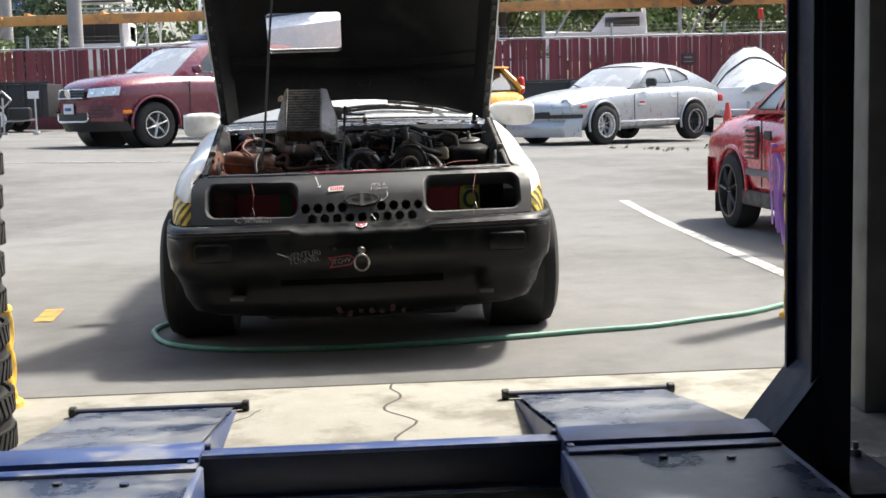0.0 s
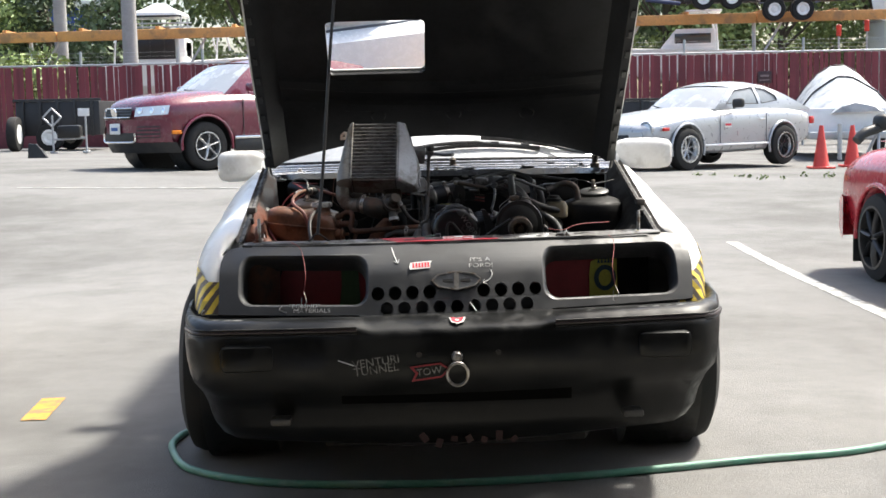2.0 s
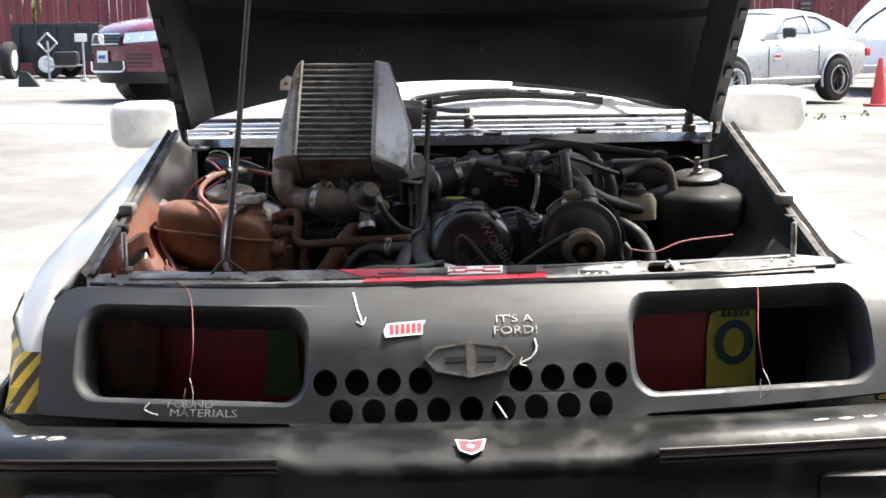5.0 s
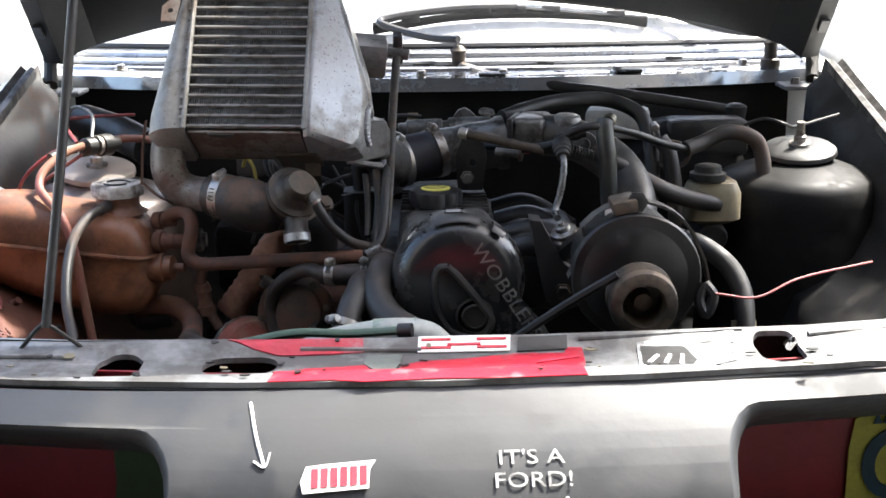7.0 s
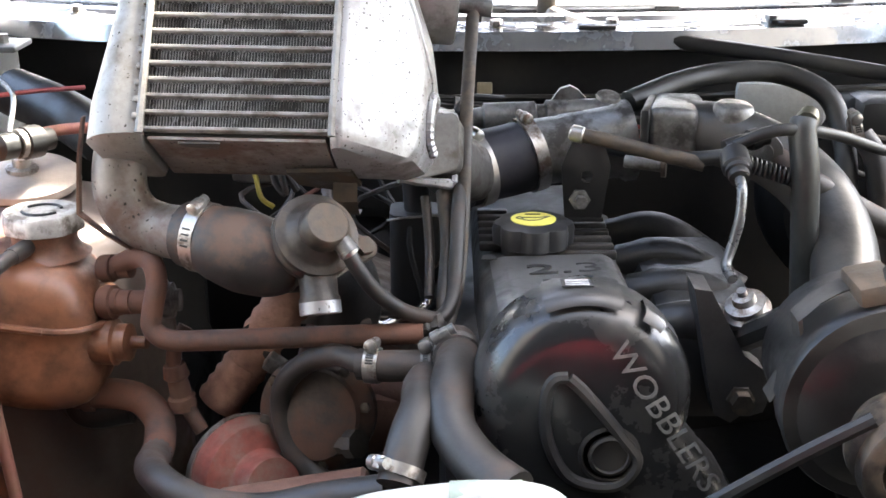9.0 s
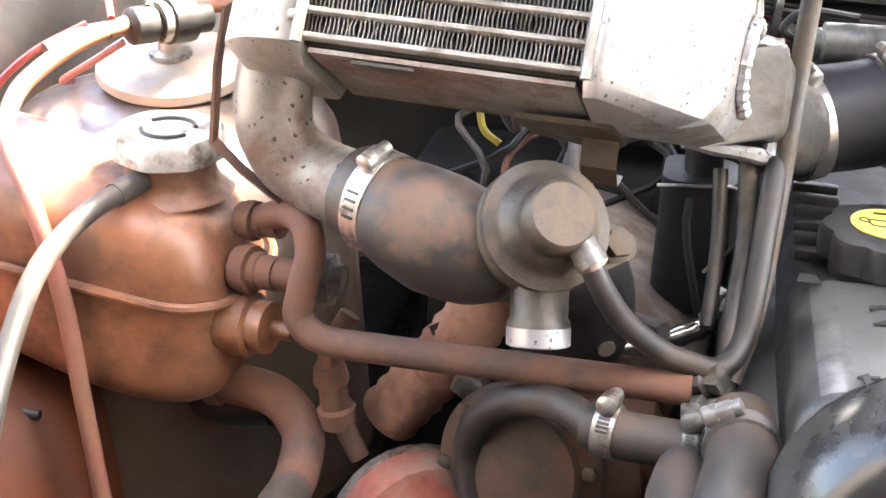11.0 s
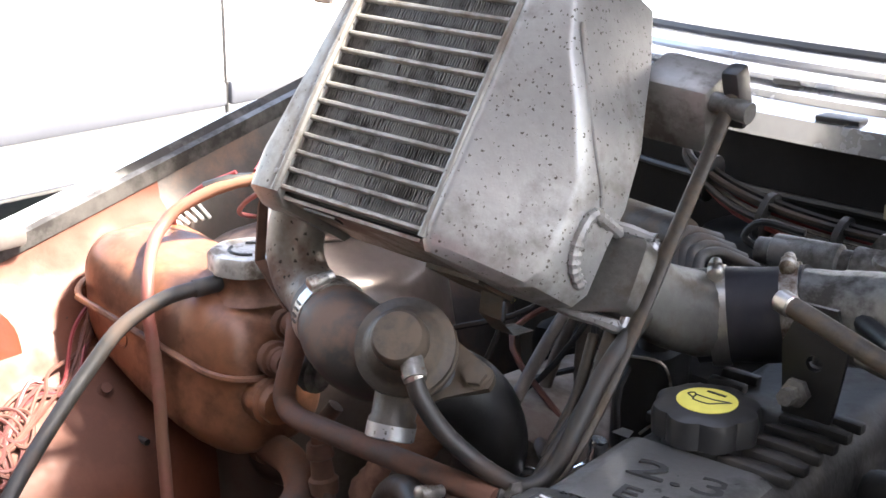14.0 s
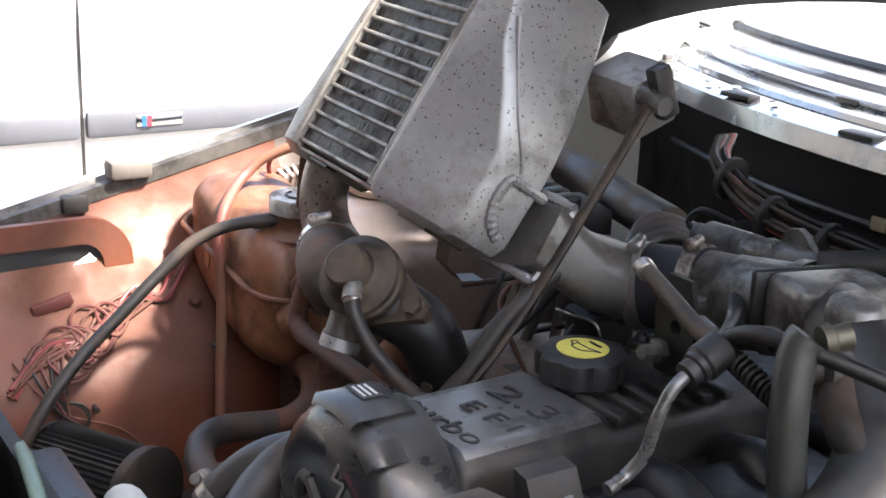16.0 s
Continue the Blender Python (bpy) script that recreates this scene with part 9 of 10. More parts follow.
# red mid-engined coupe
def make_red():
    t = thing("red_coupe", "red wedge-shaped coupe with black side vents", "sports car", (0, 0, 0))
    st = [(0.0, 0.36, 0.66, 0.76, 0.62, 0.68, 0.56), (0.08, 0.26, 0.74, 0.88, 0.74, 0.80, 0.66), (0.6, 0.24, 0.77, 0.92, 0.78, 0.83, 0.68), (1.2, 0.24, 0.77, 0.93, 0.79, 0.835, 0.70), (2.1, 0.24, 0.72, 0.88, 0.79, 0.83, 0.70), (2.8, 0.24, 0.68, 0.80, 0.79, 0.83, 0.68), (3.5, 0.26, 0.62, 0.70, 0.76, 0.82, 0.64), (3.85, 0.34, 0.56, 0.62, 0.66, 0.74, 0.54)]
    body = shell(st, REDCAR, t)
    cut_arches(body, [(0.85, 0.31, 0.335), (3.17, 0.31, 0.335)])
    greenhouse(t, REDCAR, [(0.80, 0.90), (1.5, 0.92), (2.1, 0.90), (2.75, 0.83)], [(2.72, 0.85), (2.35, 1.05), (2.02, 1.20), (1.8, 1.235), (1.5, 1.235), (1.38, 1.20), (1.15, 1.03), (0.86, 0.91)][::-1], [[(1.10, 0.95), (1.42, 1.16), (1.52, 1.18), (1.50, 0.95)], [(1.58, 0.95), (1.60, 1.185), (1.98, 1.165), (2.42, 0.95)]], 0.72, 0.56, 0.88, 1.23, 1, glass=PALEGLASS)
    part("deck_lid", loft([[(x, y, 0.935 + 0.012 * (1 - (x / 0.6) ** 2) - 0.05 * max(0, 0.25 - y) ) for x in (-0.6, -0.3, 0, 0.3, 0.6)] for y in (0.12, 0.3, 0.6, 0.85)]), REDCAR, t)
    part("rear_bumper", loft([[(-0.84, 0.30, z), (-0.74, -0.02 + d, z), (0, -0.07 + d, z), (0.74, -0.02 + d, z), (0.84, 0.30, z)] for z, d in ((0.24, 0.03), (0.30, 0.0), (0.48, -0.01), (0.54, 0.03))]), REDCAR, t)
    part("tail_panel", box(0, 0.0, 0.64, 1.3, 0.06, 0.13, 0.02), REDLENS, t, "dark red tail lamps")
    for s in (-1, 1):
        for y in (0.85, 3.17):
            part("arch_lip", tube([(s * 0.825, y + 0.345 * math.cos(radians(a)), 0.31 + 0.345 * math.sin(radians(a))) for a in range(-8, 189, 14)], 0.018, 8, 2), REDCAR, t)
            wheel(t, s * 0.755, y, 0.30, 0.20, s, DARKRIM, 7, rim_r=0.72)
        v = part("side_vent", box(s * 0.828, 1.32, 0.70, 0.03, 0.26, 0.26, 0.02), BLACK, t, "black louvred side vent")
        for k in range(6):
            part("louvre", box(s * 0.848, 1.32, 0.60 + 0.042 * k, 0.02, 0.24, 0.022, 0.005), REDCAR, v)
        part("side_moulding", box(s * 0.838, 2.02, 0.47, 0.02, 1.62, 0.05, 0.008), GREYTRIM, t)
        part("door_handle", box(s * 0.835, 1.66, 0.76, 0.02, 0.12, 0.075, 0.01), BLACK, t, "black recessed door handle")
        part("sill", box(s * 0.82, 2.0, 0.27, 0.04, 1.8, 0.12, 0.02), BLACK, t)
        part("mud_flap", box(s * 0.74, 0.49, 0.22, 0.2, 0.012, 0.24, 0.004), BLACK, t)
        part("door_line", box(s * 0.842, 1.55, 0.62, 0.008, 0.01, 0.5), BLACK, t)
        mirror(t, s * 0.76, 2.35, 0.95, s, BLACK)
    return t


red = make_red()
red.matrix_world = pose(3.79, 5.69, 0, 0, 0, -177)

# purple ribbons tied to the bollard
rib = thing("ribbon", "bunch of purple ribbons hanging from the bollard", "ribbon", (1.95, 0.55, 0.0))
random.seed(3)
for k in range(6):
    x0 = random.uniform(-0.02, 0.02)
    part("strand", tube([(x0, 0, 0.84), (x0 - 0.01 + 0.012 * k, 0.01, 0.72), (x0 + 0.008 * k, 0.015, 0.58), (x0 + 0.012 * k, 0.0, 0.46 - 0.02 * k)], 0.010, 6, 4, flat=0.25), PURPLE, rib)
part("rod", cyl((-0.02, 0, 0.81), (0.2, 0.02, 0.81), 0.012, 10), DECALR, rib, "dark red rod")


# white coupe parked alongside
def make_white():
    t = thing("white_coupe", "white two-door coupe with grey side moulding", "car", (0, 0, 0))
    st = [(0.0, 0.36, 0.58, 0.64, 0.62, 0.68, 0.52), (0.12, 0.24, 0.64, 0.72, 0.74, 0.80, 0.62), (0.7, 0.22, 0.74, 0.84, 0.80, 0.85, 0.68), (1.45, 0.22, 0.80, 0.92, 0.80, 0.855, 0.72), (2.5, 0.22, 0.82, 0.94, 0.80, 0.855, 0.74), (3.6, 0.22, 0.84, 0.97, 0.80, 0.85, 0.72), (4.3, 0.3, 0.82, 0.96, 0.74, 0.80, 0.66), (4.43, 0.4, 0.74, 0.88, 0.64, 0.70, 0.56)]
    cut_arches(shell(st, WHITECAR, t), [(0.74, 0.33, 0.345), (3.5, 0.33, 0.345)])
    cabin(t, WHITECAR, (1.42, 3.95, 0.92, 0.96, 0.72, 0.64), (2.1, 3.2, 1.34, 1.34, 0.54, 0.54), mid=0.6)
    for s in (-1, 1):
        for y in (0.74, 3.5):
            part("arch", lathe((s * 0.70, y, 0.33), (s, 0, 0), [(0, 0.344), (0.14, 0.346), (0.158, 0.35)], 32, ends=False), BLACK, t)
            wheel(t, s * 0.75, y, 0.315, 0.22, s, RIM, 10, rim_r=0.72)
        for y0, y1 in ((1.16, 1.385), (1.40, 2.72), (2.735, 3.13)):
            part("side_moulding", box(s * 0.862, (y0 + y1) / 2, 0.475, 0.028, y1 - y0, 0.075, 0.012), GREYTRIM, t, "grey rubbing strip")
        part("badge", box(s * 0.878, 1.60, 0.478, 0.004, 0.13, 0.032, 0.002), CHROME, t, "small chrome badge")
        part("badge_stripe", box(s * 0.881, 1.555, 0.478, 0.004, 0.012, 0.03), DECALB, t)
        part("badge_stripe", box(s * 0.881, 1.57, 0.478, 0.004, 0.012, 0.03), DECALR, t)
        part("side_marker", box(s * 0.862, 1.12, 0.575, 0.02, 0.12, 0.035, 0.006), AMBER, t)
        part("door_line", box(s * 0.858, 1.392, 0.56, 0.008, 0.007, 0.62), BLACK, t)
        part("door_line", box(s * 0.858, 2.728, 0.56, 0.008, 0.007, 0.62), BLACK, t)
        part("crease", box(s * 0.858, 2.2, 0.30, 0.012, 2.0, 0.012, 0.004), GREYTRIM, t)
        part("headlight", box(s * 0.5, 0.03, 0.56, 0.36, 0.08, 0.14, 0.03), LAMPGLASS, t)
        mirror(t, s * 0.84, 1.55, 1.0, s, WHITECAR)
    part("grille", box(0, -0.01, 0.57, 0.4, 0.06, 0.12, 0.03), BLACK, t)
    part("bumper", box(0, 0.0, 0.36, 1.4, 0.14, 0.14, 0.05), WHITECAR, t)
    return t


white = make_white()
white.matrix_world = pose(-3.5, -0.2, 0, 0, 0, 0)


# orange hatchback seen from behind
def make_hatch():
    t = thing("hatchback", "orange hatchback parked with its tail showing", "car", (0, 0, 0))
    st = [(0.0, 0.40, 0.80, 0.86, 0.62, 0.70, 0.60), (0.10, 0.28, 0.86, 0.96, 0.76, 0.82, 0.68), (0.6, 0.24, 0.88, 1.0, 0.80, 0.86, 0.72), (1.6, 0.24, 0.86, 0.96, 0.80, 0.86, 0.74), (2.6, 0.24, 0.82, 0.94, 0.80, 0.86, 0.74), (3.4, 0.26, 0.72, 0.86, 0.78, 0.84, 0.66), (3.95, 0.36, 0.62, 0.70, 0.62, 0.70, 0.52)]
    cut_arches(shell(st, ORANGECAR, t), [(0.75, 0.32, 0.34), (3.2, 0.32, 0.34)])
    cabin(t, ORANGECAR, (2.95, 0.12, 0.92, 0.98, 0.74, 0.66), (2.2, 0.5, 1.46, 1.42, 0.58, 0.54), mid=0.55, pillar=0.05)
    for s in (-1, 1):
        part("tail_lamp", box(s * 0.70, 0.12, 1.08, 0.14, 0.14, 0.34, 0.05, seg=3), REDLENS, t, "tall red tail lamp")
        for y in (0.75, 3.2):
            part("arch", lathe((s * 0.70, y, 0.32), (s, 0, 0), [(0, 0.339), (0.14, 0.341), (0.158, 0.345)], 28, ends=False), BLACK, t)
            wheel(t, s * 0.755, y, 0.30, 0.2, s, RIM, 5)
        mirror(t, s * 0.84, 2.7, 1.02, s, ORANGECAR)
    part("spoiler", box(0, 0.42, 1.44, 1.1, 0.24, 0.04, 0.015), ORANGECAR, t)
    part("bumper", box(0, 0.0, 0.42, 1.3, 0.12, 0.24, 0.05), BLACK, t)
    return t


hatch = make_hatch()
hatch.matrix_world = pose(3.1, 20.2, rise(3, 20), 0, 0, 53)


# white boat on a trailer between the parked cars
wb = thing("trailer_boat", "white motor boat with a grey stripe on a trailer", "boat", (-0.75, 24.0, rise(-0.75, 24)))
# Boat added to show white through the bonnet hole; deck sloped to catch sun.
secs = []
for k in range(13):
    u = k / 12
    x = -2.0 + 4.1 * u
    hw = 1.05 * (1 - max(0, (u - 0.6) / 0.4) ** 2.4) + 0.03
    deck = 2.75 + 0.45 * u
    keel = 0.95 + 0.5 * max(0, (u - 0.6) / 0.4) ** 2
    secs.append([(x, -hw, deck - 0.5), (x, -hw * 0.98, deck - 0.72), (x, -hw * 0.85, keel + 0.5), (x, 0, keel), (x, hw * 0.85, keel + 0.5), (x, hw * 0.98, deck - 0.72), (x, hw, deck - 0.5), (x, hw * 0.25, deck + 0.10), (x, -hw * 0.25, deck + 0.10)])
part("hull", loft(secs, closed=True, caps=True), WHITECAR, wb, "glossy white hull")
part("stripe", tube([(-1.98, -0.68, 2.54), (-0.9, -0.68, 2.66), (0.2, -0.68, 2.78), (0.9, -0.62, 2.85)], 0.04, 8, 4, flat=1.0), GREYTRIM, wb, "grey hull stripe")
part("windscreen", quad((-1.2, -0.8, 2.8), (0.3, -0.8, 2.95), (0.0, -0.7, 3.5), (-1.0, -0.7, 3.5)), SCREEN, wb)
part("cabin", box(-0.6, 0.1, 3.2, 1.8, 1.5, 0.9, 0.15, seg=3), WHITECAR, wb)
part("frame_rail", box(0, 0, 0.55, 4.4, 1.2, 0.12, 0.02), GALV, wb)
for x in (-1.2, 0.8):
    part("bunk_post", box(x, 0, 0.85, 0.1, 1.2, 0.6, 0.02), GALV, wb)
for sd in (-1, 1):
    part("wheel", lathe((-0.3, sd * 0.85, 0.33), (0, sd, 0), [(0, 0.15), (0, 0.31), (0.03, 0.33), (0.18, 0.33), (0.2, 0.31), (0.2, 0.15)], 24), TYRE, wb)

# ---- fence and storage yard behind the lot ----
FY = 35.0
fence = thing("fence", "chain-link fence with maroon privacy slats", "fence", (0, FY, rise(0, FY)), kind="structure")
random.seed(11)
slat_mesh = box(0, 0, 1.315, 0.114, 0.02, 2.5, 0.004, seg=1)
me = bpy.data.meshes.new("slat")
slat_mesh.to_mesh(me)
slat_mesh.free()
me.materials.append(FENCE)
for k in range(290):
    x = -17.4 + 0.12 * k
    if random.random() < (0.16 if (k // 12) % 5 == 1 else 0.015):
        continue
    s = new("slat", me)
    s.parent = fence
    s.matrix_basis = pose(x, random.uniform(-0.01, 0.01), random.uniform(-0.02, 0.02) + 0, 0, random.uniform(-0.8, 0.8), 0)
rest = bmesh.new()
for k in range(300):
    for x in (-17.5 - 0.12 * k, 17.5 + 0.12 * k):
        box(x, 0, 1.315, 0.107, 0.02, 2.5, bm=rest)
tagged(part("slats_far", rest, FENCE, fence), kind="stuff")
for k in range(-6, 7):
    part("fence_post", cyl((k * 3.6 + 1.0, 0.06, -0.2), (k * 3.6 + 1.0, 0.06, 3.02), 0.04, 10), GALV, fence)
part("top_rail", cyl((-50, 0.05, 2.61), (50, 0.05, 2.61), 0.03, 8), GALV, fence)
part("kickboard", box(0, -0.02, 0.35, 100, 0.05, 0.75, 0.01), mat("dark_red_board", (0.14, 0.03, 0.035), 0.7, var=0.2, scale=2), fence, "dark red board")
for k in range(3):
    part("barbed_wire", tube([(-50, 0.06, 2.74 + 0.12 * k), (0, 0.06, 2.72 + 0.12 * k), (50, 0.06, 2.74 + 0.12 * k)], 0.003, 5, 2), GALV, fence)
for x, z in ((10.6, 2.05), (14.9, 2.1)):
    sg = thing("fence_sign", "small dark sign with pale bars on the fence", "sign", (x, FY - 0.05, rise(x, FY) + z))
    part("board", box(0, 0, 0, 0.42, 0.02, 0.36, 0.004), mat("dark_sign_board", (0.05, 0.02, 0.022), 0.5), sg)
    part("writing_bar", box(0, -0.013, 0.05, 0.26, 0.004, 0.06), mat("dull_sign_print", (0.22, 0.16, 0.16), 0.7), sg)
    part("writing_bar", box(0, -0.013, -0.08, 0.3, 0.004, 0.03), mat("dull_sign_print", (0.22, 0.16, 0.16), 0.7), sg)
sg = thing("fence_sign", "grey-green notice board on the fence", "sign", (4.0, FY - 0.05, rise(4, FY) + 1.75))
part("board", box(0, 0, 0, 1.0, 0.02, 0.72, 0.004), mat("notice_green", (0.12, 0.18, 0.16), 0.6), sg)
for k in range(2):
    part("writing_bar", box(-0.2 + 0.4 * k, -0.013, 0.0, 0.32, 0.004, 0.42), mat("notice_grey", (0.4, 0.42, 0.42), 0.6), sg)


def flat_trailer(x, y, rz, length, label):
    t = thing("utility_trailer", label, "trailer", (x, y, rise(x, y)), rz=rz)
    part("bed", box(0, 0, 0.85, length, 1.9, 0.9, 0.03), mat("black_trailer_steel", (0.018, 0.018, 0.02), 0.55, var=0.15, scale=4), t)
    part("rail", box(0, -0.97, 1.33, length + 0.1, 0.06, 0.07, 0.01), BLACK, t)
    for k in range(5):
        part("stake", box(-length / 2 + 0.2 + k * (length - 0.4) / 4, -0.98, 0.85, 0.07, 0.05, 0.95, 0.01), BLACK, t)
    part("tongue", box(length / 2 + 0.6, 0, 0.5, 1.2, 0.12, 0.1, 0.01), BLACK, t)
    for s in (-1, 1):
        w = part("wheel", lathe((-0.2, s * 0.9, 0.36), (0, s, 0), [(0, 0.2), (0, 0.34), (0.03, 0.36), (0.19, 0.36), (0.22, 0.34), (0.22, 0.2)], 28, ends=False), TYRE, t)
        part("rim", lathe((-0.2, s * 1.04, 0.36), (0, s, 0), [(0, 0.2), (0.08, 0.21), (0.085, 0.15), (0.03, 0.09), (0.05, 0.05), (0.05, 0.0)], 24), DECALW, w, "white steel rim")
    return t


flat_trailer(-9.35, 31.5, 0, 2.2, "black steel utility trailer parked by the fence")
flat_trailer(6.0, 31.0, 0, 6.5, "black steel utility trailer parked by the fence")
flat_trailer(-6.0, 32.4, 0, 2.4, "small black trailer parked by the fence")

# spare wheel and handcart beside the trailer
sp = thing("spare_wheel", "black spare tyre with a white steel rim", "wheel", (-10.45, 30.0, rise(-10, 30)))
w = part("tyre", lathe((0, 0, 0.45), (1, 0.03, 0), [(0, 0.24), (0, 0.42), (0.04, 0.45), (0.2, 0.45), (0.24, 0.42), (0.24, 0.24)], 28, ends=False), TYRE, sp)
part("rim", lathe((0.20, 0.0, 0.45), (1, 0.03, 0), [(0, 0.24), (0.05, 0.25), (0.055, 0.2), (0.02, 0.1), (0.03, 0.0)], 24), DECALW, sp)
cart = thing("hand_cart", "grey steel stand with a diamond-shaped head", "cart", (-8.4, 28.0, rise(-8.4, 28.0)))
cart.matrix_world = cart.matrix_basis @ Matrix.Scale(0.62, 4)
for x in (-0.65, 0.65):
    part("leg", cyl((x, 0, 0), (x, 0, 1.5), 0.04, 8), GALV, cart)
    part("foot", box(x, 0, 0.05, 0.2, 0.5, 0.1, 0.02), GALV, cart)
part("crossbar", cyl((-0.65, 0, 0.55), (0.65, 0, 0.6), 0.04, 8), GALV, cart)
part("clutter", box(0, 0.1, 0.85, 0.9, 0.5, 0.5, 0.1), DUSTBLACK, cart)
for a in range(4):
    p, q = [(-0.65 + 0.36 * math.cos(radians(90 * b)), -0.05, 1.42 + 0.36 * math.sin(radians(90 * b))) for b in (a, a + 1)]
    part("frame_bar", cyl(p, q, 0.035, 8), GALV, cart)
part("tag", box(0.6, -0.06, 1.6, 0.45, 0.03, 0.3, 0.01), DECALW, cart, "white plate")

pipe = thing("steel_pipe", "large rust-red steel pipe section lying on cribbing", "pipe", (-9.6, 26.0, rise(-9.6, 26)))
part("barrel", lathe((-2.2, 0.3, 1.25), (1, -0.45, 0), [(0, 0.55), (2.0, 0.55), (2.02, 0.62), (2.3, 0.62), (2.3, 0.46), (0.1, 0.46), (0.1, 0.01)], 36, ends=False), RUST, pipe)
part("saddle", box(-1.2, 0.2, 0.32, 1.8, 0.9, 0.64, 0.03), RUST, pipe)
blk = part("rubber_chock", loft([[(-0.2, -0.15, 0), (0.2, -0.15, 0), (0.2, 0.15, 0), (-0.2, 0.15, 0)], [(-0.18, -0.1, 0.32), (-0.02, -0.1, 0.30), (-0.02, 0.1, 0.30), (-0.18, 0.1, 0.32)]], closed=True, caps=True), RUBBER)
blk.matrix_world = pose(-8.1, 24.2, rise(-8.1, 24.2), 0, 0, 10)
tagged(blk, "black rubber wheel chock lying on the asphalt", "wheel chock")


def cone(x, y):
    t = thing("traffic_cone", "faded orange traffic cone on the asphalt", "traffic cone", (x, y, rise(x, y)), "traffic cones")
    part("base", box(0, 0, 0.02, 0.38, 0.38, 0.04, 0.015), CONE, t)
    part("body", lathe((0, 0, 0.04), (0, 0, 1), [(0, 0.14), (0.02, 0.13), (0.66, 0.035), (0.68, 0.03)], 24), CONE, t)


cone(6.75, 17.6)
cone(7.55, 18.4)

# covered boat on a trailer beside the silver coupe
cb = thing("covered_boat", "boat under a silver tarpaulin on a white trailer", "boat", (9.4, 24.6, rise(9, 24)), rz=-12)
rows = []
random.seed(5)
for i in range(15):
    u = i / 14
    y = -3.2 + 6.4 * u
    hw = 1.05 * math.sin(math.pi * min(0.5, 0.12 + u * 0.75)) ** 0.8
    top = spline([(0, 1.15), (0.2, 1.4), (0.4, 1.8), (0.55, 2.05), (0.75, 1.7), (1, 1.2)], u)[0]
    rows.append([(hw * a, y + random.uniform(-0.03, 0.03), 0.95 + (top - 0.95) * (1 - abs(a) ** 1.8) + random.uniform(-0.03, 0.03)) for a in (-1, -0.85, -0.65, -0.4, -0.15, 0.15, 0.4, 0.65, 0.85, 1)])
part("tarpaulin", loft(rows, caps=True), TARP, cb, "wrinkled silver tarpaulin")
part("hull", loft([[(hw * 1.0 * a, y, z) for a in (-1, 1)] for hw, y, z in ((0.35, -3.2, 1.0), (1.0, -1.0, 0.98), (1.0, 3.1, 0.98))]), BOATW, cb)
part("side_board", box(-1.06, 0.4, 0.85, 0.06, 5.6, 0.5, 0.02), BOATW, cb)
part("side_board", box(1.06, 0.4, 0.85, 0.06, 5.6, 0.5, 0.02), BOATW, cb)
part("frame_rail", box(0, -0.2, 0.52, 1.9, 6.6, 0.14, 0.02), GALV, cb)
for yy, wv in ((-0.55, 0.05), (0.5, 0.03), (0.75, 0.03)):
    i = int((yy + 3.2) / 6.4 * 14)
    part("strap", tube([Vector(p) + Vector((0, 0, 0.012)) for p in rows[i]], wv, 6, 2, flat=0.3), mat("dark_strap", (0.06, 0.06, 0.065), 0.6), cb, "dark tie-down strap")
part("end_board", box(0, -3.0, 0.78, 2.12, 0.06, 0.55, 0.02), BOATW, cb, "pale trailer end board")
part("tail_light", box(-1.02, -3.28, 0.85, 0.1, 0.03, 0.12, 0.01), AMBER, cb)
part("jack", cyl((-0.4, -3.6, 0.05), (-0.4, -3.6, 0.75), 0.045, 10), GALV, cb)
for s in (-1, 1):
    part("wheel", lathe((s * 0.85, 0.8, 0.33), (s, 0, 0), [(0, 0.15), (0, 0.31), (0.03, 0.33), (0.18, 0.33), (0.2, 0.31), (0.2, 0.15)], 24), TYRE, cb)
nz = thing("outboard_motor", "dark outboard motor on a wheeled stand", "outboard motor", (7.5, 16.4, rise(7.5, 16.4)), rz=20)
part("cowling", box(0.1, 0, 0.78, 0.85, 0.3, 0.26, 0.1, seg=3), BLACK, nz)
part("midsection", tube([(-0.25, 0, 0.7), (-0.55, 0, 0.62), (-0.7, 0, 0.5)], 0.08, 10), DUSTBLACK, nz)
for x in (-0.45, 0.45):
    part("leg", cyl((x, 0.2, 0.08), (x * 0.6, 0, 0.68), 0.025, 8), GALV, nz)
    part("leg", cyl((x, -0.2, 0.08), (x * 0.6, 0, 0.68), 0.025, 8), GALV, nz)
    part("caster", cyl((x, -0.25, 0.08), (x, -0.15, 0.08), 0.08, 14), RUBBER, nz)

# storage rack with boats
RY = 41.0
rack = thing("storage_rack", "tall boat storage rack with orange wooden beams", "storage rack", (0, RY, 0.36))
rack.matrix_world = rack.matrix_basis @ Matrix.Rotation(-0.0080, 4, "Y")
for k in range(6):
    part("beam", box(-20 + 8 * k + 4, 0, 3.92, 7.96, 0.2, 0.34, 0.02), RACK, rack)
for k in range(9):
    part("upright", cyl((-18 + 5 * k, 0.3, 0), (-18 + 5 * k, 0.3, 3.8), 0.07, 10), GALV, rack)
    part("brace", cyl((-18 + 5 * k, 0.3, 2.2), (-17 + 5 * k, 0.3, 3.8), 0.04, 8), GALV, rack)
for k in range(16):
    part("bunk", box(-19 + 2.6 * k, 1.5, 4.14, 0.14, 3.0, 0.1, 0.01), RACK, rack)


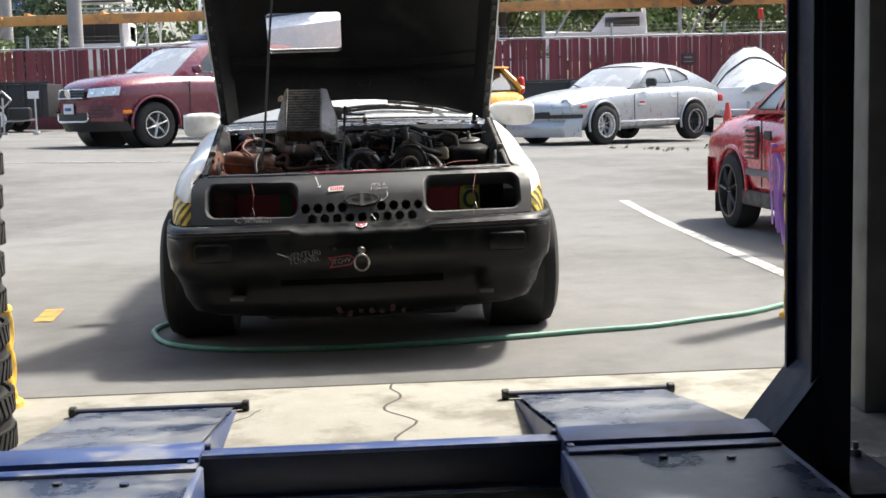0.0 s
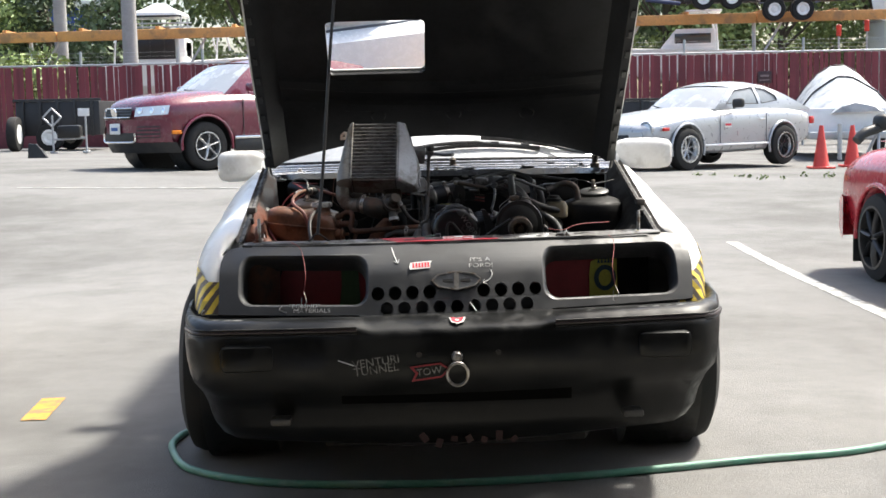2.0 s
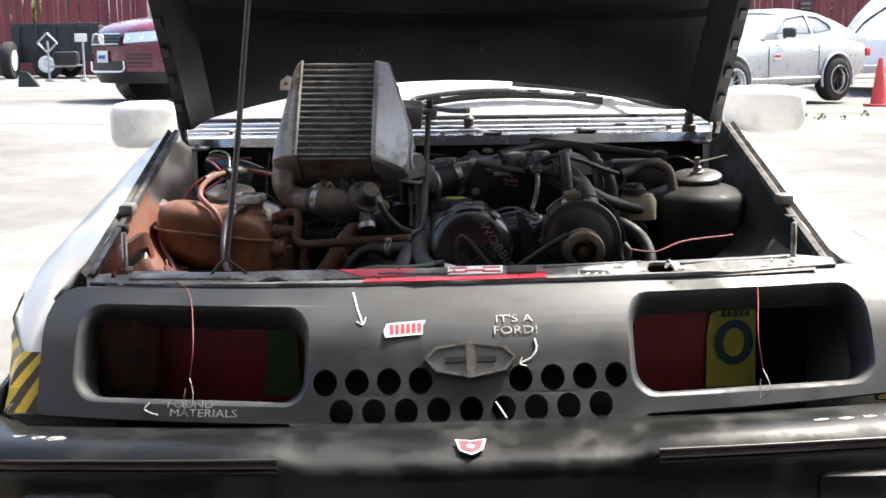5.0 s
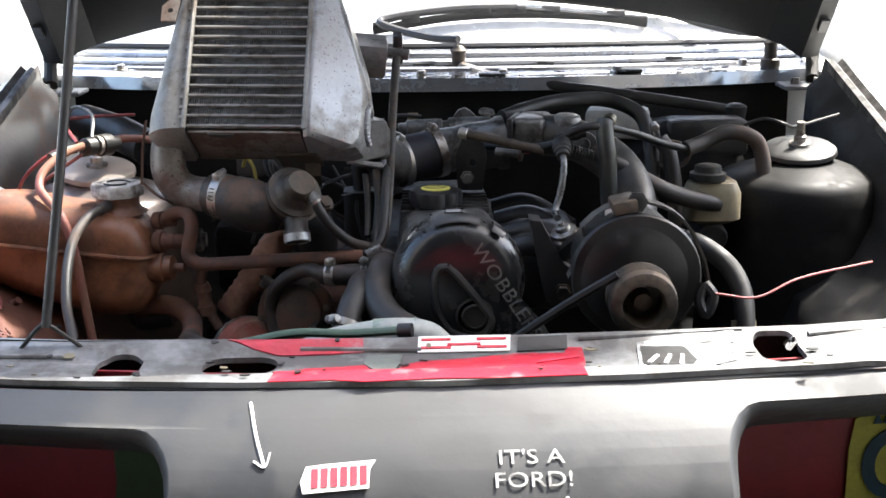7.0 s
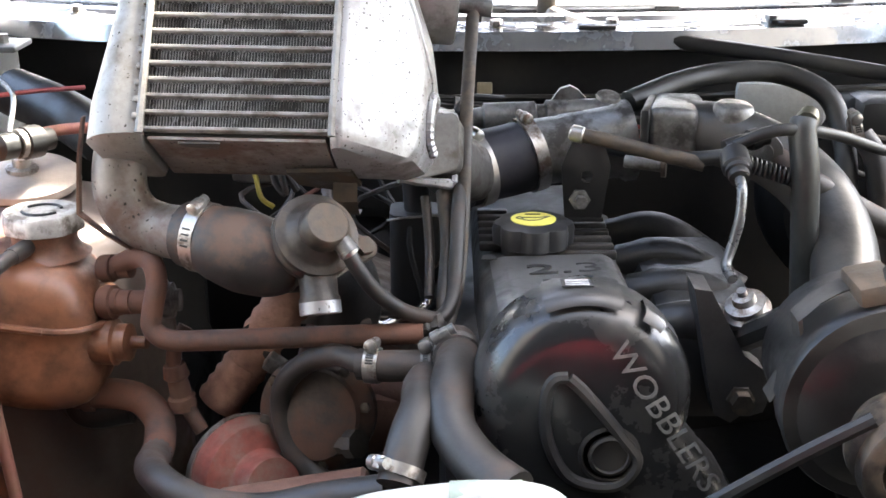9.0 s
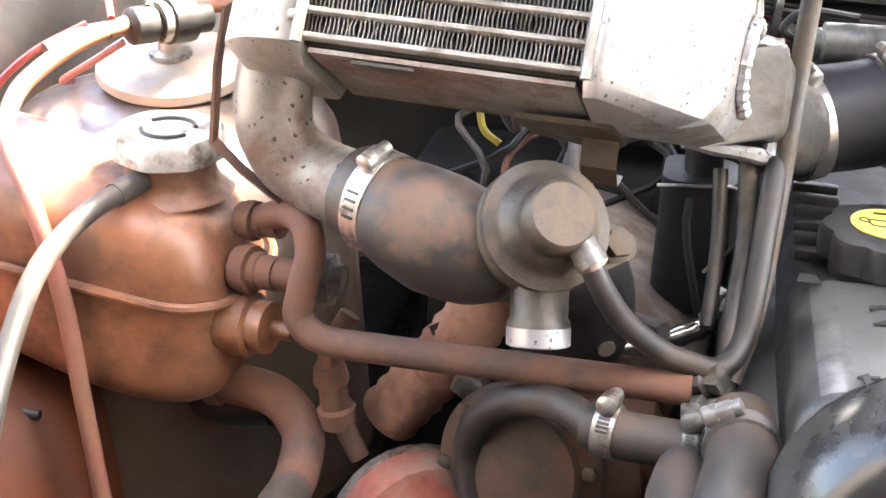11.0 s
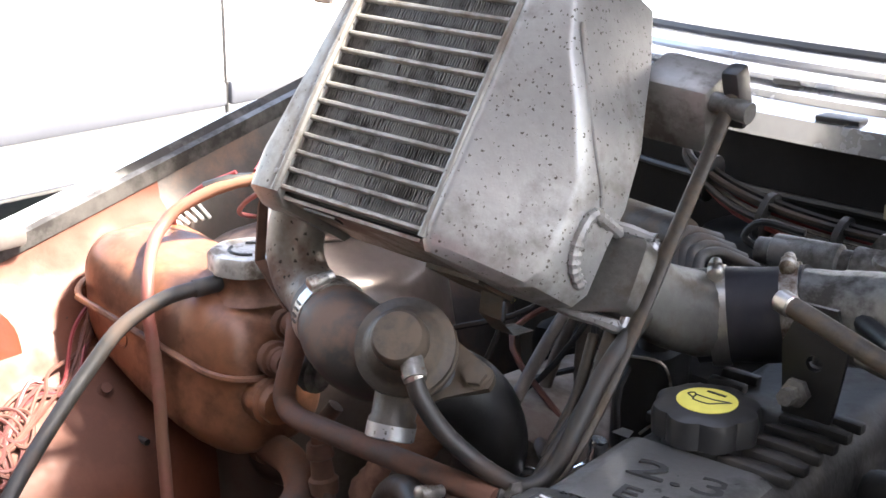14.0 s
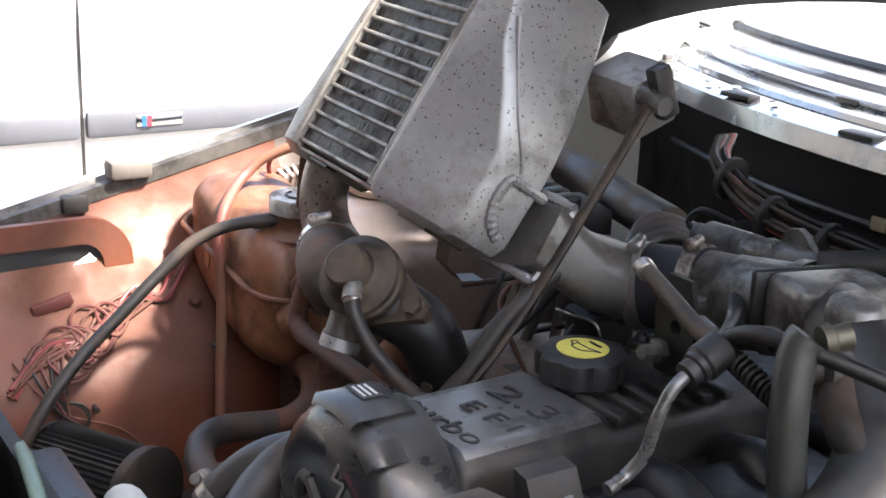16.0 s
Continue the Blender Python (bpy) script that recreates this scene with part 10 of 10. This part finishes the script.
def boat(x, y, z, length, rz, label, cover=False, tower=True):
    t = thing("motor_boat", label, "boat", (x, y, z), "boats on the storage rack", rz=rz)
    secs = []
    for u in [i / 12 for i in range(13)]:
        xx = -length / 2 + length * u
        hw = 1.1 * (1 - max(0, (u - 0.55) / 0.45) ** 2.2) + 0.02
        keel = 0.0 + 0.55 * max(0, (u - 0.6) / 0.4) ** 2
        dk = 0.95 + 0.25 * u
        secs.append([(xx, -hw, dk), (xx, -hw * 0.93, dk - 0.3), (xx, -hw * 0.75, keel + 0.25), (xx, 0, keel), (xx, hw * 0.75, keel + 0.25), (xx, hw * 0.93, dk - 0.3), (xx, hw, dk), (xx, 0, dk + 0.06)])
    part("hull", loft(secs, closed=True, caps=True), BOATW, t)
    part("rub_rail", tube([(-length / 2, -1.12, 0.97), (0, -1.13, 1.08), (length * 0.2, -1.05, 1.12), (length / 2, -0.1, 1.2)], 0.05, 8), BOATB, t)
    if cover:
        part("canvas", loft([[(-length * 0.3, -0.9 * a, 1.0 + 0.7 * (1 - a * a)) for a in (-1, -0.5, 0, 0.5, 1)], [(length * 0.15, -0.9 * a, 1.1 + 0.8 * (1 - a * a)) for a in (-1, -0.5, 0, 0.5, 1)]], caps=True), BOATB, t)
    else:
        part("cabin", loft([[(-0.9, -0.75, 1.05), (1.2, -0.75, 1.1), (1.2, 0.75, 1.1), (-0.9, 0.75, 1.05)], [(-0.9, -0.62, 1.85), (0.6, -0.6, 1.85), (0.6, 0.6, 1.85), (-0.9, 0.62, 1.85)]], closed=True, caps=True), BOATW, t)
        part("windshield", quad((1.22, -0.72, 1.15), (1.22, 0.72, 1.15), (0.64, 0.58, 1.8), (0.64, -0.58, 1.8)), GLASS, t)
        for yy in (-0.7, 0.7):
            part("side_glass", box(0.0, yy, 1.5, 1.3, 0.03, 0.35, 0.01), GLASS, t)
    if tower:
        for yy in (-0.8, 0.8):
            part("tower_leg", tube([(-0.9, yy, 1.0), (-0.8, yy * 0.9, 2.1), (-0.5, yy * 0.8, 2.45)], 0.04, 8), BOATW, t)
        part("tower_top", box(-0.4, 0, 2.48, 1.3, 1.5, 0.08, 0.03), BOATW, t)
    return t


def cruiser():
    """A cabin cruiser with a hard top, seen over the fence."""
    t = thing("cabin_cruiser", "white cabin cruiser with dark windows and a hard top", "boat", (-9.0, RY + 2.6, 0.3))
    secs = []
    for u in [i / 10 for i in range(11)]:
        x = -1.9 + 6.2 * u
        hw = 1.25 * (1 - max(0, (u - 0.5) / 0.5) ** 2.2) + 0.03
        secs.append([(x, -hw, 2.9 + 0.25 * u), (x, -hw * 0.9, 2.2), (x, 0, 1.3 + 0.8 * max(0, u - 0.6)), (x, hw * 0.9, 2.2), (x, hw, 2.9 + 0.25 * u), (x, 0, 3.0 + 0.25 * u)])
    part("hull", loft(secs, closed=True, caps=True), BOATW, t)
    wheelhouse = part("wheelhouse", box(0.05, 0, 3.45, 1.9, 1.7, 0.95, 0.08, seg=2), BOATW, t)
    part("window", box(-0.02, -0.87, 3.5, 1.35, 0.03, 0.7, 0.02), DUSTBLACK, wheelhouse)
    part("window", box(0.98, -0.1, 3.5, 0.04, 1.2, 0.55, 0.02), DUSTBLACK, wheelhouse)
    for x in (-0.25, 0.25):
        part("mullion", box(x, -0.89, 3.5, 0.035, 0.02, 0.7), BLACK, wheelhouse)
    for x in (-0.8, 0.85):
        for y in (-0.7, 0.7):
            part("post", cyl((x, y, 3.9), (x, y, 4.7), 0.035, 8), GALV, t)
    for k in range(3):
        part("rail", cyl((-0.9, -0.8, 4.15 + 0.13 * k), (1.25, -0.8, 4.15 + 0.13 * k), 0.028, 8), GALV, t)
    part("flybridge_seat", box(0.1, 0, 4.12, 0.7, 1.0, 0.3, 0.06), BLACK, t)
    top = part("hard_top", loft([[(x * k, y * k, z) for x, y in rrect(-0.95, -0.85, 0.95, 0.85, 0.3, 4)] for z, k in ((4.66, 0.96), (4.70, 1.02), (4.80, 0.98), (4.98, 0.55), (5.12, 0.30), (5.18, 0.12))], closed=True, caps=True), BOATW, t, "white domed hard top")
    part("shade_edge", box(0, -0.86, 4.66, 1.8, 0.03, 0.07, 0.01), BLACK, top)
    for x in (-1.5, 1.6, 2.1):
        part("rail", tube([(x, -1.0, 3.0), (x + 0.1, -1.0, 3.9), (x + 0.35, -1.0, 4.0), (x + 0.5, -1.0, 3.4)], 0.035, 8), BOATW, t)
    return t


cruiser()
boat(-5.0, RY + 3.2, 1.9, 6.0, 160, "white open motor boat behind the fence", True)
boat(10.4, RY + 3.0, 2.35, 6.0, 170, "white motor boat with a wheelhouse behind the fence")
boat(5.2, RY + 3.6, 1.45, 6.5, 15, "white motor boat with a wheelhouse behind the fence")
boat(20.9, RY + 3.0, 4.2, 7.5, 20, "large white boat on the rack")
boat(1.5, RY + 2.8, 4.2, 6.0, 185, "white motor boat on the rack", True, False)


def high_trailer(x, z):
    t = thing("boat_trailer", "dark boat trailer with twin white wheels stored on the rack", "boat trailer", (x, RY - 0.4, z), "trailers on the rack")
    part("frame_rail", box(0, 0, 0.50, 6.0, 0.12, 0.2, 0.02), DUSTBLACK, t)
    part("frame_rail", box(0, 1.5, 0.62, 6.0, 0.12, 0.24, 0.02), DUSTBLACK, t)
    part("tongue", tube([(-3, 0.7, 0.45), (-4.2, 0.7, 0.6)], 0.07, 8), BOATB, t)
    for k in range(3):
        part("crossbar", cyl((-2 + 2 * k, 0, 0.5), (-2 + 2 * k, 1.5, 0.5), 0.05, 8), BOATB, t)
    part("fender", tube([(-0.55, -0.25, 0.45), (-0.3, -0.25, 0.72), (0.5, -0.25, 0.74), (1.3, -0.25, 0.72), (1.55, -0.25, 0.45)], 0.055, 8, 4, flat=1.6), GALV, t)
    for dx in (0, 0.98):
        w = part("wheel", lathe((dx, -0.14, 0.12), (0, -1, 0), [(0, 0.2), (0, 0.36), (0.03, 0.39), (0.2, 0.39), (0.23, 0.36), (0.23, 0.22)], 28, ends=False), TYRE, t)
        part("rim", lathe((dx, -0.28, 0.12), (0, -1, 0), [(0, 0.22), (0.08, 0.235), (0.085, 0.19), (0.03, 0.12), (0.05, 0.07), (0.05, 0)], 24), DECALW, w)
    return t


high_trailer(9.97, 4.9)
high_trailer(12.4, 4.48)

for x, y, z0 in ((-9.05, 38.5, 9.0), (-12.7, 44.0, 8.0)):
    p = part("utility_pole", cyl((0, 0, -0.3), (0, 0, z0), 0.26, 16, r2=0.22), WOODPOLE)
    p.matrix_world = pose(x, y, rise(x, y))
    tagged(p, "tall grey utility pole behind the fence", "utility pole")
mast = thing("lattice_mast", "tall white steel lattice mast behind the yard", "mast", (-5.6, 46.0, 0.3))
for x in (-0.2, 0.2):
    for y in (-0.2, 0.2):
        part("leg", cyl((x, y, 0), (x, y, 12.0), 0.05, 6), OFFWHITE, mast)
for k in range(24):
    sd = 1 if k % 2 else -1
    part("lattice_bar", cyl((-0.2 * sd, -0.2, 0.5 * k), (0.2 * sd, -0.2, 0.5 * k + 0.5), 0.035, 6), OFFWHITE, mast)
shed = thing("shed", "pale metal shed wall behind the storage rack", "shed", (22.4, 49.0, 0.3))
part("wall", box(0, 0, 2.2, 6.6, 2.0, 4.4, 0.03), OFFWHITE, shed)
for k in range(14):
    part("wall_rib", box(-3.2 + 0.49 * k, -1.02, 2.2, 0.06, 0.05, 4.4), OFFWHITE, shed)
part("roof", box(0, 0, 4.45, 6.9, 2.4, 0.12, 0.02), GALV, shed)
for x, z in ((15.2, 3.95), (16.2, 4.1)):
    ps = thing("marker_post", "thin post with an orange painted top", "marker post", (x, 42.0, 0.3))
    part("pole", cyl((0, 0, 0), (0, 0, z - 0.5), 0.035, 8), GALV, ps)
    part("top", cyl((0, 0, z - 0.5), (0, 0, z - 0.1), 0.09, 10, 0.02), CONE, ps, "orange top")
bld = thing("warehouse", "white warehouse with a blue band behind the trees", "building", (-21.0, 62.0, 0.3))
part("wall", box(0, 0, 3.2, 14, 8, 6.4, 0.05), OFFWHITE, bld)
part("band", box(0, -4.03, 5.6, 14.02, 0.06, 1.9), BLUEWALL, bld, "blue band")
part("roof", box(0, 0, 6.55, 14.4, 8.4, 0.3, 0.05), OFFWHITE, bld)
part("corner_trim", box(6.9, -4.05, 3.4, 0.35, 0.1, 6.6), OFFWHITE, bld)
for k in range(3):
    wd = part("window", box(-4.5 + 4.5 * k, -4.05, 2.4, 2.2, 0.08, 1.3), GLASS, bld)
    part("window_frame", box(-4.5 + 4.5 * k, -4.07, 1.7, 2.4, 0.12, 0.12), OFFWHITE, wd)


# ---- trees ----
def leaf_cloud(rows, size, seed):
    """Many small leaf clumps, each a bent card, scattered through ragged balls (x, y, z, radius, count)."""
    rnd = random.Random(seed)
    verts, faces = [], []
    for cx, cy, cz, r, n in rows:
        for _ in range(n):
            d = Vector((rnd.gauss(0, 1), rnd.gauss(0, 1), rnd.gauss(0, 1))).normalized() * r * rnd.uniform(0.55, 1.08)
            c = Vector((cx, cy, cz)) + Vector((d.x, d.y, d.z * 0.85))
            a = Vector((rnd.gauss(0, 1), rnd.gauss(0, 1), rnd.gauss(0, 1))).normalized()
            b = a.cross(Vector((rnd.gauss(0, 1), rnd.gauss(0, 1), rnd.gauss(0, 1)))).normalized()
            s = size * rnd.uniform(0.6, 1.4)
            k = len(verts)
            verts += [c - a * s, c + b * s * 0.55 + a * s * 0.1, c + a * s, c - b * s * 0.55 + a * s * 0.1]
            faces.append((k, k + 1, k + 2, k + 3))
    me = bpy.data.meshes.new("crown")
    me.from_pydata([tuple(v) for v in verts], [], faces)
    return me


def tree(x, y, h, spread, seed, leaf, conifer=False):
    rnd = random.Random(seed)
    t = thing("tree", "leafy green tree behind the storage yard" if not conifer else "tall dark conifer behind the storage yard", "tree", (x, y, 0.3))
    part("trunk", cyl((0, 0, -0.2), (rnd.uniform(-0.3, 0.3), 0, h * 0.9), 0.22 + h * 0.012, 10, r2=0.05), BARK, t)
    rows = []
    if conifer:
        for k in range(14):
            u = k / 13
            zz = h * (0.18 + 0.8 * u)
            rr = spread * (1 - u) * 0.9 + 0.25
            for j in range(5):
                a = rnd.uniform(0, math.tau)
                q = (math.cos(a) * rr * 0.7, math.sin(a) * rr * 0.7, zz - 0.2 * rr)
                rows.append((*q, rr * 0.5, 130))
                part("limb", cyl((0, 0, zz), q, 0.05, 5, r2=0.015), BARK, t)
    else:
        for k in range(16):
            a, u = rnd.uniform(0, math.tau), rnd.uniform(0.3, 1.0)
            rr = spread * math.sin(math.pi * (0.25 + 0.6 * u)) * rnd.uniform(0.4, 0.95)
            q = (math.cos(a) * rr, math.sin(a) * rr, h * u)
            rows.append((*q, spread * rnd.uniform(0.3, 0.46), 1000))
            part("limb", tube([(0, 0, h * u * 0.55), (q[0] * 0.5, q[1] * 0.5, h * u * 0.72), q], 0.08, 6, 3, r_end=0.02), BARK, t)
    me = leaf_cloud(rows, 0.115, seed)
    me.materials.append(leaf)
    crown = new("crown", me)
    crown.parent = t


k = 0
for x, y, h, sp, con in ((-18, 50, 9, 3.4, False), (-14.5, 49, 10, 2.6, True), (-11.5, 47.5, 8, 3.2, True), (-6.5, 51, 9, 3.6, False), (-2.5, 54, 12, 3.2, True), (2, 50, 9, 3.6, False), (6.5, 49, 8.5, 3.6, False), (11, 51, 10, 4.0, False), (15.5, 50, 9, 3.8, False), (20, 52, 11, 4.0, False), (25, 51, 10, 4, False), (-24, 55, 12, 4, False), (-30, 56, 13, 4.5, False), (31, 55, 12, 4.5, False)):
    k += 1
    tree(x, y, h, sp, 100 + k, LEAFD if con else LEAF, con)
rows = []
rnd = random.Random(77)
for k in range(120):
    x = -60 + k * 1.0
    rows.append((x + rnd.uniform(-1, 1), 66 + rnd.uniform(-2, 5), rnd.uniform(2, 13), rnd.uniform(2.2, 3.6), 900))
me = leaf_cloud(rows, 0.2, 78)
me.materials.append(LEAFD)
tagged(new("far_woods", me), "dense dark green woods in the distance", "woods", kind="stuff")
rows = [(-14.5 + rnd.uniform(-3, 3), 38.2 + rnd.uniform(0, 1.2), rnd.uniform(1.2, 3.0), 0.8, 260) for k in range(16)]
me = leaf_cloud(rows, 0.13, 79)
me.materials.append(LEAF)
tagged(new("shrub", me), "bright green shrubs growing behind the fence", "shrub", kind="stuff")
# weeds growing in the lot
rows = [(4.9 + rnd.uniform(-0.8, 1.4), 14.6 + rnd.uniform(-0.7, 0.9), rise(5, 14.7) + 0.0, 0.07, 22) for k in range(16)]
me = leaf_cloud(rows, 0.022, 80)
me.materials.append(GRASS)
tagged(new("weeds", me), "small green weeds in the asphalt", "weeds", kind="stuff")
